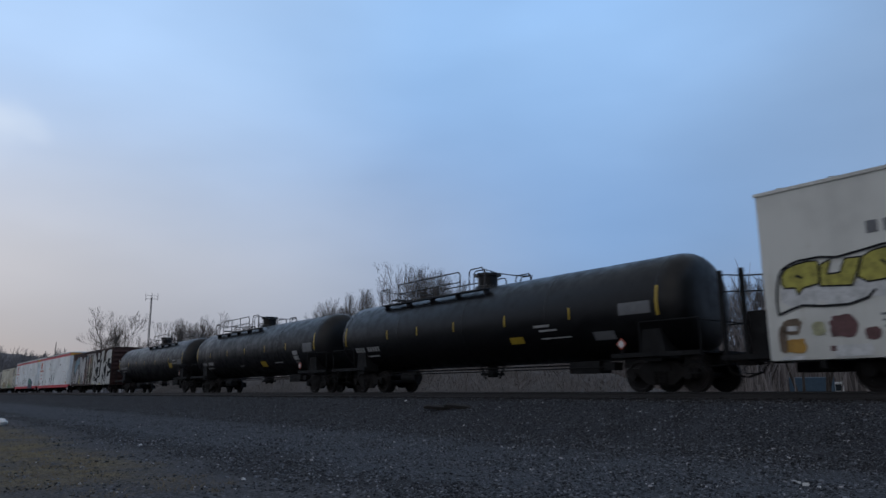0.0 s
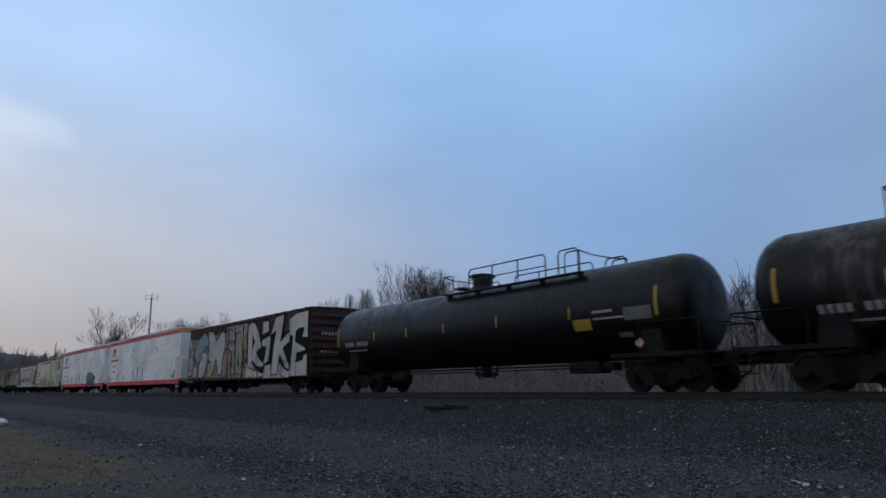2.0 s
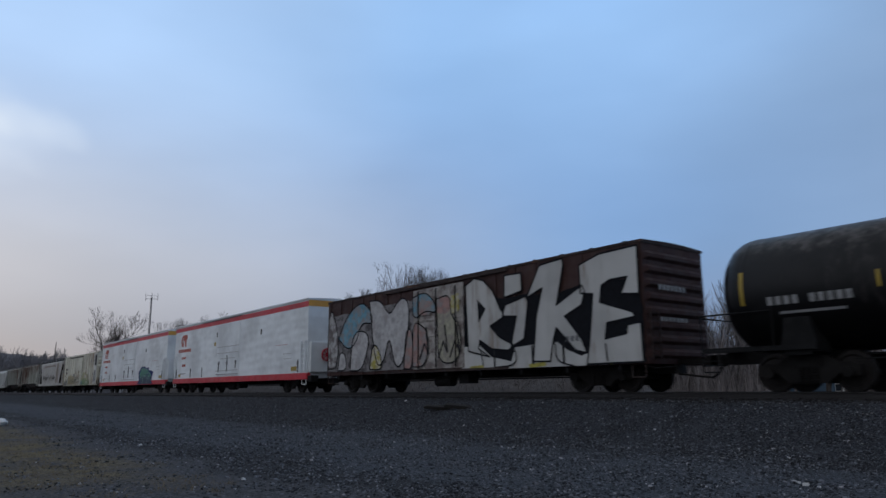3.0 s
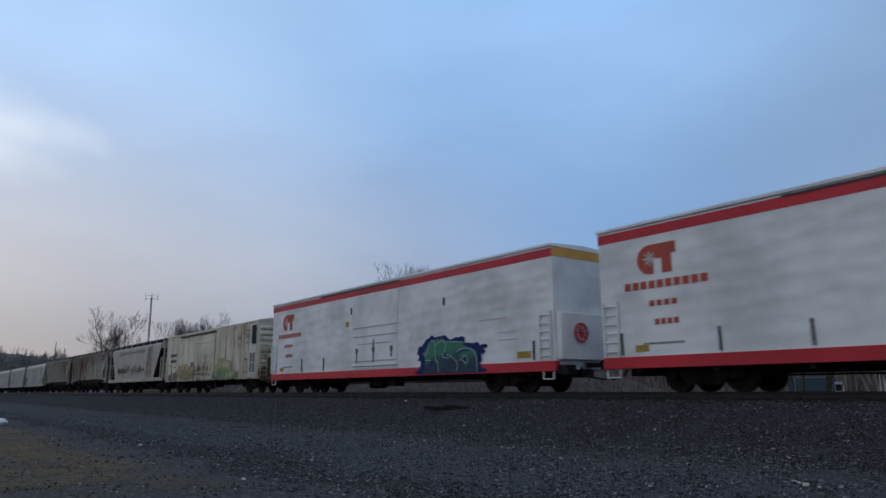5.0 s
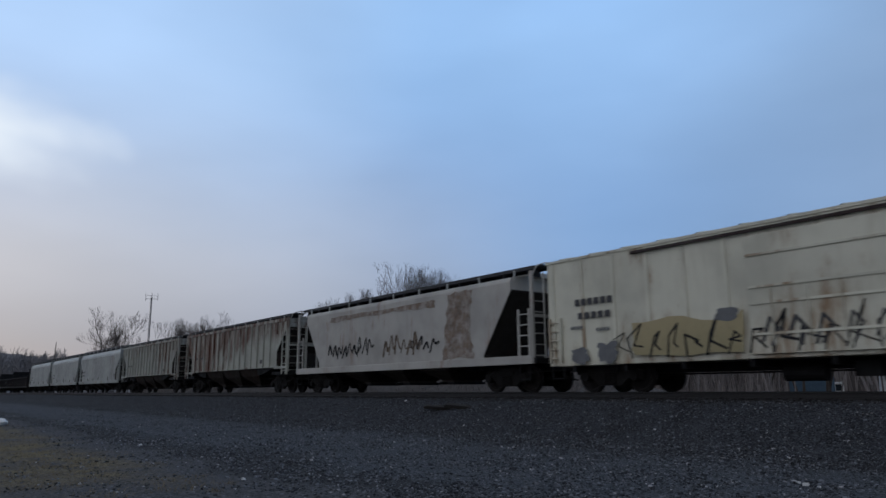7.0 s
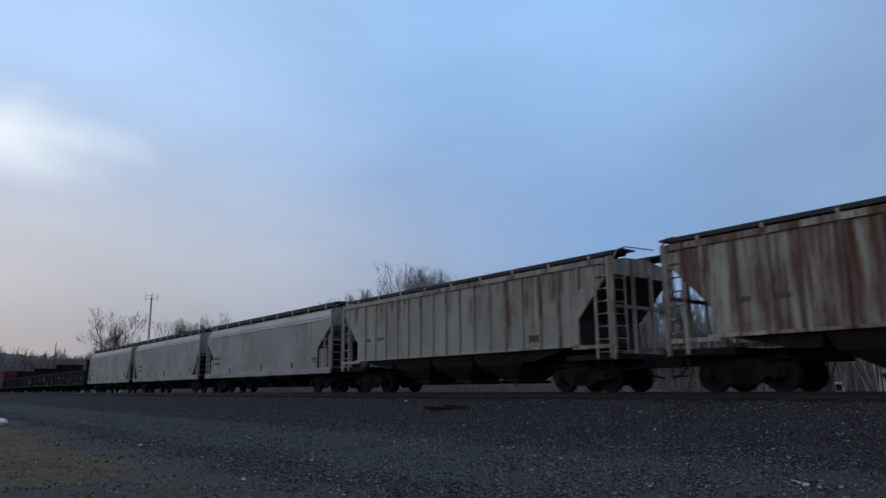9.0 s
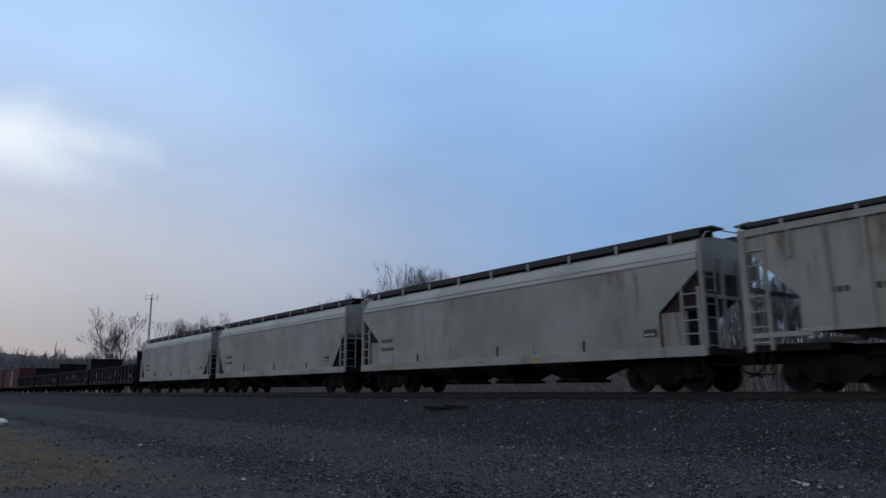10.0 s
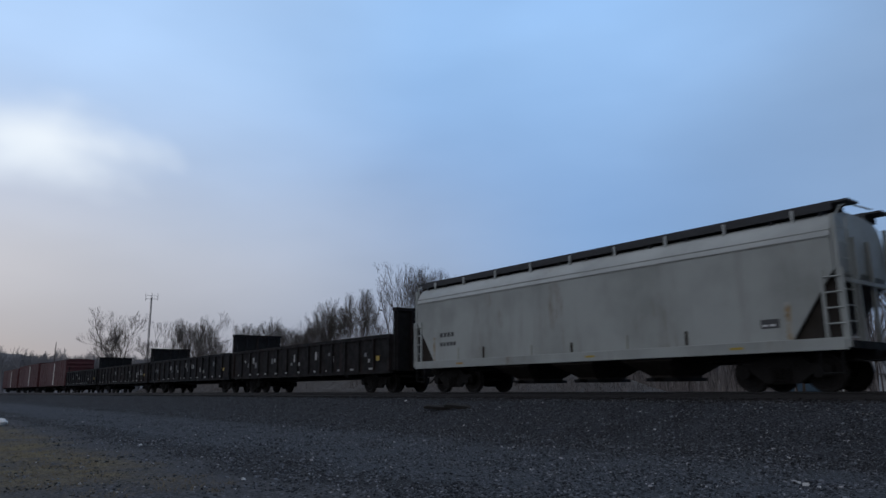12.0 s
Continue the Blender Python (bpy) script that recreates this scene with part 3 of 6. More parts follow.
def blot(g, cx, cz, rx, rz, y, seed, lobes=26, rough=0.16):
    """A ragged flat patch of paint."""
    pts = []
    for i in range(lobes):
        a = 2 * math.pi * i / lobes
        k = 1 + rough * noise.noise((math.cos(a) * 2.2 + seed, math.sin(a) * 2.2, seed * 1.7)) * 2 + random.Random(seed * 100 + i).uniform(-rough, rough) * 0.5
        e = 0.72
        ca, sa = math.cos(a), math.sin(a)
        pts.append((cx + rx * k * math.copysign(abs(ca) ** e, ca), y, cz + rz * k * math.copysign(abs(sa) ** e, sa)))
    g.add([(cx, y, cz)] + pts, [(0, 1 + i, 1 + (i + 1) % lobes) for i in range(lobes)])


def ragged(pts, steps, amount, seed=5):
    """An outline cut into short steps, with a torn, sprayed edge."""
    rng, out = random.Random(seed), []
    for (a, b), (c, d) in zip(pts, pts[1:] + pts[:1]):
        for i in range(steps):
            k = i / steps
            out.append((a + (c - a) * k + rng.uniform(-amount, amount), b + (d - b) * k + rng.uniform(-amount, amount) * 0.7))
    return out


def rounded(pts):
    """The same line with its corners cut twice."""
    for _ in range(2):
        out = [pts[0]]
        for (a, b), (c, d) in zip(pts, pts[1:]):
            out += [(a * 0.75 + c * 0.25, b * 0.75 + d * 0.25), (a * 0.25 + c * 0.75, b * 0.25 + d * 0.75)]
        pts = out + [pts[-1]]
    return pts


# ---------------------------------------------------------------- tank cars


def tank_car(x, shell, man_x, plat, rails, stripes, signs, label, number_x, dx, number_z, shell_mat):
    car = new_car("tank_car", label, x, "tank car")
    s0, s1 = shell
    R, CZ = 1.52, 2.48
    mid = (s0 + s1) / 2
    rings = []
    prof = [(s0 + 0.7 - 0.7 * math.cos(radians(a)), R * math.sin(radians(a)) ** 0.45) for a in (3, 14, 28, 42, 56, 70, 82, 90)]
    prof += [(s0 + 3.0, R), (mid, R), (s1 - 3.0, R)]
    prof += [(s1 - 0.7 + 0.7 * math.cos(radians(a)), R * math.sin(radians(a)) ** 0.45) for a in (90, 82, 70, 56, 42, 28, 14, 3)]
    n = 48
    for px, r in prof:
        rings.append([(px, r * math.sin(2 * math.pi * i / n), CZ + r * math.cos(2 * math.pi * i / n)) for i in range(n)])
    g = Geo()
    g.loft(rings, caps=True)
    tank = part("tank", g, shell_mat, car, smooth=True)
    # weld bands and head shields
    for bx in (s0 + 0.8, s0 + 0.8 + (s1 - s0 - 1.6) * 0.25, mid, s0 + 0.8 + (s1 - s0 - 1.6) * 0.75, s1 - 0.8):
        g = Geo()
        g.loft([[(bx + dx, (R + dr) * math.sin(2 * math.pi * i / n), CZ + (R + dr) * math.cos(2 * math.pi * i / n)) for i in range(n)]
                for dx, dr in ((-0.03, 0.0), (-0.02, 0.007), (0.02, 0.007), (0.03, 0.0))])
        part("weld_band", g, TANK_BLACK, tank, smooth=True)
    # protective housing over the manway
    g = Geo()
    ring = lambda r, z: [(man_x + r * math.cos(2 * math.pi * i / 20), r * math.sin(2 * math.pi * i / 20), z) for i in range(20)]
    g.loft([ring(0.54, CZ + R - 0.12), ring(0.47, CZ + R + 0.06), ring(0.39, CZ + R + 0.08), ring(0.40, CZ + R + 0.44), ring(0.48, CZ + R + 0.45), ring(0.48, CZ + R + 0.54), ring(0.42, CZ + R + 0.57)], caps=True)
    for i in range(8):
        a = 2 * math.pi * i / 8
        g.tube((man_x + 0.49 * math.cos(a), 0.49 * math.sin(a), CZ + R + 0.44), (man_x + 0.49 * math.cos(a), 0.49 * math.sin(a), CZ + R + 0.57), 0.03, 6)
    part("manway_housing", g, TANK_BLACK, car, "black round valve housing", smooth=True)
    # grating and railings over the top
    p0, p1 = plat
    g = Geo()
    for s in (-1, 1):
        g.box(p0, p1, s * 1.1 - 0.14, s * 1.1 + 0.14, CZ + R - 0.26, CZ + R - 0.22)
        for k in range(5):
            px = p0 + 0.15 + (p1 - p0 - 0.3) * k / 4
            g.prism([(px - 0.03, CZ + R - 0.45), (px + 0.03, CZ + R - 0.45), (px + 0.03, CZ + R - 0.25), (px - 0.03, CZ + R - 0.25)], s * 0.9, s * 1.15)
    g.box(p0, p0 + 0.5, -0.7, 0.7, CZ + R + 0.02, CZ + R + 0.07)
    part("top_platform", g, RAIL_GREY, car)
    zt, zm = CZ + R + 0.56, CZ + R + 0.16
    for s in (-1, 1):
        for a, b in rails:
            g = Geo()
            yy = s * 1.22
            r = 0.024
            zb = CZ + R - 0.25
            g.path([(a, yy, zb), (a, yy, zt - 0.12), (a + 0.1, yy, zt), (b - 0.1, yy, zt), (b, yy, zt - 0.12), (b, yy, zb)], r)
            if b - a > 1.2:
                g.path([(a, yy, zm), (b, yy, zm)], r * 0.8)
                for k in range(1, max(2, int((b - a) / 1.1))):
                    px = a + (b - a) * k / max(2, int((b - a) / 1.1))
                    g.tube((px, yy, zb), (px, yy, zt), r, 6)
            part("handrail", g, RAIL_GREY, car)
    for e in (p0, p1):
        g = Geo()
        inward = 0.62 if e == p0 else -0.62
        for s in (-1, 1):
            g.path([(e, s * 1.22, zm - 0.4), (e, s * 1.22, zm + 0.3), (e + inward * 0.85, s * 1.22, zm + 0.3), (e + inward, s * 1.22, zm + 0.2), (e + inward, s * 1.22, zm - 0.4)], 0.022)
        g.path([(e, -1.22, zm + 0.3), (e, -0.6, zm + 0.22), (e, 0.6, zm + 0.22), (e, 1.22, zm + 0.3)], 0.022)
        part("end_rail", g, RAIL_GREY, car)
    # side ladder, saddles, sills, end platforms
    tx = (s0 + 2.0, s1 - 1.1)
    for t in tx:
        g = Geo()
        for s in (-1, 1):
            g.prism([(t - 0.45, 0.93), (t + 0.45, 0.93), (t + 0.3, 1.75), (t - 0.3, 1.75)], s * 0.75, s * 1.38)
        g.box(t - 0.3, t + 0.3, -1.42, 1.42, 0.86, 1.02)
        part("saddle", g, STEEL_BLACK, car)
    for e, s in ((s0, -1), (s1, 1)):
        g = Geo()
        o = e + s * 0.45
        a, b = sorted((o, e - s * 2.9))
        g.box(a, b, -0.3, 0.3, 0.72, 1.1)
        a, b = sorted((o, o - s * 0.55))
        g.box(a, b, -1.5, 1.5, 1.03, 1.09)
        g.box(min(o - s * 2.9, o), max(o - s * 2.9, o), -1.52, -1.36, 0.98, 1.1)
        g.box(min(o - s * 2.9, o), max(o - s * 2.9, o), 1.36, 1.52, 0.98, 1.1)
        part("end_platform", g, STEEL_BLACK, car)
        g = Geo()
        for yy in (-1.46, 1.46):
            g.path([(o, yy, 1.05), (o, yy, 1.95), (o - s * 1.9, yy, 1.95), (o - s * 1.9, yy, 1.05)], 0.022)
            g.path([(o, yy, 0.5), (o, yy, 1.05)], 0.022)
            g.path([(o - s * 0.45, yy, 0.5), (o - s * 0.45, yy, 1.05)], 0.022)
            for z in (0.5, 0.78):
                g.tube((o, yy, z), (o - s * 0.45, yy, z), 0.018, 5)
        g.path([(o, -1.46, 1.9), (o, 1.46, 1.9)], 0.022)
        part("end_handrail", g, STEEL_BLACK, car)
    g = Geo()
    g.path([(s0 + 3, -0.5, 0.86), (s1 - 3, -0.5, 0.86)], 0.03)
    g.path([(s0 + 3, -1.0, 0.74), (s1 - 3, -1.0, 0.74)], 0.022)
    part("brake_pipe", g, STEEL_BLACK, car)
    g = Geo()
    g.tube((mid, 0, 0.98), (mid, 0, 0.55), 0.2, 12)
    g.box(mid - 0.35, mid + 0.35, -0.3, 0.3, 0.62, 0.72)
    g.prism([(mid - 0.7, 0.98), (mid - 0.4, 0.5), (mid - 0.36, 0.5), (mid - 0.62, 0.98)], -0.04, 0.04)
    g.prism([(mid + 0.7, 0.98), (mid + 0.4, 0.5), (mid + 0.36, 0.5), (mid + 0.62, 0.98)], -0.04, 0.04)
    part("bottom_outlet", g, STEEL_BLACK, car)
    g = Geo()
    g.tube((s0 + 4.2, -0.55, 0.62), (s0 + 5.2, -0.55, 0.62), 0.22, 14)
    part("air_reservoir", g, STEEL_BLACK, car)
    g = Geo()
    g.box(s1 - 4.6, s1 - 3.4, -0.9, -0.3, 0.58, 0.95)
    g.box(s1 - 3.3, s1 - 2.9, -0.8, -0.4, 0.66, 0.9)
    part("brake_gear", g, STEEL_BLACK, car)
    # what is painted or stuck on the tank's side
    side = -R - 0.012
    for sx in stripes:
        g = Geo()
        g.add([(sx + dx, -(R + 0.012) * math.sin(radians(a)), CZ + (R + 0.012) * math.cos(radians(a))) for a in (85, 89, 94, 99) for dx in (-0.036, 0.036)],
              [(2 * i, 2 * i + 1, 2 * i + 3, 2 * i + 2) for i in range(3)])
        part("reflector_stripe", g, YELLOW, car, "yellow reflector stripe")
    for e in (s0 + 0.78, s1 - 0.78):
        g = Geo()
        g.add([(e + dx, -(R + 0.012) * math.sin(radians(a)), CZ + (R + 0.012) * math.cos(radians(a))) for a in (72, 80, 88, 96, 104) for dx in (-0.05, 0.05)],
              [(2 * i, 2 * i + 1, 2 * i + 3, 2 * i + 2) for i in range(4)])
        part("end_stripe", g, YELLOW, car, "yellow reflector stripe")

    def on_tank(name, mat, x0, x1, z0, z1, text=""):
        gg, k = Geo(), 4
        for i in range(k + 1):
            z = z0 + (z1 - z0) * i / k
            yy = -math.sqrt(max(0.01, (R + 0.014) ** 2 - (z - CZ) ** 2))
            gg.add([(x0, yy, z), (x1, yy, z)], [])
        gg.f = [(2 * i, 2 * i + 1, 2 * i + 3, 2 * i + 2) for i in range(k)]
        return part(name, gg, mat, car, text)

    for kind, a, b, c, d in signs:
        if kind == "yellow":
            on_tank("yellow_plate", YELLOW, a, b, c, d, "plain yellow warning plate")
        elif kind == "white":
            on_tank("stencil", MARK_DIM, a, b, c, d)
        elif kind == "grey":
            on_tank("data_panel", MARK_GREY, a, b, c, d, "grey data panel")
    for i in range(10):
        if i == 4:
            continue
        on_tank("stencil", MARK_DIM, number_x + i * 0.2, number_x + i * 0.2 + 0.135, number_z, number_z + 0.2)
    on_tank("stencil", MARK_DIM, number_x + 0.25, number_x + 1.75, number_z - 0.22, number_z - 0.16)
    # hazard diamond in its holder
    g = Geo()
    g.prism([(dx - 0.17, 1.38), (dx, 1.21), (dx + 0.17, 1.38), (dx, 1.55)], -1.46, -1.44)
    holder = part("placard", g, LOGO_RED, car, "red and white hazard diamond")
    g = Geo()
    g.prism([(dx - 0.1, 1.33), (dx, 1.25), (dx + 0.1, 1.33), (dx + 0.1, 1.42), (dx, 1.5), (dx - 0.1, 1.42)], -1.468, -1.461)
    part("placard_face", g, MARK_WHITE, holder)
    g = Geo()
    g.box(dx - 0.03, dx + 0.03, -1.44, -1.38, 1.0, 1.2)
    part("placard_holder", g, STEEL_BLACK, holder)
    running_gear(car, tx, (s0 - 0.45, s1 + 0.45), (s0 - 0.95, s1 + 0.95))
    return car


# ---------------------------------------------------------------- box cars and refrigerator cars
HW = 1.55


def box_body(car, L, z0, z1, crown, side_mat, roof_mat, posts=0, corrugated=0, post_mat=None):
    g = Geo()
    g.box(-L / 2, L / 2, -HW, HW, z0, z1)
    body = part("body", g, side_mat, car, bevel=0.02)
    g = Geo()
    o = 0.03
    ring = [(-HW - o, z1 - 0.04), (-HW - o, z1 + 0.04), (-HW * 0.62, z1 + crown * 0.7), (0, z1 + crown), (HW * 0.62, z1 + crown * 0.7), (HW + o, z1 + 0.04), (HW + o, z1 - 0.04)]
    g.loft([[(x, y, z) for y, z in ring] for x in (-L / 2 - o, L / 2 + o)], caps=True)
    x = -L / 2 + 0.6
    while x < L / 2 - 0.3:
        g.loft([[(x + dx, y * 0.99, z + dz) for y, z in ring[1:6]] for dx, dz in ((-0.05, 0.0), (-0.03, 0.035), (0.03, 0.035), (0.05, 0.0))], closed=False)
        x += 1.22
    part("roof", g, roof_mat, car)
    if posts:
        for i in range(posts):
            px = -L / 2 + 0.25 + (L - 0.5) * i / (posts - 1)
            gp = Geo()
            gp.box(px - 0.055, px + 0.055, -HW - 0.035, -HW + 0.01, z0 + 0.05, z1 - 0.06)
            part("side_post", gp, post_mat or side_mat, car)
    if corrugated:
        for s in (-1, 1):
            for i in range(corrugated):
                zc = z0 + 0.3 + (z1 - z0 - 0.7) * i / (corrugated - 1)
                gp = Geo()
                pr = [(0, zc - 0.14), (s * 0.09, zc - 0.05), (s * 0.09, zc + 0.05), (0, zc + 0.14)]
                gp.loft([[(s * L / 2 + a * 0.2, yy, b) if abs(yy) > HW - 0.15 else (s * L / 2 + a, yy, b) for a, b in pr] for yy in (-HW + 0.06, -HW + 0.2, 0, HW - 0.2, HW - 0.06)], caps=True)
                part("end_rib", gp, post_mat or side_mat, car)
    g = Geo()
    g.box(-L / 2, L / 2, -0.3, 0.3, z0 - 0.25, z0)
    for i in range(9):
        px = -L / 2 + L * (i + 0.5) / 9
        g.box(px - 0.06, px + 0.06, -HW + 0.05, HW - 0.05, z0 - 0.18, z0)
    part("underframe", g, STEEL_BLACK, car)
    g = Geo()
    g.tube((-1.5, -0.7, z0 - 0.35), (-0.5, -0.7, z0 - 0.35), 0.2, 12)
    g.box(0.2, 0.75, -1.0, -0.5, z0 - 0.45, z0 - 0.1)
    g.path([(-L / 2 + 2, -0.4, z0 - 0.3), (L / 2 - 2, -0.4, z0 - 0.3)], 0.025)
    part("brake_gear", g, STEEL_BLACK, car)
    return body


def corner_steps(car, L, z0, mat):
    for s in (-1, 1):
        g = Geo()
        x = s * (L / 2 - 0.1)
        g.path([(x, -HW + 0.02, z0), (x, -HW + 0.02, 0.42), (x - s * 0.45, -HW + 0.02, 0.42), (x - s * 0.45, -HW + 0.02, z0)], 0.02)
        part("corner_step", g, mat, car)


def end_grabs(car, L, s, z0, z1, mat):
    g = Geo()
    for yy in (-HW + 0.12, -HW + 0.52):
        g.box(s * L / 2 + s * 0.1 - 0.02, s * L / 2 + s * 0.1 + 0.02, yy - 0.02, yy + 0.02, z0, z1)
    for i in range(7):
        z = z0 + 0.1 + (z1 - z0 - 0.2) * i / 6
        g.tube((s * L / 2 + s * 0.1, -HW + 0.12, z), (s * L / 2 + s * 0.1, -HW + 0.52, z), 0.016, 5)
    part("end_ladder", g, mat, car)


def graffiti_boxcar():
    L, z0, z1 = 18.27, 0.78, 4.29
    car = new_car("boxcar", "brown boxcar covered in white graffiti letters", 39.26, "boxcar")
    box_body(car, L, z0, z1, 0.10, BROWN, BROWN_DARK, posts=19, corrugated=8)
    side = -HW - 0.04
    g = Geo()
    g.box(-1.9, 1.25, side - 0.05, side + 0.03, z0 + 0.12, z1 - 0.22)
    for k in range(1, 5):
        g.box(-1.85, 1.2, side - 0.08, side - 0.04, z0 + 0.12 + k * 0.62, z0 + 0.2 + k * 0.62)
    door = part("sliding_door", g, DOOR_MIX, car, "smeared pale sliding door", bevel=0.01)
    g = Geo()
    for px in (-1.5, -0.35, 0.85):
        g.tube((px, side - 0.11, z0 + 0.15), (px, side - 0.11, z1 - 0.3), 0.025, 6)
    part("lock_rod", g, CAST, door)
    g = Geo()
    g.box(-4.2, 3.6, side - 0.06, side, z1 - 0.14, z1 - 0.06)
    g.box(-4.2, 3.6, side - 0.06, side, z0 + 0.0, z0 + 0.08)
    part("door_track", g, BROWN_DARK, car)
    # white letter field over the lower part
    y = side - 0.006
    g = Geo()
    g.prism(ragged([(1.17, 0.87), (1.22, 3.2), (2.19, 3.61), (3.46, 3.17), (4.62, 3.24), (5.89, 3.1), (6.95, 3.33), (7.73, 3.41), (9.06, 3.07), (9.12, 1.86), (9.1, 0.84)], 5, 0.04), y - 0.004, y)
    part("graffiti_ground", g, SPRAY_NAVY, car, "near-black spray ground behind the letters")
    g = Geo()
    g.prism([(1.12, 1.64), (2.14, 1.64), (2.73, 1.22), (3.72, 1.03), (3.93, 1.49), (4.8, 1.54), (4.91, 0.99), (5.8, 1.58), (6.26, 1.29), (6.81, 1.09), (7.7, 1.39), (7.76, 0.8), (1.11, 0.8)], y - 0.010, y - 0.006)
    part("graffiti_field", g, SPRAY_WHITE, car, "white spray paint along the sill")
    letters = {
        "r": [(1.37, 3.88), (1.89, 4.11), (2.39, 3.96), (2.86, 3.54), (3.22, 2.9), (3.44, 2.58), (2.7, 2.29), (3.18, 1.88), (3.93, 1.55), (3.59, 1.41), (2.79, 1.49), (2.14, 1.84), (2.07, 1.53), (2.67, 1.22), (1.82, 1.4), (1.51, 1.47)],
        "dot": [(3.49, 4.0), (4.31, 3.99), (4.33, 3.37), (3.46, 3.23)],
        "i": [(3.51, 2.97), (4.49, 3.16), (4.61, 2.96), (4.37, 1.75), (3.73, 1.5), (4.05, 2.53), (3.35, 2.59)],
        "k": [(5.19, 4.12), (6.19, 4.2), (6.22, 3.97), (5.87, 2.74), (6.95, 3.24), (7.05, 3.06), (6.91, 2.64), (6.2, 2.35), (6.85, 1.6), (7.04, 1.17), (6.6, 1.27), (5.83, 2.02), (5.69, 1.67), (5.53, 0.97), (4.78, 0.99), (4.98, 2.45), (5.28, 3.35), (4.54, 3.1)],
        "e": [(6.87, 3.88), (7.67, 4.11), (9.05, 4.16), (9.03, 2.75), (8.41, 2.82), (8.65, 3.29), (8.04, 3.28), (7.71, 3.15), (7.61, 2.65), (8.77, 2.26), (8.85, 2.12), (7.84, 2.01), (7.75, 1.55), (8.53, 1.66), (8.58, 1.9), (9.03, 1.95), (9.05, 0.84), (7.02, 0.83), (7.18, 1.58), (7.37, 2.93), (6.89, 2.99)],
    }
    for i, pts in enumerate(letters.values()):
        g = Geo()
        g.prism(ragged(pts, 3, 0.02, i), y - 0.020 - 0.001 * i, y - 0.014)
        fill = part("graffiti_letter", g, SPRAY_WHITE, car, "white spray letter")
        g = Geo()
        stroke(g, pts + pts[:1], 0.055, y - 0.028)
        part("letter_outline", g, SPRAY_NAVY, fill, "dark spray outline")
    g = Geo()
    g.prism([(2.03, 3.32), (2.48, 2.93), (2.1, 2.46)], y - 0.026, y - 0.022)
    part("letter_gap", g, SPRAY_NAVY, car)
    for pts in ([(2.2, 1.5), (2.3, 0.95)], [(3.95, 1.4), (4.0, 0.9), (2.9, 0.85)], [(4.75, 1.45), (4.8, 0.9)], [(5.75, 1.5), (5.8, 0.95), (6.5, 0.8)], [(7.75, 1.4), (7.8, 0.9)]):
        g = Geo()
        stroke(g, rounded(pts), 0.05, y - 0.030)
        part("letter_outline", g, SPRAY_NAVY, car)
    # older piece beyond the door
    g = Geo()
    g.prism(ragged([(-9.0, 0.95), (-9.05, 3.6), (-5.98, 3.6), (-2.42, 3.7), (-1.95, 3.7), (-1.95, 0.9)], 6, 0.05), y - 0.003, y)
    part("graffiti_ground", g, OLD_GROUND, car, "dark ground of the older graffiti")
    arches = ((FADED_WHITE, [(-8.95, 1.1), (-9.0, 3.6), (-8.59, 3.95), (-7.95, 2.5), (-8.1, 1.1)]),
              (FADED_SKY, [(-7.97, 2.49), (-7.23, 3.5), (-6.09, 4.05), (-5.26, 3.71), (-4.92, 2.93), (-5.96, 3.13), (-6.42, 2.14), (-7.17, 1.92)]),
              (PALE_OLD, [(-6.88, 0.98), (-6.69, 2.67), (-5.71, 2.73), (-5.23, 2.33), (-5.81, 0.95)]),
              (PALE_OLD, [(-5.27, 4.0), (-4.35, 3.95), (-3.68, 3.19), (-3.25, 3.64), (-2.63, 3.95), (-2.14, 3.41), (-2.57, 1.25), (-3.23, 0.92), (-3.67, 2.47), (-4.08, 1.3), (-4.61, 1.05), (-5.0, 2.31)]),
              (THIN_YELLOW, [(-5.2, 1.0), (-5.0, 2.1), (-4.5, 1.9), (-4.2, 1.1), (-4.5, 0.95)]),
              (FADED_PINK, [(-2.6, 0.95), (-2.5, 2.38), (-2.2, 2.6), (-1.98, 2.3), (-1.98, 0.92)]),
              (PALE_OLD, [(-8.0, 1.0), (-7.8, 1.9), (-7.3, 1.7), (-7.2, 1.0)]))
    for i, (mat, pts) in enumerate(arches):
        loop = rounded(pts + pts[:1])
        g = Geo()
        g.prism(ragged(loop[:-1], 1, 0.015, i), y - 0.010 - 0.001 * i, y - 0.006)
        old = part("graffiti_letter", g, mat, car, "faded old graffiti letter")
        g = Geo()
        stroke(g, loop, 0.06, y - 0.022)
        part("letter_outline", g, SPRAY_NAVY, old)
    # what runs on over the door
    for i, (mat, pts) in enumerate(((FADED_SKY, [(-1.9, 3.78), (-1.05, 3.95), (-0.5, 3.55), (-0.25, 3.01), (-1.06, 3.2), (-1.63, 2.91), (-1.88, 3.07)]),
                                    (FADED_PINK, [(-1.88, 1.0), (-1.88, 2.7), (-1.5, 2.75), (-0.8, 2.28), (-1.0, 1.0)]),
                                    (THIN_PALE, [(-0.32, 3.57), (0.56, 3.69), (0.55, 2.83), (1.15, 2.46), (1.1, 1.12), (-0.17, 1.06), (-0.23, 2.03)]))):
        loop = rounded(pts + pts[:1])
        g = Geo()
        g.prism(loop[:-1], side - 0.087 - 0.001 * i, side - 0.083)
        old = part("graffiti_letter", g, mat, car, "faded old graffiti letter")
        g = Geo()
        stroke(g, loop, 0.05, side - 0.092)
        part("letter_outline", g, SPRAY_NAVY, old)
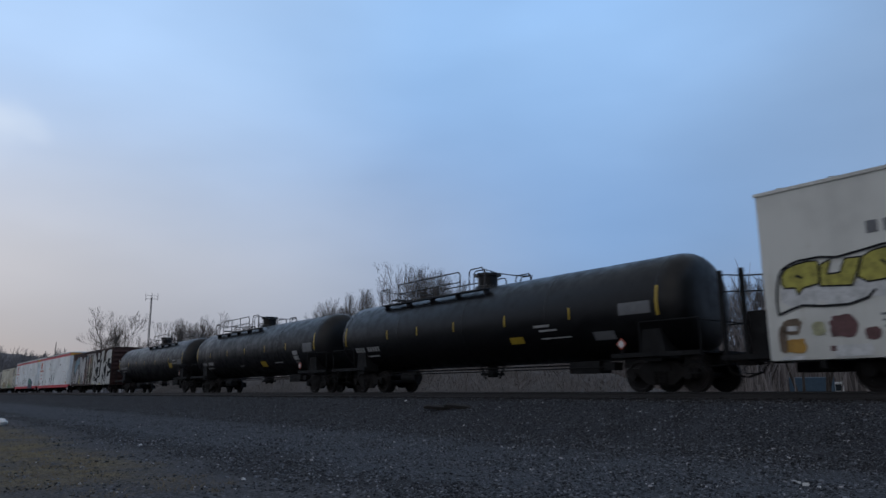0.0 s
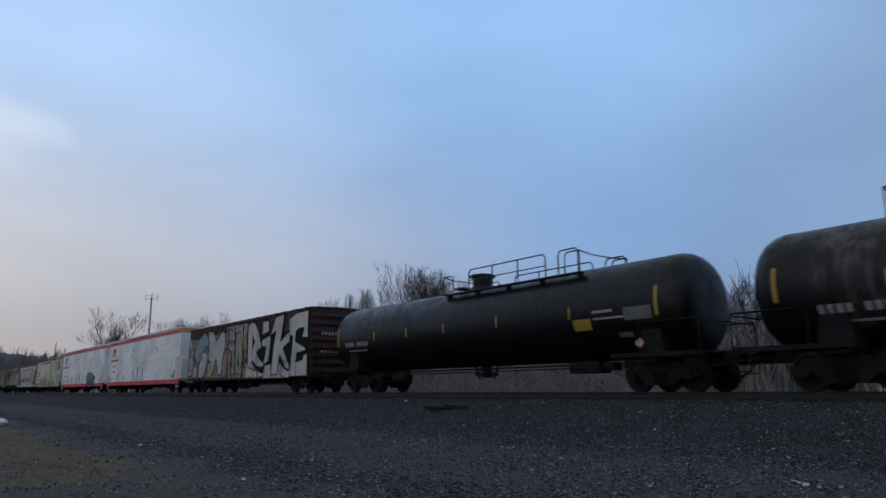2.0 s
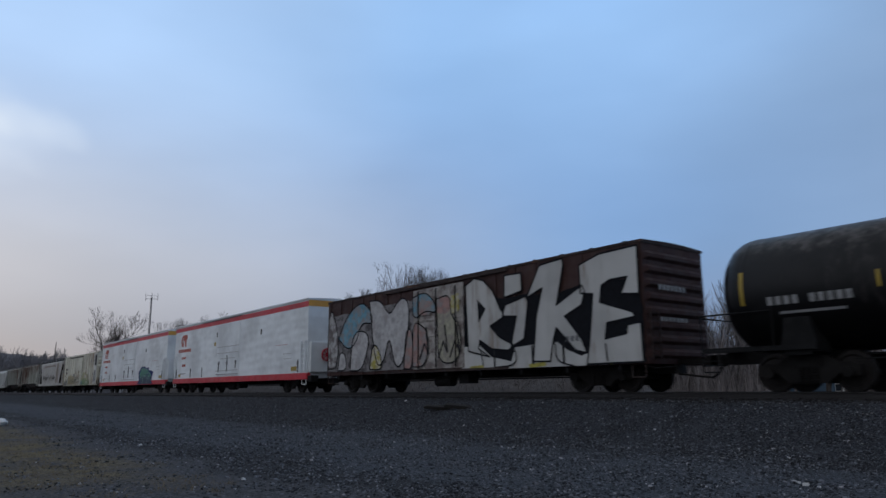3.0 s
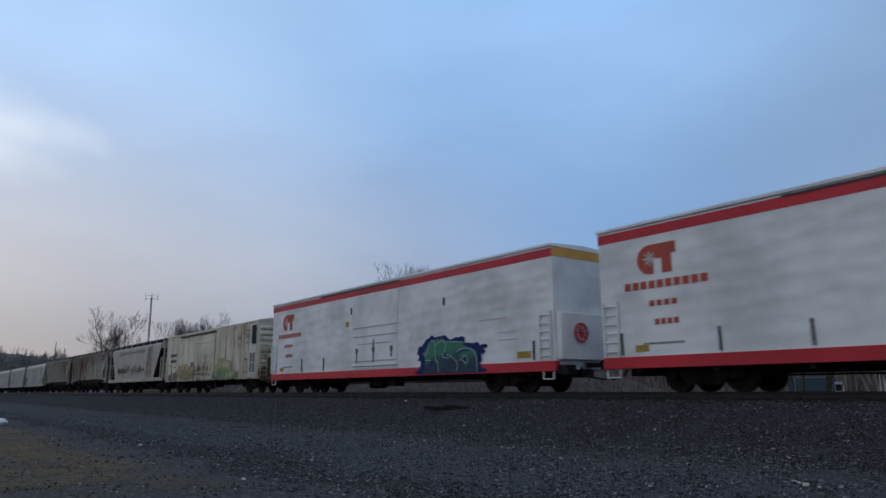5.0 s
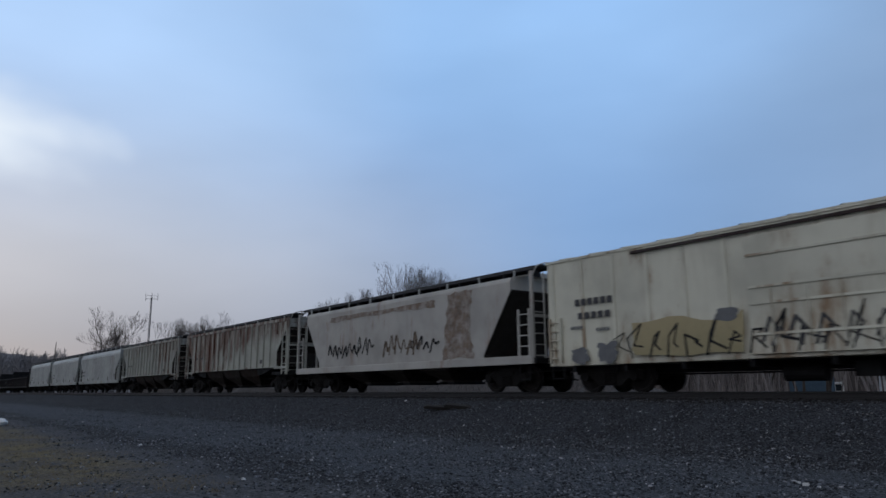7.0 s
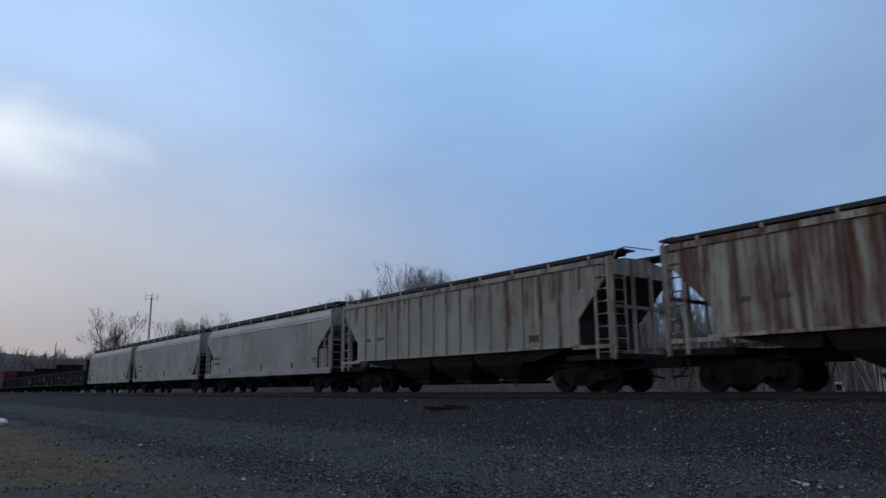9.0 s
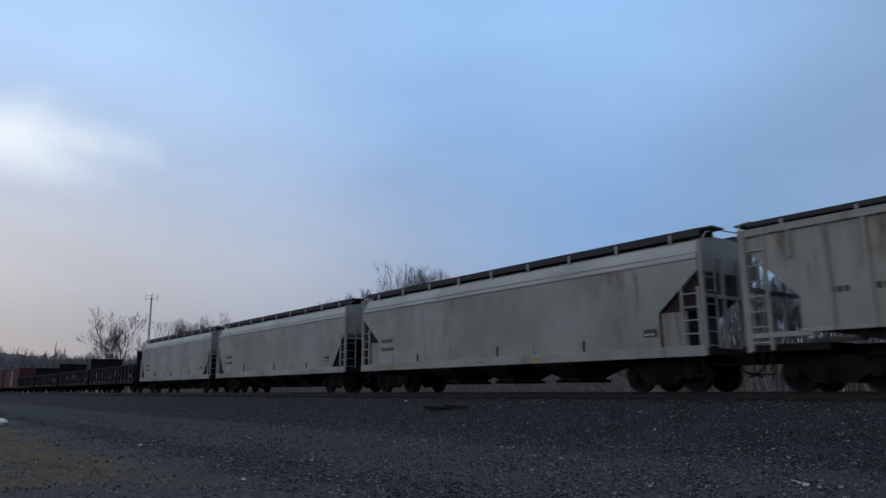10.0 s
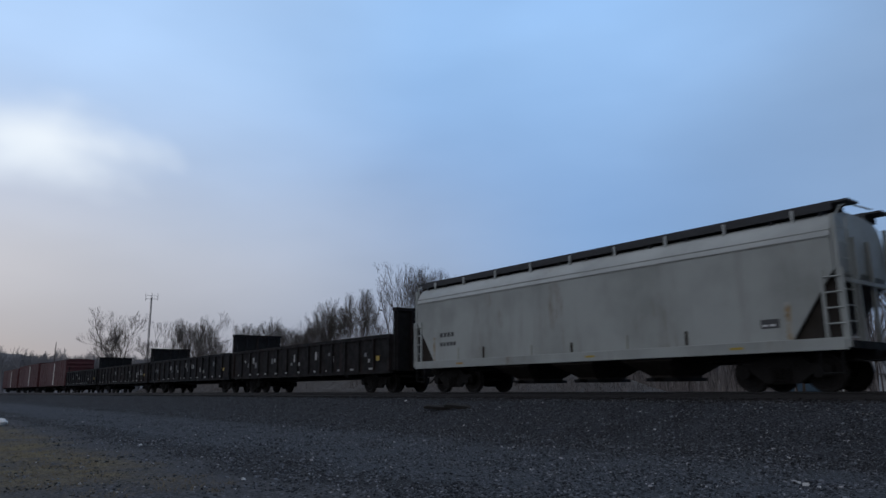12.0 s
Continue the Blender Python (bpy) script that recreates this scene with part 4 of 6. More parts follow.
    for cx, w in ((-1.1, 0.5), (0.1, 0.45), (0.8, 0.3)):
        g = Geo()
        blot(g, cx, 3.3, w, 0.35, side - 0.09, int(cx * 10 + 30), 18)
        part("graffiti_patch", g, FADED_PINK if cx < 0.5 else THIN_YELLOW, car)
        g = Geo()
        stroke(g, [(cx - 0.3, 1.3), (cx, 1.9), (cx + 0.25, 1.5), (cx + 0.1, 2.5)], 0.09, side - 0.095)
        part("graffiti_outline", g, SPRAY_BLACK, car)
    for cx in (2.9, 4.75, 6.1, 7.7):
        g = Geo()
        stroke(g, [(cx, 0.88), (cx - 0.02, 1.5)], 0.09, y - 0.02)
        part("graffiti_outline", g, SPRAY_BLACK, car)
    g = Geo()
    for a in (1.6, 4.6, 7.9):
        stroke(g, [(a, 0.86), (a + 0.7, 0.9)], 0.12, y - 0.022)
    part("yellow_splash", g, SPRAY_YELLOW, car)
    letter_bars("stencil", car, MARK_GREY, 6.2, 6.8, 1.55, 1.72, y - 0.024, 3)
    for i in range(7):
        for z, hgt in ((2.90, 0.16), (2.0, 0.12)):
            g = Geo()
            g.box(L / 2 + 0.1, L / 2 + 0.105, -0.95 + i * 0.2, -0.83 + i * 0.2, z, z + hgt)
            part("end_stencil", g, MARK_DIM, car)
    end_grabs(car, L, 1, 0.9, 2.3, BROWN_DARK)
    corner_steps(car, L, z0, BROWN_DARK)
    running_gear(car, (-7.1, 7.0), (-L / 2, L / 2), (-L / 2 - 0.6, L / 2 + 1.2))
    return car


def reefer(x, L, graffiti, label):
    z0, z1 = 0.72, 4.75
    car = new_car("refrigerator_car", label, x, "refrigerator car")
    box_body(car, L, z0, z1, 0.12, WHITE_REEFER, WHITE_PLAIN)
    h = L / 2
    y = -HW - 0.008
    panel("top_stripe", car, RED, -h, h, z1 - 0.38, z1 - 0.1, y, "red stripe below the eaves")
    g = Geo()
    g.box(-h - 0.01, h + 0.01, -HW - 0.02, -HW + 0.2, z0 - 0.06, z0 + 0.27)
    part("side_sill", g, RED, car, "red painted side sill", bevel=0.01)
    g = Geo()
    g.box(-h - 0.02, h + 0.02, -HW - 0.05, -HW + 0.02, z1 - 0.03, z1 + 0.06)
    part("eave", g, WHITE_PLAIN, car, bevel=0.012)
    for s in (-1, 1):
        g = Geo()
        a, b = sorted((s * h, s * (h + 0.012)))
        g.box(a, b, -HW + 0.01, HW - 0.01, z1 - 0.36, z1 + 0.04)
        part("end_band", g, ORANGE, car, "orange band across the end")
    # plug door with its rails and rods
    g = Geo()
    g.box(-1.9, 1.75, y - 0.03, y + 0.01, z0 + 0.32, z1 - 0.42)
    door = part("plug_door", g, WHITE_PLAIN, car, "white sliding plug door", bevel=0.012)
    for z, x0, x1, mat in ((2.85, -1.85, 1.75, DOOR_GREY), (2.45, -1.75, 1.65, DOOR_GREY), (1.35, -1.85, 1.7, DOOR_GREY), (1.12, -1.85, 1.75, MARK_GREY)):
        g = Geo()
        g.box(x0, x1, y - 0.055, y - 0.03, z, z + 0.035)
        part("door_bar", g, mat, door)
    g = Geo()
    for px in (-1.45, -0.05, 1.35):
        g.tube((px, y - 0.06, 1.3 if px < 0.5 else 1.5), (px, y - 0.06, 2.3 if abs(px) < 0.5 else 1.95), 0.03, 6)
        g.box(px - 0.07, px + 0.07, y - 0.08, y - 0.03, 1.75, 1.95)
    part("lock_rod", g, MARK_GREY, door)
    g = Geo()
    for a, b in ((-1.3, -0.2), (0.1, 1.2)):
        g.box(a, b, y - 0.05, y - 0.03, 2.1, 2.14)
    part("door_handle", g, DOOR_GREY, door)
    g = Geo()
    g.box(-5.0, 1.9, y - 0.02, y + 0.01, z1 - 0.12, z1 - 0.07)
    part("door_track", g, MARK_DARK, car)
    # emblem and lettering, as shapes
    g = Geo()
    yl = y - 0.004
    cx, cz = -8.85, 3.68
    pts = arc(90, 270, 12, 0.42, cx, cz)
    outline = pts + [(cx + 0.12, cz - 0.42), (cx + 0.12, cz), (cx + 0.38, cz), (cx + 0.38, cz - 0.42), (cx + 0.7, cz - 0.42), (cx + 0.7, cz + 0.1), (cx + 0.85, cz + 0.1), (cx + 0.85, cz + 0.42)]
    g.prism(outline, yl, yl + 0.004)
    logo = part("emblem", g, LOGO_RED, car, "rounded red emblem")
    g = Geo()
    for a in range(0, 180, 45):
        c, s = math.cos(radians(a)) * 0.2, math.sin(radians(a)) * 0.2
        stroke(g, [(cx - c, cz + 0.02 - s), (cx + c, cz + 0.02 + s)], 0.05, yl - 0.004)
    part("emblem_star", g, MARK_WHITE, logo)
    letter_bars("lettering", car, LOGO_RED, -9.75, -7.05, 2.86, 3.08, yl, 10, "red lettering as bars", 0.22)
    letter_bars("lettering", car, LOGO_RED, -8.95, -8.0, 2.36, 2.52, yl, 4)
    letter_bars("lettering", car, LOGO_RED, -8.8, -8.0, 1.84, 2.0, yl, 4)
    letter_bars("stencil", car, MARK_GREY, -9.2, -7.9, 1.30, 1.36, yl, 9)
    letter_bars("stencil", car, DOOR_GREY, 7.9, 8.9, 2.02, 2.06, yl, 7)
    letter_bars("stencil", car, DOOR_GREY, 7.9, 8.9, 1.76, 1.80, yl, 8)
    panel("red_line", car, FADED_RED, 6.9, 8.4, 2.52, 2.545, yl)
    panel("yellow_plate", car, YELLOW, -9.5, -9.05, 1.12, 1.3, yl, "yellow reflector plate")
    panel("yellow_plate", car, YELLOW, 8.85, 9.5, 1.12, 1.34, yl, "yellow reflector plate")
    panel("yellow_plate", car, YELLOW, -2.55, -2.25, 3.0, 3.24, yl, "yellow reflector plate")
    for px, z in ((-9.95, 1.05), (-6.9, 1.05), (-4.6, 1.05), (9.65, 1.05)):
        g = Geo()
        g.box(px - 0.035, px + 0.035, y - 0.03, y, z, z + 0.62)
        part("jacking_bracket", g, MARK_DARK, car)
    for px, z in ((-2.05, 3.55), (4.9, 3.3)):
        g = Geo()
        g.box(px - 0.05, px + 0.05, y - 0.03, y, z, z + 0.3)
        part("hatch_latch", g, MARK_DARK, car)
    for x0 in (-h + 0.12, h - 0.62):
        ladder("side_ladder", car, WHITE_PLAIN, x0, x0 + 0.5, y - 0.06, z0 + 0.3, 2.6, 6)
    if graffiti:
        cloud_edge = [(3.15, 1.52), (3.25, 1.76), (3.51, 1.85), (3.81, 2.04), (4.06, 2.21), (4.47, 2.09), (4.92, 2.13), (5.26, 1.99), (5.68, 2.02), (6.01, 2.06),
                      (6.16, 1.99), (6.17, 1.8), (6.52, 1.74), (6.83, 1.77), (7.04, 1.67), (7.39, 1.67), (7.41, 1.57), (7.1, 1.56), (7.33, 1.4), (7.0, 1.34),
                      (7.13, 1.14), (6.93, 1.04), (7.1, 0.87), (7.35, 0.76), (7.25, 0.69), (3.23, 0.69), (2.98, 0.76), (3.34, 0.9), (3.4, 1.18), (3.13, 1.24), (3.33, 1.35)]
        g = Geo()
        g.prism(ragged(cloud_edge, 3, 0.05), y - 0.024, y - 0.020)
        blob = part("graffiti_cloud", g, SPRAY_BLUE, car, "deep blue graffiti cloud")
        g = Geo()
        g.prism([(3.58, 1.49), (3.9, 1.87), (4.19, 2.0), (4.74, 2.04), (5.08, 1.92), (5.58, 1.88), (6.03, 1.84), (6.09, 1.7), (6.51, 1.6), (6.79, 1.44), (6.88, 1.16),
                 (6.79, 0.72), (3.57, 0.72), (3.75, 1.24)], y - 0.030, y - 0.026)
        part("graffiti_fill", g, SPRAY_FADE, blob, "green letters fading to deep teal")
        for pts in ([(3.58, 1.52), (3.82, 1.4), (4.03, 1.94)], [(4.09, 1.98), (4.37, 1.97), (4.36, 1.18), (4.57, 1.13), (4.54, 0.75)], [(3.72, 1.25), (4.09, 1.21)],
                    [(4.45, 1.83), (4.82, 1.98), (5.07, 1.83), (4.96, 1.56), (4.73, 1.33), (5.2, 1.29)], [(5.08, 1.89), (5.66, 1.87), (6.06, 1.82)],
                    [(5.04, 1.41), (5.29, 1.39), (5.76, 1.07), (5.65, 0.79)], [(5.66, 1.48), (5.96, 1.6), (6.51, 1.57), (6.81, 1.33), (6.84, 0.74)],
                    [(5.84, 1.14), (6.05, 1.34), (6.25, 1.33), (6.31, 1.16), (6.22, 1.01), (6.04, 1.17)]):
            g = Geo()
            stroke(g, rounded(pts), 0.04, y - 0.036)
            part("graffiti_line", g, SPRAY_MINT, blob)
        for pts in ([(4.75, 1.36), (5.2, 1.33), (5.0, 1.45)], [(6.1, 1.1), (6.22, 1.28), (6.26, 1.1)], [(3.9, 1.2), (4.3, 1.15)], [(5.7, 1.44), (6.0, 1.54), (6.4, 1.52)]):
            g = Geo()
            stroke(g, rounded(pts), 0.07, y - 0.033)
            part("graffiti_shadow", g, SPRAY_BLUE, blob)
    # cooling unit on the far-running end
    g = Geo()
    g.box(h, h + 0.2, -HW + 0.1, HW - 0.1, z0 + 0.3, 2.55)
    unit = part("cooling_unit", g, WHITE_PLAIN, car, "white boxed cooling unit on the end", bevel=0.03)
    g = Geo()
    for i in range(16):
        a, b = 2 * math.pi * i / 16, 2 * math.pi * (i + 1) / 16
        g.tube((h + 0.26, -0.55 + 0.3 * math.cos(a), 1.9 + 0.3 * math.sin(a)), (h + 0.26, -0.55 + 0.3 * math.cos(b), 1.9 + 0.3 * math.sin(b)), 0.035, 6)
    for i in range(4):
        a = math.pi * i / 4
        g.tube((h + 0.26, -0.55 + 0.3 * math.cos(a), 1.9 + 0.3 * math.sin(a)), (h + 0.26, -0.55 - 0.3 * math.cos(a), 1.9 - 0.3 * math.sin(a)), 0.022, 5)
    g.tube((h + 0.18, -0.55, 1.9), (h + 0.28, -0.55, 1.9), 0.06, 8)
    part("brake_wheel", g, RED, unit, "red hand brake wheel")
    g = Geo()
    g.box(h + 0.1, h + 0.5, -HW - 0.0, -HW + 0.4, 0.55, 0.85)
    part("fuel_tank", g, STEEL_BLACK, car)
    corner_steps(car, L, z0, WHITE_PLAIN)
    running_gear(car, (-7.75, 7.75), (-h, h), (-h - 0.75, h + 0.95))
    return car


def old_insulated_car():
    L, z0, z1 = 17.12, 0.80, 4.12
    car = new_car("insulated_boxcar", "rust-streaked cream insulated boxcar with graffiti along its sill", -26.83, "boxcar")
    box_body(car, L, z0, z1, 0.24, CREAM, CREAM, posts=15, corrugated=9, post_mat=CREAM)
    h, side = L / 2, -HW - 0.04
    g = Geo()
    g.box(-1.8, 1.75, side - 0.05, side + 0.02, z0 + 0.1, z1 - 0.3)
    door = part("plug_door", g, CREAM, car, "cream plug door", bevel=0.012)
    for z in (1.35, 2.1, 2.5, 3.3):
        g = Geo()
        g.box(-1.75, 1.7, side - 0.08, side - 0.05, z, z + 0.06)
        part("door_bar", g, CREAM, door)
    g = Geo()
    for px in (-1.2, -0.35, 0.4, 1.3):
        g.tube((px, side - 0.1, z0 + 0.3), (px, side - 0.1, 2.45), 0.022, 6)
    part("lock_rod", g, CREAM, door)
    g = Geo()
    g.box(-5.2, 1.9, side - 0.06, side, z1 - 0.2, z1 - 0.12)
    part("door_track", g, BROWN_DARK, car)
    # cooling-unit compartment at the end
    g = Geo()
    g.box(7.3, 8.45, side - 0.012, side + 0.04, z0 + 0.1, z1 - 0.1)
    comp = part("unit_compartment", g, WHITE_GREY, car, "pale panel of the cooling compartment")
    # flat black panel: the shade inside the vent opening is its colour
    g = Geo()
    g.box(7.72, 8.36, side - 0.022, side - 0.012, 2.8, 3.9)
    part("opening", g, SPRAY_BLACK, comp, "open vent, its inner shade drawn as a flat black panel")
    g = Geo()
    g.box(7.5, 8.32, side - 0.022, side - 0.012, 1.15, 2.3)
    part("grille", g, MARK_GREY, comp)
    g = Geo()
    for px in (7.5, 7.9, 8.32):
        g.box(px - 0.025, px + 0.025, side - 0.04, side - 0.022, 1.1, 2.35)
    for z in (1.12, 1.7, 2.3):
        g.box(7.48, 8.34, side - 0.04, side - 0.022, z, z + 0.04)
    part("grille_frame", g, WHITE_GREY, comp)
    y = side - 0.012
    rng = random.Random(3)

    def splash(name, mat, items, dy=0.0, rough=0.22):
        gg = Geo()
        for i, (cx, cz, rx, rz) in enumerate(items):
            blot(gg, cx, cz, rx, rz, y - dy - 0.0006 * i, int(cx * 5 + 60), 24, rough)
        return part(name, gg, mat, car)

    for mat, dy, seed, pts in (
            (CREAM_GREEN, 0.044, 1, [(1.57, 0.9), (1.69, 1.6), (2.24, 1.76), (2.52, 2.21), (3.29, 2.24), (3.89, 2.01), (4.7, 1.95), (4.79, 1.6), (5.1, 1.25), (5.74, 1.3), (5.82, 0.95), (4.97, 0.88), (3.1, 0.88)]),
            (CREAM_OCHRE, 0.044, 2, [(-5.28, 0.99), (-5.29, 1.93), (-3.69, 2.0), (-2.39, 1.77), (-1.95, 2.0), (-2.05, 0.95)])):
        g = Geo()
        g.prism(ragged(pts, 4, 0.06, seed), y - dy - 0.003, y - dy)
        part("graffiti_patch", g, mat, car, "thin sprayed colour along the sill")
    splash("graffiti_patch", THIN_TEAL, [(2.05, 1.1, 0.5, 0.2)], 0.050)
    splash("graffiti_patch", THIN_GREEN, [(4.5, 1.08, 0.75, 0.2), (5.4, 1.12, 0.35, 0.2)], 0.052)
    splash("graffiti_patch", THIN_PINK, [(3.9, 1.75, 0.5, 0.16)], 0.050)
    splash("grime_patch", MARK_GREY, [(-6.2, 1.15, 0.35, 0.3), (-7.2, 1.1, 0.3, 0.25), (-2.4, 1.95, 0.3, 0.16)], 0.054)
    for pts in ([(2.6, 1.25), (3.0, 1.6), (3.3, 1.35)], [(3.8, 1.0), (4.0, 1.35), (4.4, 1.2)], [(2.9, 1.0), (3.1, 1.25)], [(5.2, 0.95), (5.5, 1.25), (5.75, 1.0)]):
        g = Geo()
        stroke(g, rounded(pts), 0.05, y - 0.058)
        part("graffiti_line", g, SPRAY_BROWN, car)
    g = Geo()
    for i in range(13):
        cx = -5.9 + i * 0.58
        a = rng.uniform(-0.15, 0.25)
        stroke(g, [(cx, 0.95), (cx + a, 1.5), (cx + 0.35, 1.6 + rng.uniform(-0.3, 0.4)), (cx + rng.uniform(0, 0.3), 1.3), (cx + rng.uniform(0.3, 0.6), 0.95 + rng.uniform(0, 0.3))], rng.uniform(0.03, 0.07), y - 0.05)
    part("graffiti_line", g, SPRAY_BLACK, car)
    g = Geo()
    for i in range(5):
        cx = -1.5 + i * 0.62
        stroke(g, [(cx, 1.0 + rng.uniform(0, 0.3)), (cx + 0.2, 1.75), (cx + 0.4, 1.5), (cx + rng.uniform(0.1, 0.45), 1.1)], rng.uniform(0.04, 0.09), y - 0.052)
    part("graffiti_line", g, MARK_DARK, car)
    letter_bars("lettering", car, MARK_DARK, -7.4, -5.9, 2.62, 2.82, y, 6)
    letter_bars("lettering", car, MARK_DARK, -7.3, -6.0, 2.2, 2.4, y, 5)
    for a, b, c in ((-7.6, 1.2, 2.0), (-6.6, 1.3, 1.9), (6.7, 1.15, 2.0), (6.9, 2.9, 3.3), (6.85, 3.35, 3.7)):
        letter_bars("stencil", car, MARK_GREY, a, a + 0.6, b, b + 0.08, y, 5)
        letter_bars("stencil", car, MARK_GREY, a, a + 0.5, c - 0.1, c, y, 4)
    g = Geo()
    g.prism([(5.6, 3.05), (5.85, 2.9), (6.1, 3.05), (6.1, 3.35), (5.6, 3.35)], y, y + 0.004)
    shield = part("shield_emblem", g, THIN_PINK, car, "small red and blue shield emblem")
    g = Geo()
    g.box(5.6, 6.1, y - 0.004, y, 3.2, 3.35)
    part("shield_bar", g, overspray("faded blue", (0.06, 0.08, 0.2), (0.35, 0.36, 0.37)), shield)
    # grime that has crept up the end
    for k, (cy, cz, ry, rz) in enumerate(((-1.0, 1.05, 0.5, 0.45), (0.0, 1.15, 0.8, 0.6), (1.0, 1.05, 0.5, 0.5), (-0.6, 1.75, 0.45, 0.3))):
        flat, g = Geo(), Geo()
        blot(flat, cy, cz, ry, rz, 0.0, 70 + k, 24, 0.2)
        g.add([(h + 0.094 + 0.001 * k, vx, vz) for vx, _, vz in flat.v], flat.f)
        part("end_grime", g, RUST_DARK, car, "dark rusty grime on the end")
    end_grabs(car, L, 1, 0.9, 2.6, CREAM)
    for x0 in (-h + 0.1, ):
        ladder("side_ladder", car, CREAM, x0, x0 + 0.45, side - 0.04, z0 + 0.1, 2.3, 5)
    corner_steps(car, L, z0, STEEL_BLACK)
    running_gear(car, (-6.6, 6.6), (-h, h), (-h - 0.6, h + 0.75))
    return car


def tall_boxcar():
    L, z0, z1 = 21.0, 0.72, 4.81
    car = new_car("tall_boxcar", "tall off-white boxcar with yellow graffiti on its side", 122.98, "boxcar")
    box_body(car, L, z0, z1, 0.2, WHITE_GREY, WHITE_GREY, corrugated=0)
    y = -HW - 0.01
    # pale underpaint, then three puffy letters with a black outline
    g = Geo()
    for i, (cx, cz, rx, rz) in enumerate(((-9.6, 2.25, 0.5, 0.3), (-8.7, 2.2, 0.55, 0.26), (-7.7, 2.3, 0.6, 0.3))):
        blot(g, cx, cz, rx, rz, y - 0.001 * i, 40 + i, 26, 0.08)
    part("graffiti_fill", g, MARK_WHITE, car, "pale underpaint of the letters")
    letters = ([(-10.05, 2.53), (-10.03, 2.72), (-9.9, 2.88), (-9.7, 2.95), (-9.4, 2.99), (-9.18, 2.97), (-9.16, 2.7), (-9.2, 2.44), (-9.55, 2.38), (-9.68, 2.23), (-9.74, 2.4), (-9.98, 2.42)],
               [(-9.13, 2.87), (-8.88, 2.97), (-8.99, 2.63), (-8.72, 2.64), (-8.59, 2.94), (-8.26, 2.93), (-8.36, 2.62), (-8.49, 2.32), (-8.8, 2.35), (-9.17, 2.38)],
               [(-8.22, 2.93), (-8.02, 3.03), (-7.77, 3.07), (-7.4, 3.0), (-7.2, 2.7), (-7.35, 2.45), (-7.84, 2.38), (-8.17, 2.36), (-8.36, 2.5)])
    for k, pts in enumerate(letters):
        g = Geo()
        g.prism(pts, y - 0.009 - 0.001 * k, y - 0.006)
        part("graffiti_letter", g, SPRAY_YELLOW, car, "yellow graffiti letter")
        g = Geo()
        stroke(g, pts + pts[:1], 0.035, y - 0.014)
        part("letter_outline", g, SPRAY_BLACK, car)
    for pts in ([(-10.18, 1.83), (-10.2, 2.14), (-10.16, 2.44), (-10.1, 2.7), (-10.01, 2.86), (-9.82, 2.97), (-9.6, 3.03), (-9.11, 3.05), (-8.75, 2.99), (-8.48, 3.03), (-8.13, 3.08), (-7.77, 3.14), (-7.3, 3.1)],
                [(-10.18, 1.8), (-9.9, 1.9), (-9.61, 1.98), (-9.14, 1.92), (-8.6, 1.91), (-8.2, 2.02), (-8.05, 2.18)],
                [(-9.68, 2.68), (-9.56, 2.62)], [(-7.85, 2.8), (-7.75, 2.68)]):
        g = Geo()
        stroke(g, pts, 0.055, y - 0.02)
        part("graffiti_line", g, SPRAY_BLACK, car)
    # torn and painted-over patches low on the side
    for mat, cx, cz, rx, rz in ((SPRAY_MAROON, -8.78, 1.45, 0.3, 0.25), (SPRAY_BROWN, -9.92, 1.5, 0.22, 0.2), (SPRAY_OCHRE, -9.85, 1.05, 0.23, 0.17), (SPRAY_PALE, -9.32, 1.42, 0.15, 0.16), (SPRAY_MAROON, -8.2, 1.25, 0.16, 0.14), (SPRAY_BROWN, -10.15, 1.2, 0.1, 0.3)):
        g = Geo()
        blot(g, cx, cz, rx, rz, y - 0.004, int(cx * -9), 22, 0.12)
        part("graffiti_patch", g, mat, car)
    panel("white_plate", car, MARK_WHITE, -10.02, -9.8, 1.4, 1.52, y - 0.01)
    panel("white_plate", car, MARK_WHITE, -10.2, -9.66, 0.74, 0.82, y - 0.01)
    panel("white_plate", car, MARK_WHITE, -9.02, -8.23, 0.78, 1.03, y - 0.01)
    panel("red_mark", car, SPRAY_MAROON, -9.1, -8.98, 0.9, 1.02, y - 0.012)
    letter_bars("lettering", car, MARK_GREY, -8.08, -5.6, 3.42, 3.7, y, 7, "grey lettering as bars", 0.34)
    g = Geo()
    for k in range(5):
        g.box(-8.0 + k * 0.02, -7.6 - k * 0.05, y, y + 0.005, 1.62 - k * 0.13, 1.67 - k * 0.13)
    part("data_lines", g, MARK_GREY, car, "small grey writing as bars")
    # brake platform with two tall posts at the end
    g = Geo()
    g.box(-L / 2 - 0.75, -L / 2, -1.35, 1.35, 0.75, 0.85)
    g.box(-L / 2 - 0.6, -L / 2, -1.3, 0.4, 0.85, 2.0)
    part("end_equipment", g, STEEL_BLACK, car, "dark equipment box on the end", bevel=0.02)
    for yy, px in ((-1.45, -L / 2 - 1.2), (-1.45, -L / 2 - 0.62)):
        g = Geo()
        g.box(px - 0.05, px + 0.05, yy, yy + 0.1, 0.8, 3.1)
        part("end_post", g, STEEL_BLACK, car)
    g = Geo()
    g.path([(-L / 2 - 1.2, -1.4, 3.0), (-L / 2 - 0.6, -1.4, 2.9), (-L / 2, -1.4, 2.85)], 0.018)
    part("end_chain", g, STEEL_BLACK, car)
    g = Geo()
    g.path([(-L / 2 - 1.2, -1.4, 2.55), (-L / 2 - 0.6, -1.4, 2.5), (-L / 2, -1.4, 2.45)], 0.018)
    part("end_chain", g, STEEL_BLACK, car)
    g = Geo()
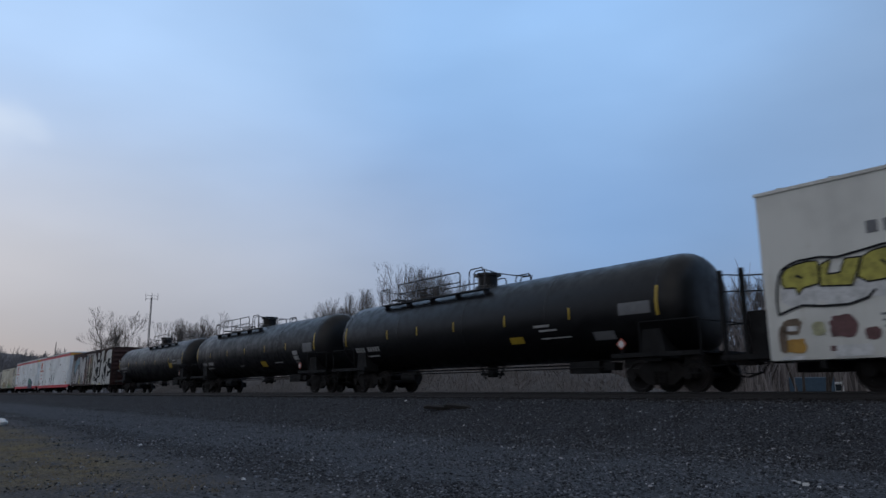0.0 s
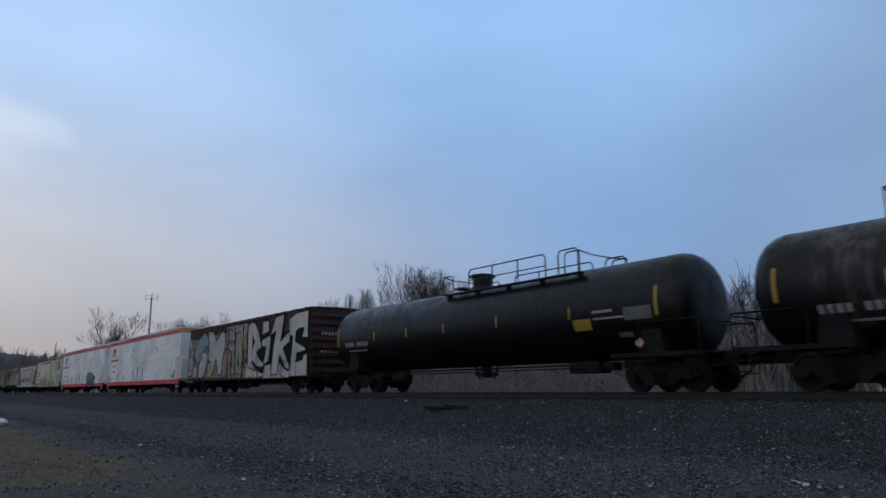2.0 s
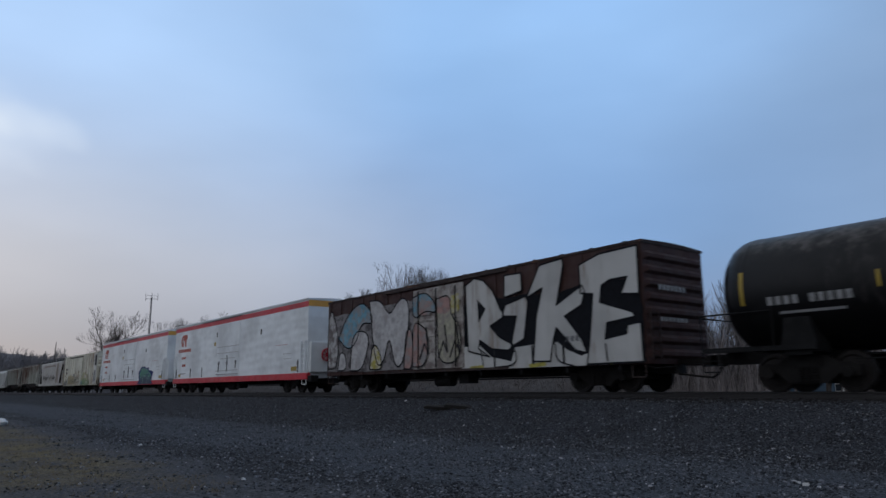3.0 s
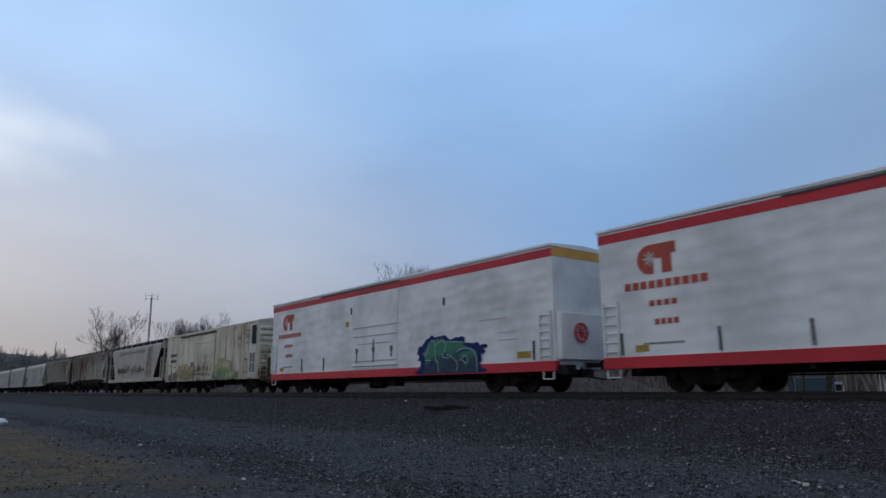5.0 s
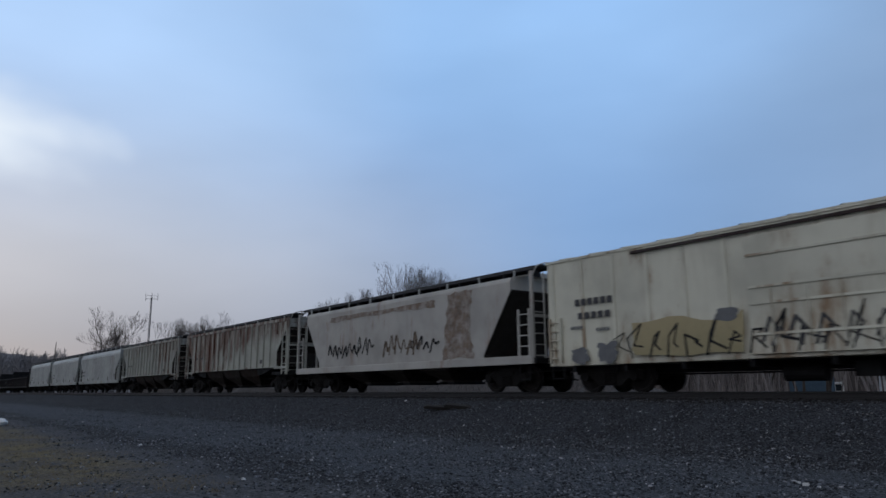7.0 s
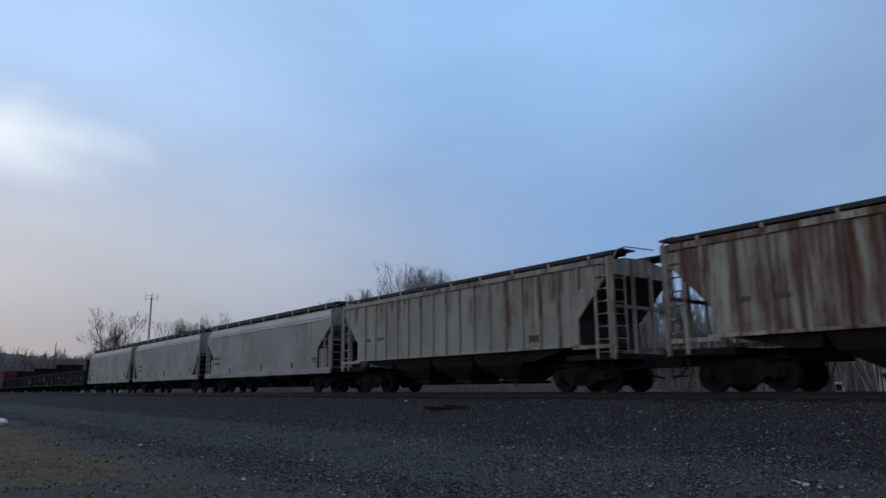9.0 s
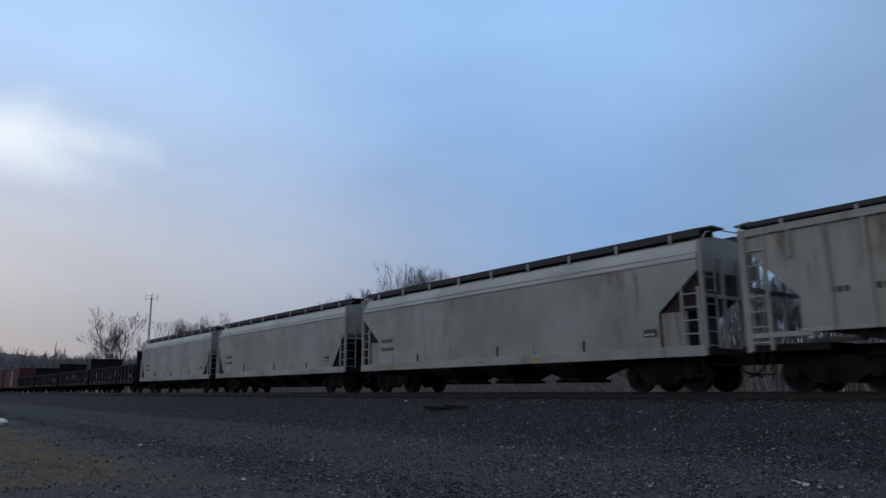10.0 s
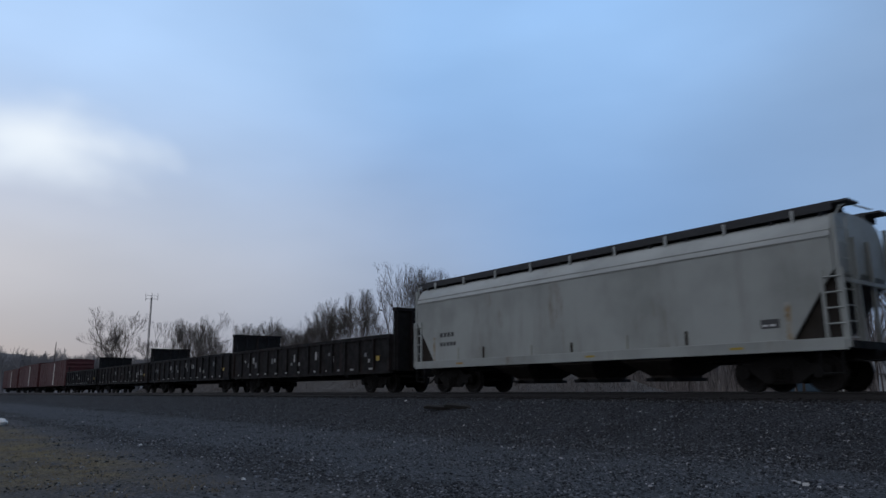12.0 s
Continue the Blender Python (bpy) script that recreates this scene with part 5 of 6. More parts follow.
    g.box(-L / 2 - 1.3, -L / 2, -1.5, -1.3, 0.8, 0.92)
    part("end_beam", g, STEEL_BLACK, car)
    running_gear(car, (-7.6, 7.6), (-L / 2 - 0.6, L / 2), (-L / 2 - 1.3, L / 2 + 0.6))
    return car


# ---------------------------------------------------------------- covered hoppers


def hopper(x, L, kind, label, steep=False):
    """kind: smooth (curved sides), flat (plain sides with a sloping roof edge) or ribbed (posts outside)."""
    car = new_car("covered_hopper", label, x, "hopper car")
    h = L / 2
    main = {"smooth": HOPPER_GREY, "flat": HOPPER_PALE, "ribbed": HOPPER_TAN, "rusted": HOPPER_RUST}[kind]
    ribbed = kind in ("ribbed", "rusted")
    z_sill = 1.16 if not ribbed else 1.42
    cut_z, cut_x = (2.55, 1.05) if not ribbed else (2.45, 1.3)
    # half of the cross-section, from the sill up to the ridge
    half = [(-HW, z_sill), (-HW, 3.48), (-HW + 0.02, 3.62), (-HW + 0.1, 3.80), (-HW + 0.22, 4.0), (-HW + 0.45, 4.12), (-0.5, 4.22)] if kind == "smooth" else \
           [(-HW, z_sill), (-HW, 3.76), (-HW + 0.04, 3.88), (-HW + 0.12, 3.93), (-0.5, 4.08)]

    def reach(z):
        low, high, inner, outer = {"smooth": (1.2, 2.75, 1.16, 0.1) if steep else (2.14, 3.2, 1.38, 0.1), "flat": (1.3, 3.45, 2.45, 1.0)}.get(kind, (2.2, 3.5, 1.35, 0.12))
        k = min(1.0, max(0.0, (z - low) / (high - low)))
        return h - inner + k * (inner - outer)

    zs = sorted({z_sill, 2.14, 2.75, 3.2, 1.3 if z_sill < 1.3 else z_sill, 2.2, 2.65, 3.45, 3.5, *[p[1] for p in half]})

    def half_at(z):
        for (ya, za), (yb, zb) in zip(half, half[1:]):
            if za <= z <= zb:
                return ya + (yb - ya) * (z - za) / (zb - za)
        return half[-1][0]

    g = Geo()
    rows = [(half_at(z), z, reach(z)) for z in zs]
    n = len(rows)
    verts = []
    for yy, z, r in rows:
        verts += [(-r, yy, z), (r, yy, z), (r, -yy, z), (-r, -yy, z)]
    faces = []
    for i in range(n - 1):
        a, b = 4 * i, 4 * (i + 1)
        faces += [(a, a + 1, b + 1, b), (a + 1, a + 2, b + 2, b + 1), (a + 2, a + 3, b + 3, b + 2), (a + 3, a, b, b + 3)]
    faces += [(3, 2, 1, 0), (4 * n - 4, 4 * n - 3, 4 * n - 2, 4 * n - 1)]
    g.add(verts, faces)
    part("body", g, main, car, smooth=False, bevel=0.015)
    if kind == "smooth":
        # upper side with its two rolled seams, painted lighter as its curve catches light
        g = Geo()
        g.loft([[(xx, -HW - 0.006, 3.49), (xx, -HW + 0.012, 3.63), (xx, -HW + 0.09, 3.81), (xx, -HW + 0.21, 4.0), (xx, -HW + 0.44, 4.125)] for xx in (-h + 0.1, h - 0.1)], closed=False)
        part("upper_side", g, HOPPER_LIT, car, "rolled upper side, its light put into paler paint", smooth=True)
        for z in (3.52, 3.67):
            g = Geo()
            g.tube((-h + 0.1, half_at(z) - 0.004, z), (h - 0.1, half_at(z) - 0.004, z), 0.028, 6)
            part("side_seam", g, HOPPER_GREY, car)
    if ribbed:
        count = 17
        for i in range(count):
            px = -h + 1.25 + (L - 2.5) * i / (count - 1)
            g = Geo()
            zl = z_sill if abs(px) < h - 1.3 else 3.2
            g.prism([(px - 0.036, zl - 0.04), (px + 0.036, zl - 0.04), (px + 0.036, 3.82), (px - 0.036, 3.82)], -HW - 0.09, -HW + 0.02)
            part("side_post", g, main, car)
        g = Geo()
        g.box(-h + 0.2, h - 0.2, -HW - 0.05, -HW + 0.1, 3.82, 3.99)
        part("top_chord", g, main, car)
    g = Geo()
    if ribbed:
        g.box(-h + cut_x, h - cut_x, -HW - 0.04, -HW + 0.06, z_sill - 0.06, z_sill + 0.03)
        for s in (-1, 1):
            a, b = sorted((s * h, s * (h - cut_x - 0.3)))
            g.box(a, b, -HW - 0.03, -HW + 0.12, 1.28, 1.4)
            g.box(a, b, HW - 0.12, HW + 0.03, 1.28, 1.4)
    else:
        g.box(-h, h, -HW - 0.05, -HW + 0.12, 0.92, 1.2)
        g.box(-h, h, HW - 0.12, HW + 0.05, 0.92, 1.2)
    part("side_sill", g, main, car, bevel=0.012)
    # slope-sheet shade plates, end posts, ladders and end cage
    for s in (-1, 1):
        g = Geo()
        for yy in (-HW + 0.05, HW - 0.05):
            g.box(s * (h - 0.02) - 0.05, s * (h - 0.02) + 0.05, yy - 0.05, yy + 0.05, 0.95, 4.02)
        for yy in (-0.45, 0.45):
            g.box(s * (h - 0.05) - 0.04, s * (h - 0.05) + 0.04, yy - 0.05, yy + 0.05, 0.95, 3.6)
        g.box(s * (h - 0.05) - 0.05, s * (h - 0.05) + 0.05, -HW + 0.05, HW - 0.05, 2.48, 2.58)
        part("end_post", g, main, car)
        g = Geo()
        a, b = sorted((s * (h + 0.15), s * (h - 1.9)))
        g.box(a, b, -HW + 0.02, HW - 0.02, 0.95, 1.12)
        g.box(a, b, -0.35, 0.35, 0.7, 1.0)
        part("end_sill", g, STEEL_BLACK, car)
        x0 = s * (h - 0.12 if not steep else h + 0.06)
        x1 = s * (h - 0.62 if not steep else h - 0.38)
        ladder("side_ladder", car, main, min(x0, x1), max(x0, x1), -HW - 0.02, 0.98, 2.75 if not ribbed else 4.0, 5 if not ribbed else 8)
        g = Geo()
        for i in range(8):
            z = 1.2 + i * 0.36
            g.tube((s * (h + 0.06), -HW + 0.1, z), (s * (h + 0.06), -HW + 0.55, z), 0.016, 5)
        g.box(s * (h + 0.06) - 0.02, s * (h + 0.06) + 0.02, -HW + 0.53, -HW + 0.57, 1.1, 4.0)
        part("end_ladder", g, main, car)
        g = Geo()
        g.path([(s * (h - 0.12), -HW - 0.02, 0.95), (s * (h - 0.12), -HW - 0.02, 0.42), (s * (h - 0.6), -HW - 0.02, 0.42), (s * (h - 0.6), -HW - 0.02, 0.95)], 0.02)
        part("corner_step", g, STEEL_BLACK, car)
        # roof-end handholds
        g = Geo()
        g.path([(s * (h - 0.05), -HW + 0.15, 3.9), (s * (h + 0.1), -HW + 0.2, 4.2), (s * (h + 0.05), -HW + 0.7, 4.36), (s * (h + 0.1), 0.5, 4.4)], 0.022)
        part("roof_handhold", g, main, car)
    # dark plates standing in for the shade in the open corners below the slope sheets
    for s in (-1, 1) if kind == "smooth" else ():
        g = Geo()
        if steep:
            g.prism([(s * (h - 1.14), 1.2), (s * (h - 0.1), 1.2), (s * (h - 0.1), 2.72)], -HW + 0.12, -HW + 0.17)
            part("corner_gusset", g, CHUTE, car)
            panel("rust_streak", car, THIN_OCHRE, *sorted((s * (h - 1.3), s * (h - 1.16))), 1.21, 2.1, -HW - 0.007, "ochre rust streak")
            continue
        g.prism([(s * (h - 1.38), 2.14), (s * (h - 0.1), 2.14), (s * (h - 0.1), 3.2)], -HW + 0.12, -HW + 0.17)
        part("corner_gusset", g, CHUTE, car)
        a, b = sorted((s * (h - 1.38), s * (h - 0.58)))
        g = Geo()
        g.box(a, b, -HW + 0.11, -HW + 0.15, z_sill, 2.14)
        part("corner_plate", g, HOPPER_TAN, car, "tan plate under the slope sheet")
    # slope sheets under both ends: grimy, with their shade put into the colour
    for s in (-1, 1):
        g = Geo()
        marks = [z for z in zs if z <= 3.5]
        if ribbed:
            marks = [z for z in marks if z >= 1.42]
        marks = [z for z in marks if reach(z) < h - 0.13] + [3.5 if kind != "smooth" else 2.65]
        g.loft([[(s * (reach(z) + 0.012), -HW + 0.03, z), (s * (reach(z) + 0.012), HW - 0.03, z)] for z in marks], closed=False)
        part("slope_sheet", g, CHUTE, car, "grimy slope sheet, darkened for shade")
    # discharge chutes
    bays = 3
    span = L - 2 * 4.0
    for i in range(bays):
        cx = -span / 2 + span * (i + 0.5) / bays
        w = span / bays * 0.5
        g = Geo()
        rect = lambda wx, wy, z: [(cx - wx, -wy, z), (cx + wx, -wy, z), (cx + wx, wy, z), (cx - wx, wy, z)]
        shoulder = (0.86, HW - 0.3, z_sill - 0.48) if ribbed else (0.56, HW - 0.12, z_sill - 0.32)
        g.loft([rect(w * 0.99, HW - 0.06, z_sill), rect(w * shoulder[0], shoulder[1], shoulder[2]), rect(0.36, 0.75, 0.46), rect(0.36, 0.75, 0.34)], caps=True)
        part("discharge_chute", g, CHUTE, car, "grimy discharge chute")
        g = Geo()
        g.box(cx - 0.5, cx + 0.5, -0.8, 0.8, 0.3, 0.4)
        g.tube((cx, -1.15, 0.36), (cx, 1.15, 0.36), 0.05, 8)
        part("chute_gate", g, STEEL_BLACK, car)
    g = Geo()
    for s in (-1, 1):
        a, b = sorted((s * (span / 2 + 0.05), s * (h - 1.7)))
        g.box(a, b, -0.32, 0.32, 0.72, 1.1)
        g.prism([(s * (span / 2), z_sill), (s * (h - cut_x - 0.3), z_sill), (s * (span / 2 + 0.6), 1.0), (s * span / 2, 1.0)], -HW + 0.1, HW - 0.1)
    g.path([(-h + 2, -0.9, 0.8), (h - 2, -0.9, 0.8)], 0.03)
    part("underframe", g, STEEL_BLACK, car)
    # roof walk along both edges and the trough hatch
    dz = -0.05 if kind == "smooth" else -0.19
    skirt = 4.22 if kind == "smooth" else 4.31
    for yy in (-0.95, 0.95):
        g = Geo()
        g.box(-h - 0.25, h + 0.25, yy - 0.3, yy + 0.3, 4.38 + dz, 4.43 + dz)
        g.box(-h + 0.1, h - 0.1, yy - 0.34, yy - 0.3, skirt + dz, 4.43 + dz)
        g.box(-h + 0.1, h - 0.1, yy + 0.3, yy + 0.34, skirt + dz, 4.43 + dz)
        for i in range(14):
            px = -h + 0.4 + (L - 0.8) * i / 13
            g.box(px - 0.03, px + 0.03, yy - 0.28, yy + 0.28, 4.12 + dz, 4.39 + dz)
        part("roof_walk", g, ROOFWALK, car, "dark grating roof walk")
    for i in range(9):
        px = -h + 1.0 + (L - 2.0) * i / 8
        g = Geo()
        g.box(px - 0.025, px + 0.025, -HW + 0.2, -1.29, 4.02 + dz, 4.36 + dz)
        part("walk_bracket", g, HOPPER_LIT, car)
    g = Geo()
    g.box(-h + 0.8, h - 0.8, -0.45, 0.45, 4.2 + dz, 4.36 + dz)
    part("trough_hatch", g, main, car, bevel=0.02)
    # stencils and stains
    y = -HW - 0.012 if not ribbed else -HW - 0.008
    if kind == "smooth":
        letter_bars("stencil", car, MARK_DARK, -h + 1.6, -h + 2.5, 2.08, 2.24, y, 4)
        letter_bars("stencil", car, MARK_DARK, -h + 1.6, -h + 2.6, 1.74, 1.88, y, 5)
        panel("data_panel", car, MARK_DARK, h - 1.9, h - 1.45, 1.5, 1.72, y, "dark data panel")
        letter_bars("data_lines", car, MARK_WHITE, h - 1.86, h - 1.5, 1.55, 1.6, y - 0.006, 2)
        rng = random.Random(int(abs(x) * 10))
        for i in range(6):
            px = -h + 2.5 + i * (L - 4.5) / 6 + rng.uniform(-0.4, 0.4)
            g = Geo()
            g.box(px - 0.03, px + 0.03, y - 0.02, y + 0.01, 1.22, 1.22 + rng.uniform(0.25, 0.42))
            part("side_bracket", g, CHUTE if i % 2 else HOPPER_TAN, car)
        for i in range(3):
            px = rng.uniform(-h + 1, h - 2)
            panel("yellow_tape", car, YELLOW if i else SPRAY_OCHRE, px, px + 0.35, 1.03, 1.09, -HW - 0.058)
    elif ribbed:
        panel("data_panel", car, MARK_DARK, h - 3.5, h - 3.05, 1.62, 1.84, y, "dark data panel")
        letter_bars("stencil", car, MARK_DARK, -h + 2.05, -h + 2.5, 2.2, 2.34, y, 3)
        letter_bars("stencil", car, MARK_DARK, -h + 3.0, -h + 3.5, 2.2, 2.34, y, 3)
    else:
        rng = random.Random(8)
        for mat, cx0, n, hgt in ((SPRAY_BLACK, -5.2, 9, 1.15), (SPRAY_BROWN, -0.4, 6, 1.1), (SPRAY_BLACK, 1.6, 4, 0.8)):
            for i in range(n):
                cx = cx0 + i * 0.44
                top = 1.5 + hgt * rng.uniform(0.6, 1.05)
                g = Geo()
                stroke(g, rounded([(cx, 1.5 + rng.uniform(0, 0.3)), (cx + rng.uniform(0.1, 0.4), top), (cx + 0.32, 1.55 + rng.uniform(0, 0.4)), (cx + rng.uniform(0.3, 0.7), 1.7 + rng.uniform(0, 0.5))]), rng.uniform(0.05, 0.13), y - 0.004)
                part("graffiti_line", g, mat, car)
        g = Geo()
        g.prism(ragged([(3.75, 1.22), (3.9, 2.4), (4.05, 3.72), (5.5, 3.72), (5.3, 2.3), (5.6, 1.22)], 7, 0.09, 4), y, y + 0.004)
        part("rust_patch", g, RUST_WASH, car, "rust-brown scraped patch")
        g = Geo()
        g.prism(ragged([(-5.1, 3.3), (-5.0, 3.55), (3.2, 3.55), (3.3, 3.3), (0.0, 3.36)], 9, 0.06, 6), y, y + 0.004)
        part("rust_patch", g, RUST_WASH, car, "brown stain below the roof edge")
    running_gear(car, (-h + 1.75, h - 1.75), (-h - 0.15, h + 0.15), (-h - 0.75, h + 0.75))
    return car


# ---------------------------------------------------------------- gondolas and red cars


def gondola(x, L, mat, label):
    car = new_car("gondola", label, x, "gondola car")
    h, z0, z1 = L / 2, 0.85, 2.32
    g = Geo()
    for s in (-1, 1):
        g.box(-h, h, s * HW - 0.05, s * HW + 0.05, z0, z1)
        g.box(s * h - 0.06, s * h + 0.06, -HW, HW, z0, z1)
    g.box(-h, h, -HW, HW, z0, z0 + 0.12)
    part("body", g, mat, car)
    for i in range(15):
        px = -h + 0.1 + (L - 0.2) * i / 14
        g = Geo()
        g.prism([(px - 0.08, z0 + 0.05), (px + 0.08, z0 + 0.05), (px + 0.05, z1), (px - 0.05, z1)], -HW - 0.14, -HW - 0.04)
        part("side_post", g, mat, car)
    g = Geo()
    g.box(-h, h, -HW - 0.12, -HW + 0.1, z1 - 0.02, z1 + 0.12)
    g.box(-h, h, HW - 0.1, HW + 0.12, z1 - 0.02, z1 + 0.12)
    g.box(-h, h, -HW - 0.1, -HW, z0 - 0.05, z0 + 0.1)
    part("top_chord", g, mat, car)
    rng = random.Random(int(abs(x)))
    for i in range(9):
        px = -h + 1.2 + rng.random() * (L - 3)
        for k in range(rng.randint(1, 3)):
            z = rng.uniform(1.25, 1.75)
            panel("stencil", car, MARK_DIM if (i + k) % 2 else MARK_GREY, px + k * 0.32, px + k * 0.32 + rng.uniform(0.14, 0.26), z, z + rng.uniform(0.12, 0.4), -HW - 0.056)
    panel("yellow_tape", car, YELLOW, h - 1.0, h - 0.75, 1.35, 1.55, -HW - 0.15)
    g = Geo()
    g.box(h + 0.06, h + 0.24, -HW, HW, 0.9, 3.5)
    bulkhead = part("bulkhead", g, STEEL_BLACK, car, "tall dark end bulkhead", bevel=0.02)
    for i in range(5):
        py = -HW + 0.12 + i * (2 * HW - 0.24) / 4
        g = Geo()
        g.box(h + 0.24, h + 0.32, py - 0.06, py + 0.06, 0.9, 3.42)
        part("bulkhead_post", g, mat, bulkhead)
    g = Geo()
    g.box(h + 0.04, h + 0.34, -HW - 0.03, HW + 0.03, 3.42, 3.55)
    part("bulkhead_cap", g, mat, bulkhead)
    g = Geo()
    g.box(-h + 0.2, -h + 0.3, -HW + 0.02, -HW + 0.12, z1, z1 + 0.7)
    part("stake", g, STEEL_BLACK, car)
    for i in range(12):
        px = -h + 0.7 + i * (L - 1.4) / 12 + rng.uniform(0, 0.6)
        panel("worn_tag", car, MARK_DIM, px, px + rng.uniform(0.12, 0.3), 0.98, 1.06, -HW - 0.145)
    g = Geo()
    g.box(-h, h, -0.3, 0.3, 0.6, 0.85)
    for i in range(7):
        px = -h + L * (i + 0.5) / 7
        g.box(px - 0.07, px + 0.07, -HW, HW, 0.68, 0.85)
    part("underframe", g, STEEL_BLACK, car)
    running_gear(car, (-h + 2.0, h - 2.0), (-h, h), (-h - 0.45, h + 0.45))
    return car


def red_boxcar(x, L, z1):
    car = new_car("red_boxcar", "dull red boxcar with a pale door edge", x, "boxcar")
    box_body(car, L, 0.85, z1, 0.2, RED_CAR, RED_CAR, posts=14, corrugated=6)
    g = Geo()
    g.box(-1.6, 1.6, -HW - 0.09, -HW, 1.0, z1 - 0.2)
    door = part("sliding_door", g, RED_CAR, car, bevel=0.01)
    g = Geo()
    g.box(1.6, 2.1, -HW - 0.07, -HW - 0.03, 1.0, z1 - 0.2)
    part("door_edge", g, WHITE_GREY, door, "pale strip beside the door")
    corner_steps(car, L, 0.85, STEEL_BLACK)
    running_gear(car, (-L / 2 + 2.3, L / 2 - 2.3), (-L / 2, L / 2), (-L / 2 - 0.5, L / 2 + 0.5))


# ---------------------------------------------------------------- trees and background


def grow(g_trunk, g_limb, base, height, rng, spread=0.5, forks=1, depth=5, twig=0.012, r0=None, start=0.25, dense=0, limbs=0):
    """A bare winter tree: trunk, limbs that fork, and fans of twigs."""

    def branch(p, d, length, r, level):
        steps = 3 if level < 2 else 2
        pts = [p]
        for _ in range(steps):
            d = (d + Vector((rng.gauss(0, 0.13), rng.gauss(0, 0.13), rng.gauss(0.04, 0.08)))).normalized()
            p = p + d * length / steps
            pts.append(p)
        for i in range(steps):
            k0, k1 = 1 - 0.45 * i / steps, 1 - 0.45 * (i + 1) / steps
            (g_trunk if level == 0 else g_limb).tube(pts[i], pts[i + 1], max(twig, r * k0), 7 if level == 0 else (5 if level == 1 else 3), max(twig * 0.8, r * k1), caps=False)
        if level >= depth:
            return
        kids = limbs if limbs and level == 0 else (rng.randint(3, 4) if level < 3 else rng.randint(2, 4) + dense)
        for k in range(kids):
            at = pts[-1] if k < 2 else pts[rng.randint(1, steps)]
            side = Vector((rng.gauss(0, 1), rng.gauss(0, 1), rng.gauss(0.1, 0.5))).normalized()
            nd = (d + side * spread * rng.uniform(0.6, 1.3) + Vector((0, 0, 0.12))).normalized()
            branch(at, nd, length * (rng.uniform(0.8, 1.1) if limbs and level == 0 else rng.uniform(0.58, 0.82)), r * rng.uniform(0.42, 0.6), level + 1)

    r0 = r0 or height * (0.011 if forks > 1 else 0.016)
    for k in range(forks):
        d = Vector((rng.gauss(0, 0.16 if forks > 1 else 0.05), rng.gauss(0, 0.16 if forks > 1 else 0.05), 1)).normalized()
        branch(Vector(base) + Vector((rng.gauss(0, 0.15), rng.gauss(0, 0.15), 0)) * (forks > 1), d, height * start, r0, 0)


def bare_tree(x, y, height, seed, spread=0.5, forks=1, depth=5, twig=0.014, squeeze=1.0, dense=0, width=0.0, limbs=0, label="bare winter tree with a fan of fine twigs", group="bare trees behind the track"):
    rng = random.Random(seed)
    tree = tagged(new("tree"), label, "tree", group)
    tree.location = (x, y, -1.1)
    a, b = Geo(), Geo()
    grow(a, b, (0, 0, 0), height, rng, spread, forks, depth, twig, dense=dense, limbs=limbs)
    levels = sorted(v[2] for v in b.v)
    top = levels[int(0.985 * len(levels))] if width else levels[-1]
    k = height / top
    if width:
        out = sorted(math.hypot(v[0], v[1]) for v in b.v)
        squeeze = width / 2 / (k * out[int(0.91 * len(out))])
    tame = lambda v, lim: v if v < lim else lim + 0.6 * (v - lim)
    for g in (a, b):
        shaped = []
        for vx, vy, vz in g.v:
            r = math.hypot(vx, vy) * k * squeeze
            q = tame(r, width / 2) / r if width and r > 0.01 else 1.0
            shaped.append((vx * k * squeeze * q, vy * k * squeeze * q, tame(vz * k, height) if width else vz * k))
        g.v = shaped
    bulk("trunk", a.v, a.f, BARK, tree)
    bulk("crown", b.v, b.f, TWIG, tree)
    return tree


def far_woods():
    rng = random.Random(21)
    a, b = Geo(), Geo()
    for i in range(230):
        x, y = rng.uniform(-420, -330), rng.uniform(14, 130)
        grow(a, b, (x, y, -1), rng.uniform(24, 31), rng, 0.5, 1, 3, 0.09, 0.3)
    for i in range(120):
        k = i / 119
        x, y = -150 + 130 * k + rng.uniform(-12, 12), 130 + rng.uniform(-15, 40)
        grow(a, b, (x, y, -1), rng.uniform(15, 20), rng, 0.5, 1, 3, 0.05, 0.2)
    ob = bulk("far_woods", a.v + b.v, a.f + [tuple(i + len(a.v) for i in f) for f in b.f], FAR_TWIG_HAZED)
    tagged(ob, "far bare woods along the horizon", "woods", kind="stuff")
    # wooded rise behind
    n = 60
    verts, faces = [], []
    for i in range(n):
        y = -60 + 260 * i / (n - 1)
        hgt = 24 + 3.5 * noise.noise((y * 0.03, 0, 5)) + 1.6 * noise.noise((y * 0.2, 1, 5)) - 0.05 * max(0, y - 50)
        verts += [(-470 + 30 * noise.noise((y * 0.02, 4, 0)), y, -2), (-520, y, max(2, hgt)), (-700, y, max(1, hgt * 0.7))]
    for i in range(n - 1):
        for k in range(2):
            faces.append((3 * i + k, 3 * i + 3 + k, 3 * i + 4 + k, 3 * i + 1 + k))
    tagged(bulk("wooded_rise", verts, faces, FAR_TWIG_HAZED), "low wooded rise on the horizon", "hill", kind="structure")


def bank_fade(x):
    """The bank runs out gently towards the houses."""
    k = min(1.0, max(0.0, (x + 29) / 12))
    return 1 - 0.86 * k * k * (3 - 2 * k)


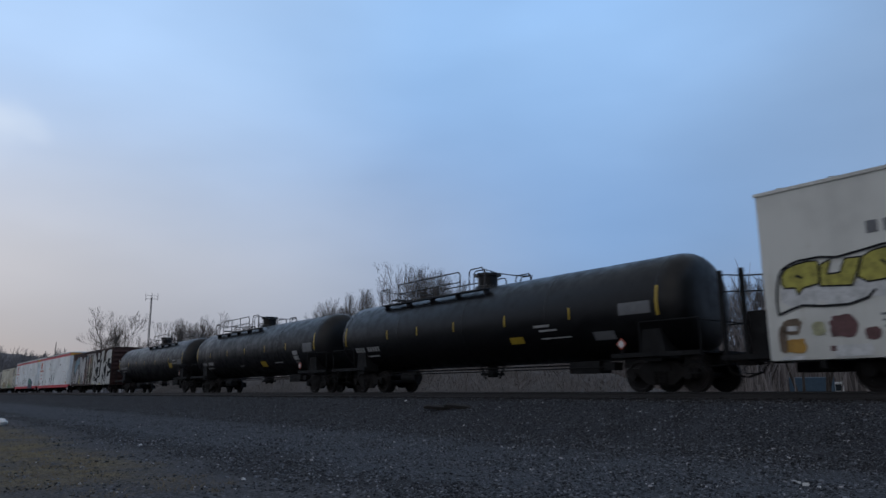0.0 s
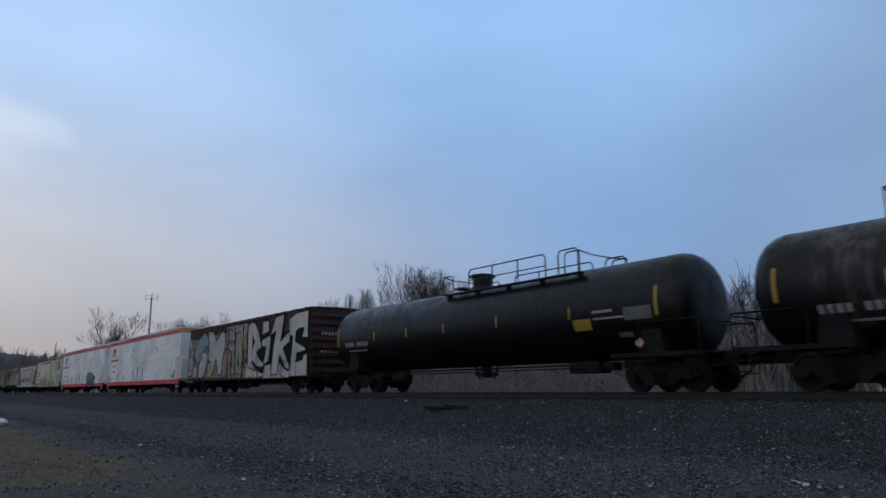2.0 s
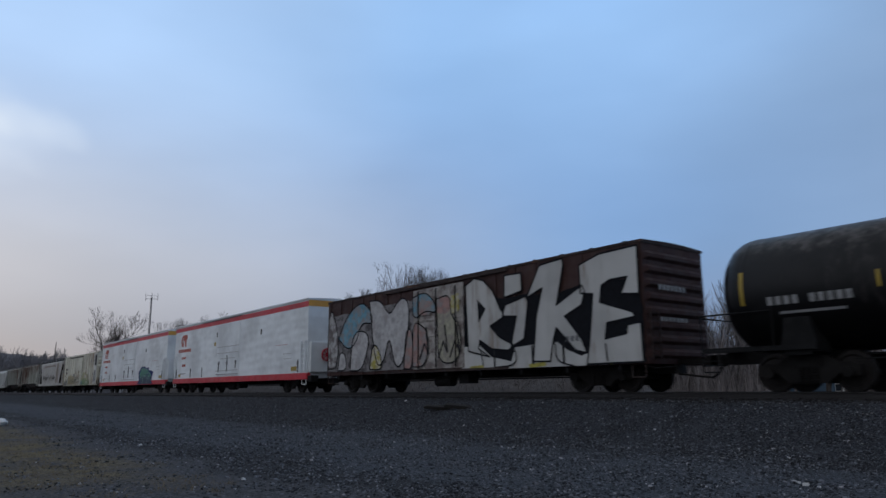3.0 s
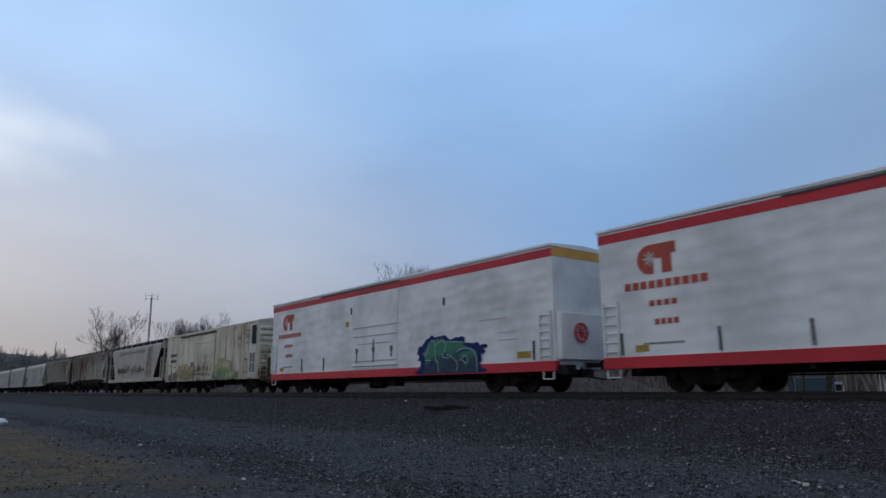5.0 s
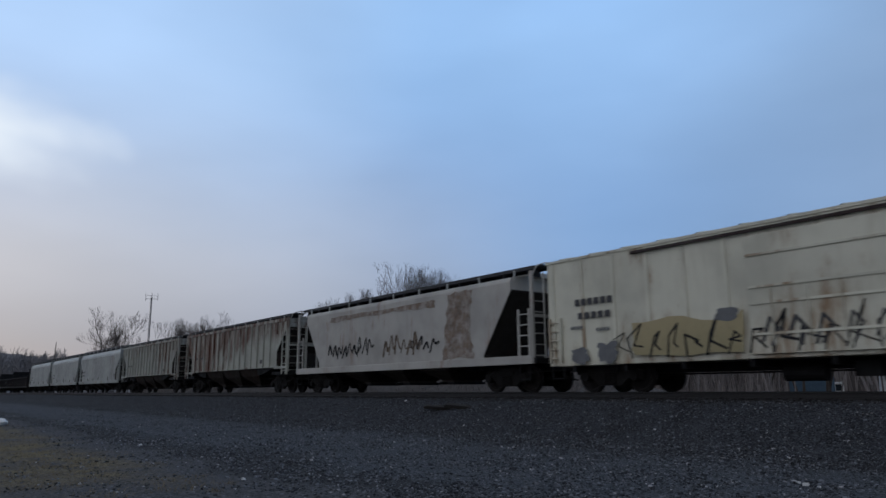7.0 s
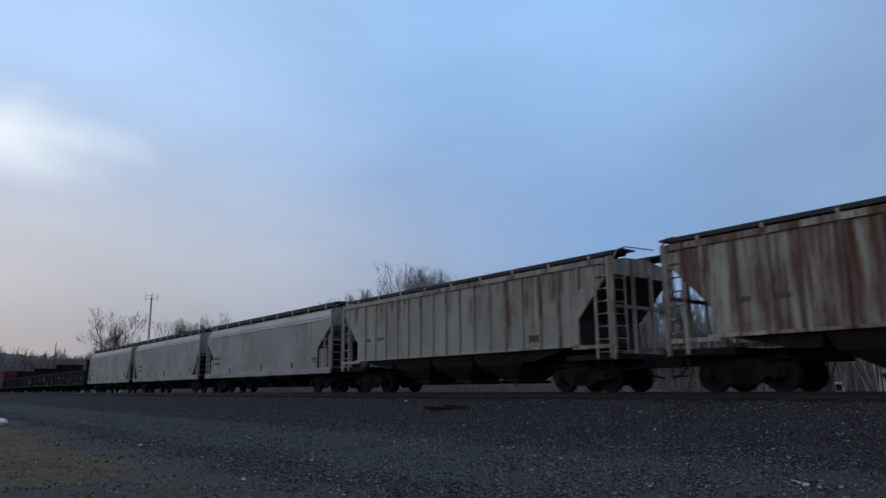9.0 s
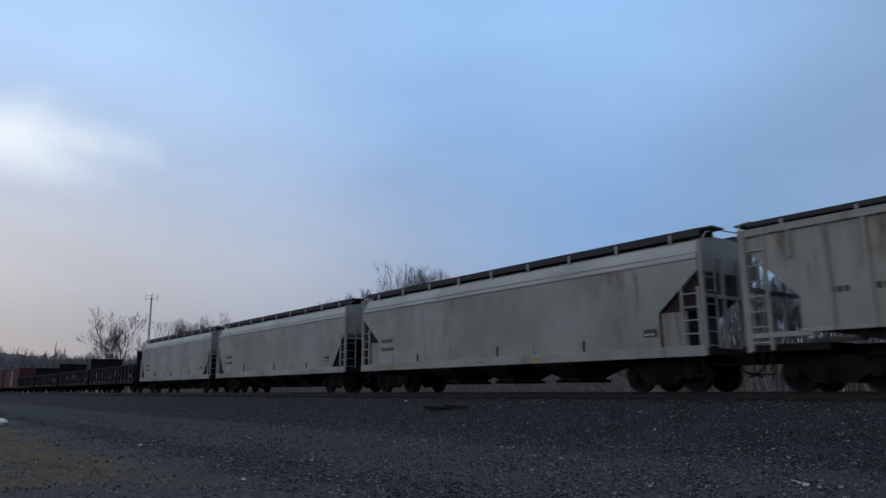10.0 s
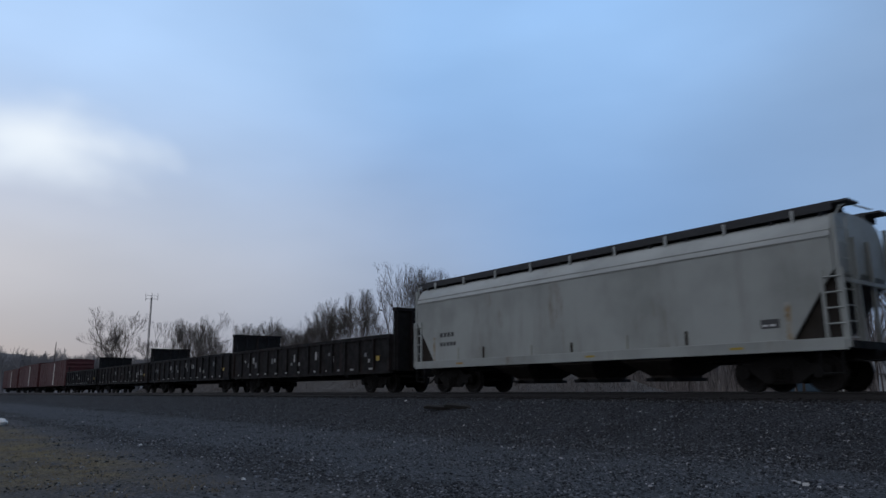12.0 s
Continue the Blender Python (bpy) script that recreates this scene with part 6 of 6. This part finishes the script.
def brush_bank():
    """A low bank overgrown with dead brush behind the track."""
    rng = random.Random(9)
    g = Geo()
    nx = 80
    rows = [(26.2, -1.05), (27.5, 0.1), (29.0, 1.15), (31.0, 1.5), (34, 0.2), (37, -1.1)]
    for i in range(nx):
        x = -105 + 103 * i / (nx - 1)
        fade = bank_fade(x)
        for y, z in rows:
            zz = -1.1 + (z + 1.1) * fade * (1 + 0.25 * noise.noise((x * 0.35, y * 0.5, 2)))
            g.v.append((x, y + 0.4 * noise.noise((x * 0.3, y, 9)), zz))
    m = len(rows)
    for i in range(nx - 1):
        for k in range(m - 1):
            g.f.append((i * m + k, (i + 1) * m + k, (i + 1) * m + k + 1, i * m + k + 1))
    tagged(bulk("brush_bank", g.v, g.f, BRUSH_SOIL), "low earth bank behind the track", "bank", kind="structure")
    g = Geo()
    for _ in range(24000):
        x = -104 + 102 * rng.random()
        fade = bank_fade(x)
        y = 26.4 + 5.5 * rng.random()
        zb = np.interp(y, [r[0] for r in rows], [r[1] for r in rows])
        z = -1.1 + (zb + 1.1) * fade - 0.1
        h, w = rng.uniform(0.15, 0.6) * (0.5 + 0.5 * fade), rng.uniform(0.008, 0.02)
        dx, dy = rng.gauss(0, 0.18), rng.gauss(0, 0.18)
        g.add([(x - w, y, z), (x + w, y + w, z), (x + dx, y + dy, z + h)], [(0, 1, 2)])
    tagged(bulk("dead_brush", g.v, g.f, BRUSH), "dense dead brown brush on the bank", "brush", kind="stuff")


def thicket():
    """Crowded saplings and brush between the bank and the trees."""
    rng = random.Random(77)
    a, b = Geo(), Geo()
    for _ in range(620):
        x, y = rng.uniform(-80, -4), rng.uniform(39, 47)
        if x > -0.5 * y and rng.random() < 0.8:
            continue
        grow(a, b, (x, y, -1.1), rng.uniform(4, 9), rng, 0.4, 1, 2, 0.014, rng.uniform(0.03, 0.09), 0.45)
    for _ in range(5000):
        x, y, h, w = rng.uniform(-80, -4), rng.uniform(38, 44), rng.uniform(0.8, 2.6), rng.uniform(0.015, 0.04)
        if x > -0.5 * y:
            continue
        b.add([(x - w, y, -1.1), (x + w, y + w, -1.1), (x + rng.gauss(0, 0.25), y + rng.gauss(0, 0.25), -1.1 + h)], [(0, 1, 2)])
    tagged(bulk("thicket", a.v + b.v, a.f + [tuple(i + len(a.v) for i in f) for f in b.f], BRUSH_DARK), "crowded bare saplings and brush", "thicket", kind="stuff")


def dark_wood():
    """A dense leafless wood that closes the view behind the houses."""
    rng = random.Random(78)
    a, b = Geo(), Geo()
    for _ in range(260):
        x, y = rng.uniform(-75, -12), rng.uniform(74, 86)
        grow(a, b, (x, y, -1.1), rng.uniform(7, 11), rng, 0.4, 1, 2, 0.03, rng.uniform(0.08, 0.2), 0.45)
    for _ in range(7000):
        x, y, h, w = rng.uniform(-75, -12), rng.uniform(72, 84), rng.uniform(2.0, 6.5), rng.uniform(0.03, 0.11)
        b.add([(x - w, y, -1.1), (x + w, y + w, -1.1), (x + rng.gauss(0, 0.5), y + rng.gauss(0, 0.5), -1.1 + h)], [(0, 1, 2)])
    tagged(bulk("dark_wood", a.v + b.v, a.f + [tuple(i + len(a.v) for i in f) for f in b.f], BRUSH_DARK), "dense dark leafless wood behind the houses", "woods", kind="stuff")


BRUSH_DARK = grass_material("thicket bark", (0.075, 0.066, 0.066), (0.24, 0.215, 0.215))
BRUSH_SOIL = plain("leaf-strewn soil", (0.085, 0.075, 0.073), 0.95, vary=0.6)


def build_trees():
    # those that stand clear over the train: x, y, height, crown width, forks, limbs, seed
    for x, y, hgt, wide, fk, lb, seed in (
            (-105.5, 25, 12.4, 8.4, 1, 6, 1), (-114.4, 34, 11.8, 8.4, 2, 4, 2), (-114.5, 38, 12.3, 6.0, 2, 4, 3), (-115.0, 40, 13.6, 8.0, 2, 4, 4), (-108.0, 39, 10.4, 6.0, 2, 4, 5),
            (-100.2, 42, 10.9, 6.0, 3, 4, 6), (-96.8, 44, 11.3, 5.6, 3, 4, 7), (-93.0, 44, 10.0, 5.0, 3, 4, 32), (-83.0, 42, 9.4, 5.0, 3, 4, 33),
            (-79.1, 42, 10.5, 4.6, 3, 4, 8), (-76.5, 42, 11.7, 5.2, 3, 4, 9), (-74.5, 43, 12.6, 5.6, 2, 5, 10), (-71.6, 44, 13.0, 5.6, 2, 5, 11),
            (-67.1, 45, 15.3, 7.2, 1, 6, 12), (-64.6, 47, 14.9, 6.0, 2, 5, 30), (-62.5, 46, 14.6, 5.8, 2, 5, 14), (-60.4, 48, 13.9, 5.4, 2, 5, 31)):
        bare_tree(x, y, hgt * 0.98, seed, 0.7 if lb == 6 else 0.58, fk, 5, 0.013, 1.0, 1, wide * 1.08, lb)
    # (x, y, height, seed, spread, forks, depth)
    for x, y, hgt, seed, sp, fk, dp in (
            (-55, 49, 11.5, 13, 0.5, 2, 5), (-49, 50, 11, 15, 0.5, 2, 5), (-43, 50, 11, 16, 0.5, 2, 5), (-38, 51, 10.8, 17, 0.5, 2, 5),
            (-33, 51, 10.4, 19, 0.5, 2, 5), (-30, 53, 10.2, 20, 0.5, 2, 5), (-27, 52, 10.0, 21, 0.5, 2, 5), (-24.2, 51, 10.2, 22, 0.5, 2, 5), (-21.8, 50.5, 10.4, 23, 0.5, 2, 5), (-19.5, 52, 10.3, 24, 0.5, 2, 5), (-16.5, 51, 10.2, 25, 0.5, 2, 5), (-13, 52, 10, 26, 0.5, 2, 5), (-22.5, 44, 7.5, 27, 0.45, 3, 5), (-27.5, 43, 7.0, 28, 0.45, 3, 5)):
        bare_tree(x, y, hgt, seed, sp, fk, dp, 0.012, 0.85)


def build_masts():
    mast = tagged(new("radio_mast"), "slim lattice radio mast with whip antennas on top", "mast")
    mast.location = (-154.4, 42.0, -1.1)
    g = Geo()
    for a in range(3):
        c, s = 0.22 * math.cos(a * 2.094), 0.22 * math.sin(a * 2.094)
        g.tube((c, s, 0), (c * 0.6, s * 0.6, 21), 0.06, 5)
    for i in range(26):
        z, r = i * 0.8, 0.22 * (1 - 0.4 * i / 26)
        for a in range(3):
            g.tube((r * math.cos(a * 2.094), r * math.sin(a * 2.094), z), (r * math.cos((a + 1) * 2.094), r * math.sin((a + 1) * 2.094), z + 0.8), 0.03, 3)
    part("lattice", g, MAST, mast)
    g = Geo()
    g.tube((-0.5, -1.1, 20.6), (0.5, 1.1, 20.6), 0.05, 5)
    g.tube((-0.4, -0.9, 21.3), (0.4, 0.9, 21.3), 0.04, 5)
    part("crossarm", g, MAST, mast)
    for dx, dy in ((-0.5, -1.1), (0, 0), (0.5, 1.1)):
        g = Geo()
        g.tube((dx, dy, 20.2), (dx, dy, 21.9), 0.05, 5)
        part("antenna", g, MAST, mast)
    pole = tagged(new("utility_pole"), "thin far utility pole", "pole")
    pole.location = (-296, 47.4, -1.1)
    g = Geo()
    g.tube((0, 0, 0), (0, 0, 19.5), 0.22, 6, 0.14)
    part("shaft", g, BARK, pole)


def house(x, y, w, d, hgt, turn, label):
    hs = tagged(new("house"), label, "house", "houses behind the trees")
    hs.matrix_basis = pose(x, y, -1.1, 0, 0, turn)
    g = Geo()
    g.box(-w / 2, w / 2, -d / 2, d / 2, 0, hgt)
    part("wall", g, SIDING, hs)
    g = Geo()
    g.loft([[(xx, -d / 2 - 0.3, hgt - 0.05), (xx, -d / 2 - 0.3, hgt + 0.1), (xx, 0, hgt + d * 0.28), (xx, d / 2 + 0.3, hgt + 0.1), (xx, d / 2 + 0.3, hgt - 0.05), (xx, 0, hgt + d * 0.22)] for xx in (-w / 2 - 0.3, w / 2 + 0.3)], caps=False)
    part("roof", g, SHINGLE, hs)
    for k in range(3):
        g = Geo()
        px = -w / 2 + w * (k + 0.5) / 3
        g.box(px - 0.45, px + 0.45, -d / 2 - 0.04, -d / 2 + 0.02, hgt * 0.4, hgt * 0.8)
        part("window", g, WINDOW, hs)


def parked_vehicle(name, x, y, turn, paint_mat, L, H, label, cab):
    v = tagged(new(name), label, "vehicle")
    v.matrix_basis = pose(x, y, -1.05, 0, 0, turn)
    g = Geo()
    if cab:
        g.prism([(-L / 2, 0.35), (L / 2, 0.35), (L / 2, 0.85), (L / 2 - 0.9, 1.0), (L / 2 - 1.6, H), (-L / 2 + 0.1, H), (-L / 2, 0.9)], -0.9, 0.9)
    else:
        g.box(-L / 2, L / 2, -1.15, 1.15, 0.55, H)
    part("body", g, paint_mat, v, bevel=0.06)
    if cab:
        g = Geo()
        g.prism([(L / 2 - 1.65, 1.02), (L / 2 - 1.0, 1.02), (L / 2 - 1.6, H - 0.08), (L / 2 - 1.75, H - 0.08)], -0.91, 0.91)
        g.box(-L / 2 + 0.4, L / 2 - 1.9, -0.91, 0.91, 1.05, H - 0.12)
        part("window", g, WINDOW, v)
    for wx in (-L / 2 + 0.9, L / 2 - 0.9):
        for wy in (-0.82, 0.82):
            g = Geo()
            g.tube((wx, wy - 0.1, 0.33), (wx, wy + 0.1, 0.33), 0.33, 16)
            part("wheel", g, RUBBER, v)


# white end of a parked vehicle, with a window, simplified to a small box
def white_vehicle_end(x, y):
    c = tagged(new("white_vehicle_end"), "white end of a parked vehicle, simplified to a box with a dark window", "cabinet")
    c.matrix_basis = pose(x, y, -1.06, 0, 0, 35)
    g = Geo()
    g.box(-0.42, 0.42, -0.35, 0.35, 0.25, 1.5)
    for px in (-0.36, 0.3):
        g.box(px, px + 0.06, -0.3, 0.3, 0, 0.25)
    part("body", g, CAR_WHITE, c, bevel=0.03)
    g = Geo()
    g.box(-0.24, 0.24, -0.365, -0.35, 0.75, 1.3)
    part("door", g, WINDOW, c, "dark window panel")


def small_things():
    # crumpled litter, old timber and pale stones on the gravel
    bag = tagged(new("litter_bag"), "crumpled white plastic bag on the dead grass", "litter")
    bag.location = (-32.9, 3.6, -1.13)
    g = Geo()
    rings = []
    for k, (r, z) in enumerate(((0.05, 0.0), (0.22, 0.02), (0.26, 0.12), (0.16, 0.22), (0.03, 0.27))):
        rings.append([(r * 1.5 * math.cos(6.283 * i / 14) * (1 + 0.3 * noise.noise((i, k, 1))), r * math.sin(6.283 * i / 14) * (1 + 0.4 * noise.noise((i, k, 2))), z + 0.05 * noise.noise((i * 0.7, k, 3))) for i in range(14)])
    g.loft(rings, caps=True)
    part("film", g, LITTER, bag)
    for i, (x, y, turn) in enumerate(((-18.3, 14.2, 28), (-17.5, 14.35, 14))):
        b = tagged(new("old_timber"), "broken dark timber lying on the gravel slope", "timber", "broken timbers on the slope")
        b.matrix_basis = pose(x, y, ground_height(y) + 0.06, 18, 3, turn)
        g = Geo()
        g.prism([(-0.5, -0.04), (0.4, -0.05), (0.52, 0.0), (0.36, 0.05), (-0.44, 0.06), (-0.55, 0.02)], -0.07, 0.07)
        part("beam", g, TIE, b)
    rng = random.Random(31)
    for x, y, s in ((-4.43, 9.4, 0.05), (-4.6, 9.55, 0.035), (-4.25, 9.35, 0.03), (-18.07, 4.9, 0.05), (-18.4, 5.0, 0.035), (-21.1, 14.85, 0.05), (-10.3, 4.3, 0.03)):
        st = tagged(new("pale_stone"), "pale broken stone among dark gravel", "stone", "pale stones on the gravel")
        st.matrix_basis = pose(x, y, ground_height(y) + s * 0.3, 0, 0, rng.uniform(0, 360))
        g = Geo()
        g.add([(a * s * rng.uniform(0.8, 1.25), b * s * rng.uniform(0.8, 1.2), c * s) for a, b, c in ROCK], ROCK_F + [(0, 3, 2), (0, 2, 1)])
        part("rock", g, SIDING, st)


def bright_cloud():
    """A bright thin cloud that drifts slowly along, far off, before the overcast."""
    m, t, p = material("sunlit cloud")
    t.nodes.clear()
    out, em, tr, mx = (t.nodes.new(k) for k in ("ShaderNodeOutputMaterial", "ShaderNodeEmission", "ShaderNodeBsdfTransparent", "ShaderNodeMixShader"))
    em.inputs["Color"].default_value, em.inputs["Strength"].default_value = (0.86, 0.93, 1.0, 1), 1.0
    co, ln = t.nodes.new("ShaderNodeTexCoord"), t.nodes.new("ShaderNodeVectorMath")
    mp = t.nodes.new("ShaderNodeMapping")
    mp.inputs["Scale"].default_value = (1 / 520, 1 / 520, 1 / 210)
    ln.operation = "LENGTH"
    t.links.new(co.outputs["Object"], mp.inputs["Vector"])
    t.links.new(mp.outputs["Vector"], ln.inputs[0])
    puff = noise_node(t, 0.0028, 2.5, 0.5, (1, 1, 1.6), per_object=False)
    ad = t.nodes.new("ShaderNodeMath")
    ad.operation = "MULTIPLY_ADD"
    ad.inputs[1].default_value = 1.1
    t.links.new(puff, ad.inputs[0])
    t.links.new(ln.outputs["Value"], ad.inputs[2])
    t.links.new(ramp(t, ad.outputs[0], 0.50, 1.55, 0.92, 0.0), mx.inputs["Fac"])
    t.links.new(tr.outputs[0], mx.inputs[1])
    t.links.new(em.outputs[0], mx.inputs[2])
    t.links.new(mx.outputs[0], out.inputs["Surface"])
    g = Geo()
    n = 24
    for i in range(n + 1):
        for k in range(9):
            g.v.append((120 * math.cos(math.pi * (i / n - 0.5)) - 120, -950 + 1900 * i / n, -380 + 760 * k / 8))
    g.f = [(i * 9 + k, i * 9 + k + 1, (i + 1) * 9 + k + 1, (i + 1) * 9 + k) for i in range(n) for k in range(8)]
    ob = bulk("cloud", g.v, g.f, m)
    ob.visible_shadow = False
    tagged(ob, "bright thin cloud in the overcast sky", "cloud", kind="structure")
    return ob


# ---------------------------------------------------------------- the place
build_ground()
scatter_grass()
brush_bank()
thicket()
build_trees()
far_woods()
dark_wood()
build_masts()
house(-20.2, 67.0, 8, 4, 2.1, 23, "low pale house with a grey shingle roof")
parked_vehicle("box_trailer", -28.65, 63.8, 23, CAR_BLUE, 3.5, 1.9, "low blue trailer parked beyond the trees", False)
white_vehicle_end(-26.75, 64.3)
small_things()
CLOUD = bright_cloud()

# ---------------------------------------------------------------- the train, from its head
tall_boxcar()
tank_car(101.77, (-10.15, 8.4), -1.05, (-6.75, 0.15), ((-5.47, -1.29), (-0.74, 0.1)), (-5.9, -3.73, -1.37, 1.44, 4.4),
         (("yellow", 1.55, 2.2, 1.62, 1.84), ("white", 2.8, 3.5, 2.08, 2.16), ("white", 3.0, 3.8, 1.94, 2.0), ("white", 3.0, 4.3, 1.7, 1.74), ("grey", 5.2, 6.0, 1.55, 1.8), ("grey", 6.3, 7.4, 2.2, 2.55)),
         "long black tank car with a railed top platform", -8.6, 6.3, 1.78, TANK_BLACK)
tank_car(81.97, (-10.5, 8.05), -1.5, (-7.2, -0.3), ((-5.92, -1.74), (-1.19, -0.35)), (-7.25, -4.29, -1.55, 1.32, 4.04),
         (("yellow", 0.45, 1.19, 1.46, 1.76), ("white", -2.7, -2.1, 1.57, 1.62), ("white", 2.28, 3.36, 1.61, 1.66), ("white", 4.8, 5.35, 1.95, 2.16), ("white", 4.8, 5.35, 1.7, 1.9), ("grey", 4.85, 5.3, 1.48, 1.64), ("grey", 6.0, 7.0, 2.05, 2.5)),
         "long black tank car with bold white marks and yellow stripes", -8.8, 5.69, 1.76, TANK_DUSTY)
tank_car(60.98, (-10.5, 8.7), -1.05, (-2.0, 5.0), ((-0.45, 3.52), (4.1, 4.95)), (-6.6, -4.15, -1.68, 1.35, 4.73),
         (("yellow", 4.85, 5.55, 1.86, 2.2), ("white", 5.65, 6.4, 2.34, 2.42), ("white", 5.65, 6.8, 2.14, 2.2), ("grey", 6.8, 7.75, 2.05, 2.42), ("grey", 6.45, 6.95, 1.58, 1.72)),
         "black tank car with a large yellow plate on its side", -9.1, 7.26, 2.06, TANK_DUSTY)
graffiti_boxcar()
reefer(17.36, 21.3, False, "white refrigerator car with red stripes and orange end")
reefer(-5.79, 21.14, True, "white refrigerator car with a blue and green graffiti piece")
old_insulated_car()
hopper(-44.67, 17.03, "flat", "dusty pale grey covered hopper with dark graffiti tags")
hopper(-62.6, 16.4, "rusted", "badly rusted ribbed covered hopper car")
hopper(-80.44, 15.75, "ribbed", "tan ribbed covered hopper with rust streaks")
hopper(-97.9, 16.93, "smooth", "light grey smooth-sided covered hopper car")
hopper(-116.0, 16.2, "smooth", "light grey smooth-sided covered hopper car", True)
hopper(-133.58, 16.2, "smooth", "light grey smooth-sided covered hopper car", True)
gondola(-152.0, 17.2, GONDOLA_BROWN, "dark ribbed gondola with a tall end bulkhead")
gondola(-169.64, 16.93, GONDOLA, "dark ribbed gondola with a tall end bulkhead")
gondola(-187.33, 17.3, GONDOLA_BROWN, "dark ribbed gondola with a tall end bulkhead")
gondola(-204.5, 15.6, GONDOLA, "dark ribbed gondola with a tall end bulkhead")
red_boxcar(-223.0, 18.6, 3.9)
red_boxcar(-243.2, 18.6, 4.1)
red_boxcar(-263.4, 18.6, 3.9)

# ---------------------------------------------------------------- stones and track pieces, last
scatter_stones("road_gravel", 75000, (-30, 2.5), (5.0, 12.5), (0.006, 0.019), "loose grey gravel on the road", 0.25, 1)
scatter_stones("shoulder_stone", 70000, (-50, 4.5), (11.2, 15.6), (0.009, 0.024), "coarse dark crushed stone on the slope", 0.25, 2, DARK_STONE)
scatter_stones("foreground_gravel", 32000, (-24, 0.5), (0.4, 6.2), (0.005, 0.022), "loose gravel and dirt", 0.5, 3)
scatter_stones("track_ballast", 9000, (-50, 4.5), (15.4, 20.6), (0.025, 0.05), "oily crushed stone between the ties, darkened for shade", 0.3, 5, OILY_SHADED_STONE)
scatter_stones("large_gravel", 9000, (-34, 3.0), (3.2, 15.0), (0.018, 0.038), "larger broken stones strewn over the gravel", 0.3, 6)
build_track()


def motions():
    steps = [0.5 * i for i in range(25)]
    for car in CARS:
        walk(car, [(t, pose(car["rest_x"] + train_offset(t), TRACK_Y, 0)) for t in steps])
    spin = [(i / FPS, math.degrees(train_offset(i / FPS) / WHEEL_R) % 360) for i in range(12 * FPS + 1)]
    for wheelset, ax in WHEELSETS:
        walk(wheelset, [(t, pose(ax, 0, WHEEL_R, 0, a, 0)) for t, a in spin])
    walk(CLOUD, [(t, pose(-2590, -150 + 39 * t, 862 - 1.5 * t)) for t in (0.0, 6.0, 12.0)])


motions()
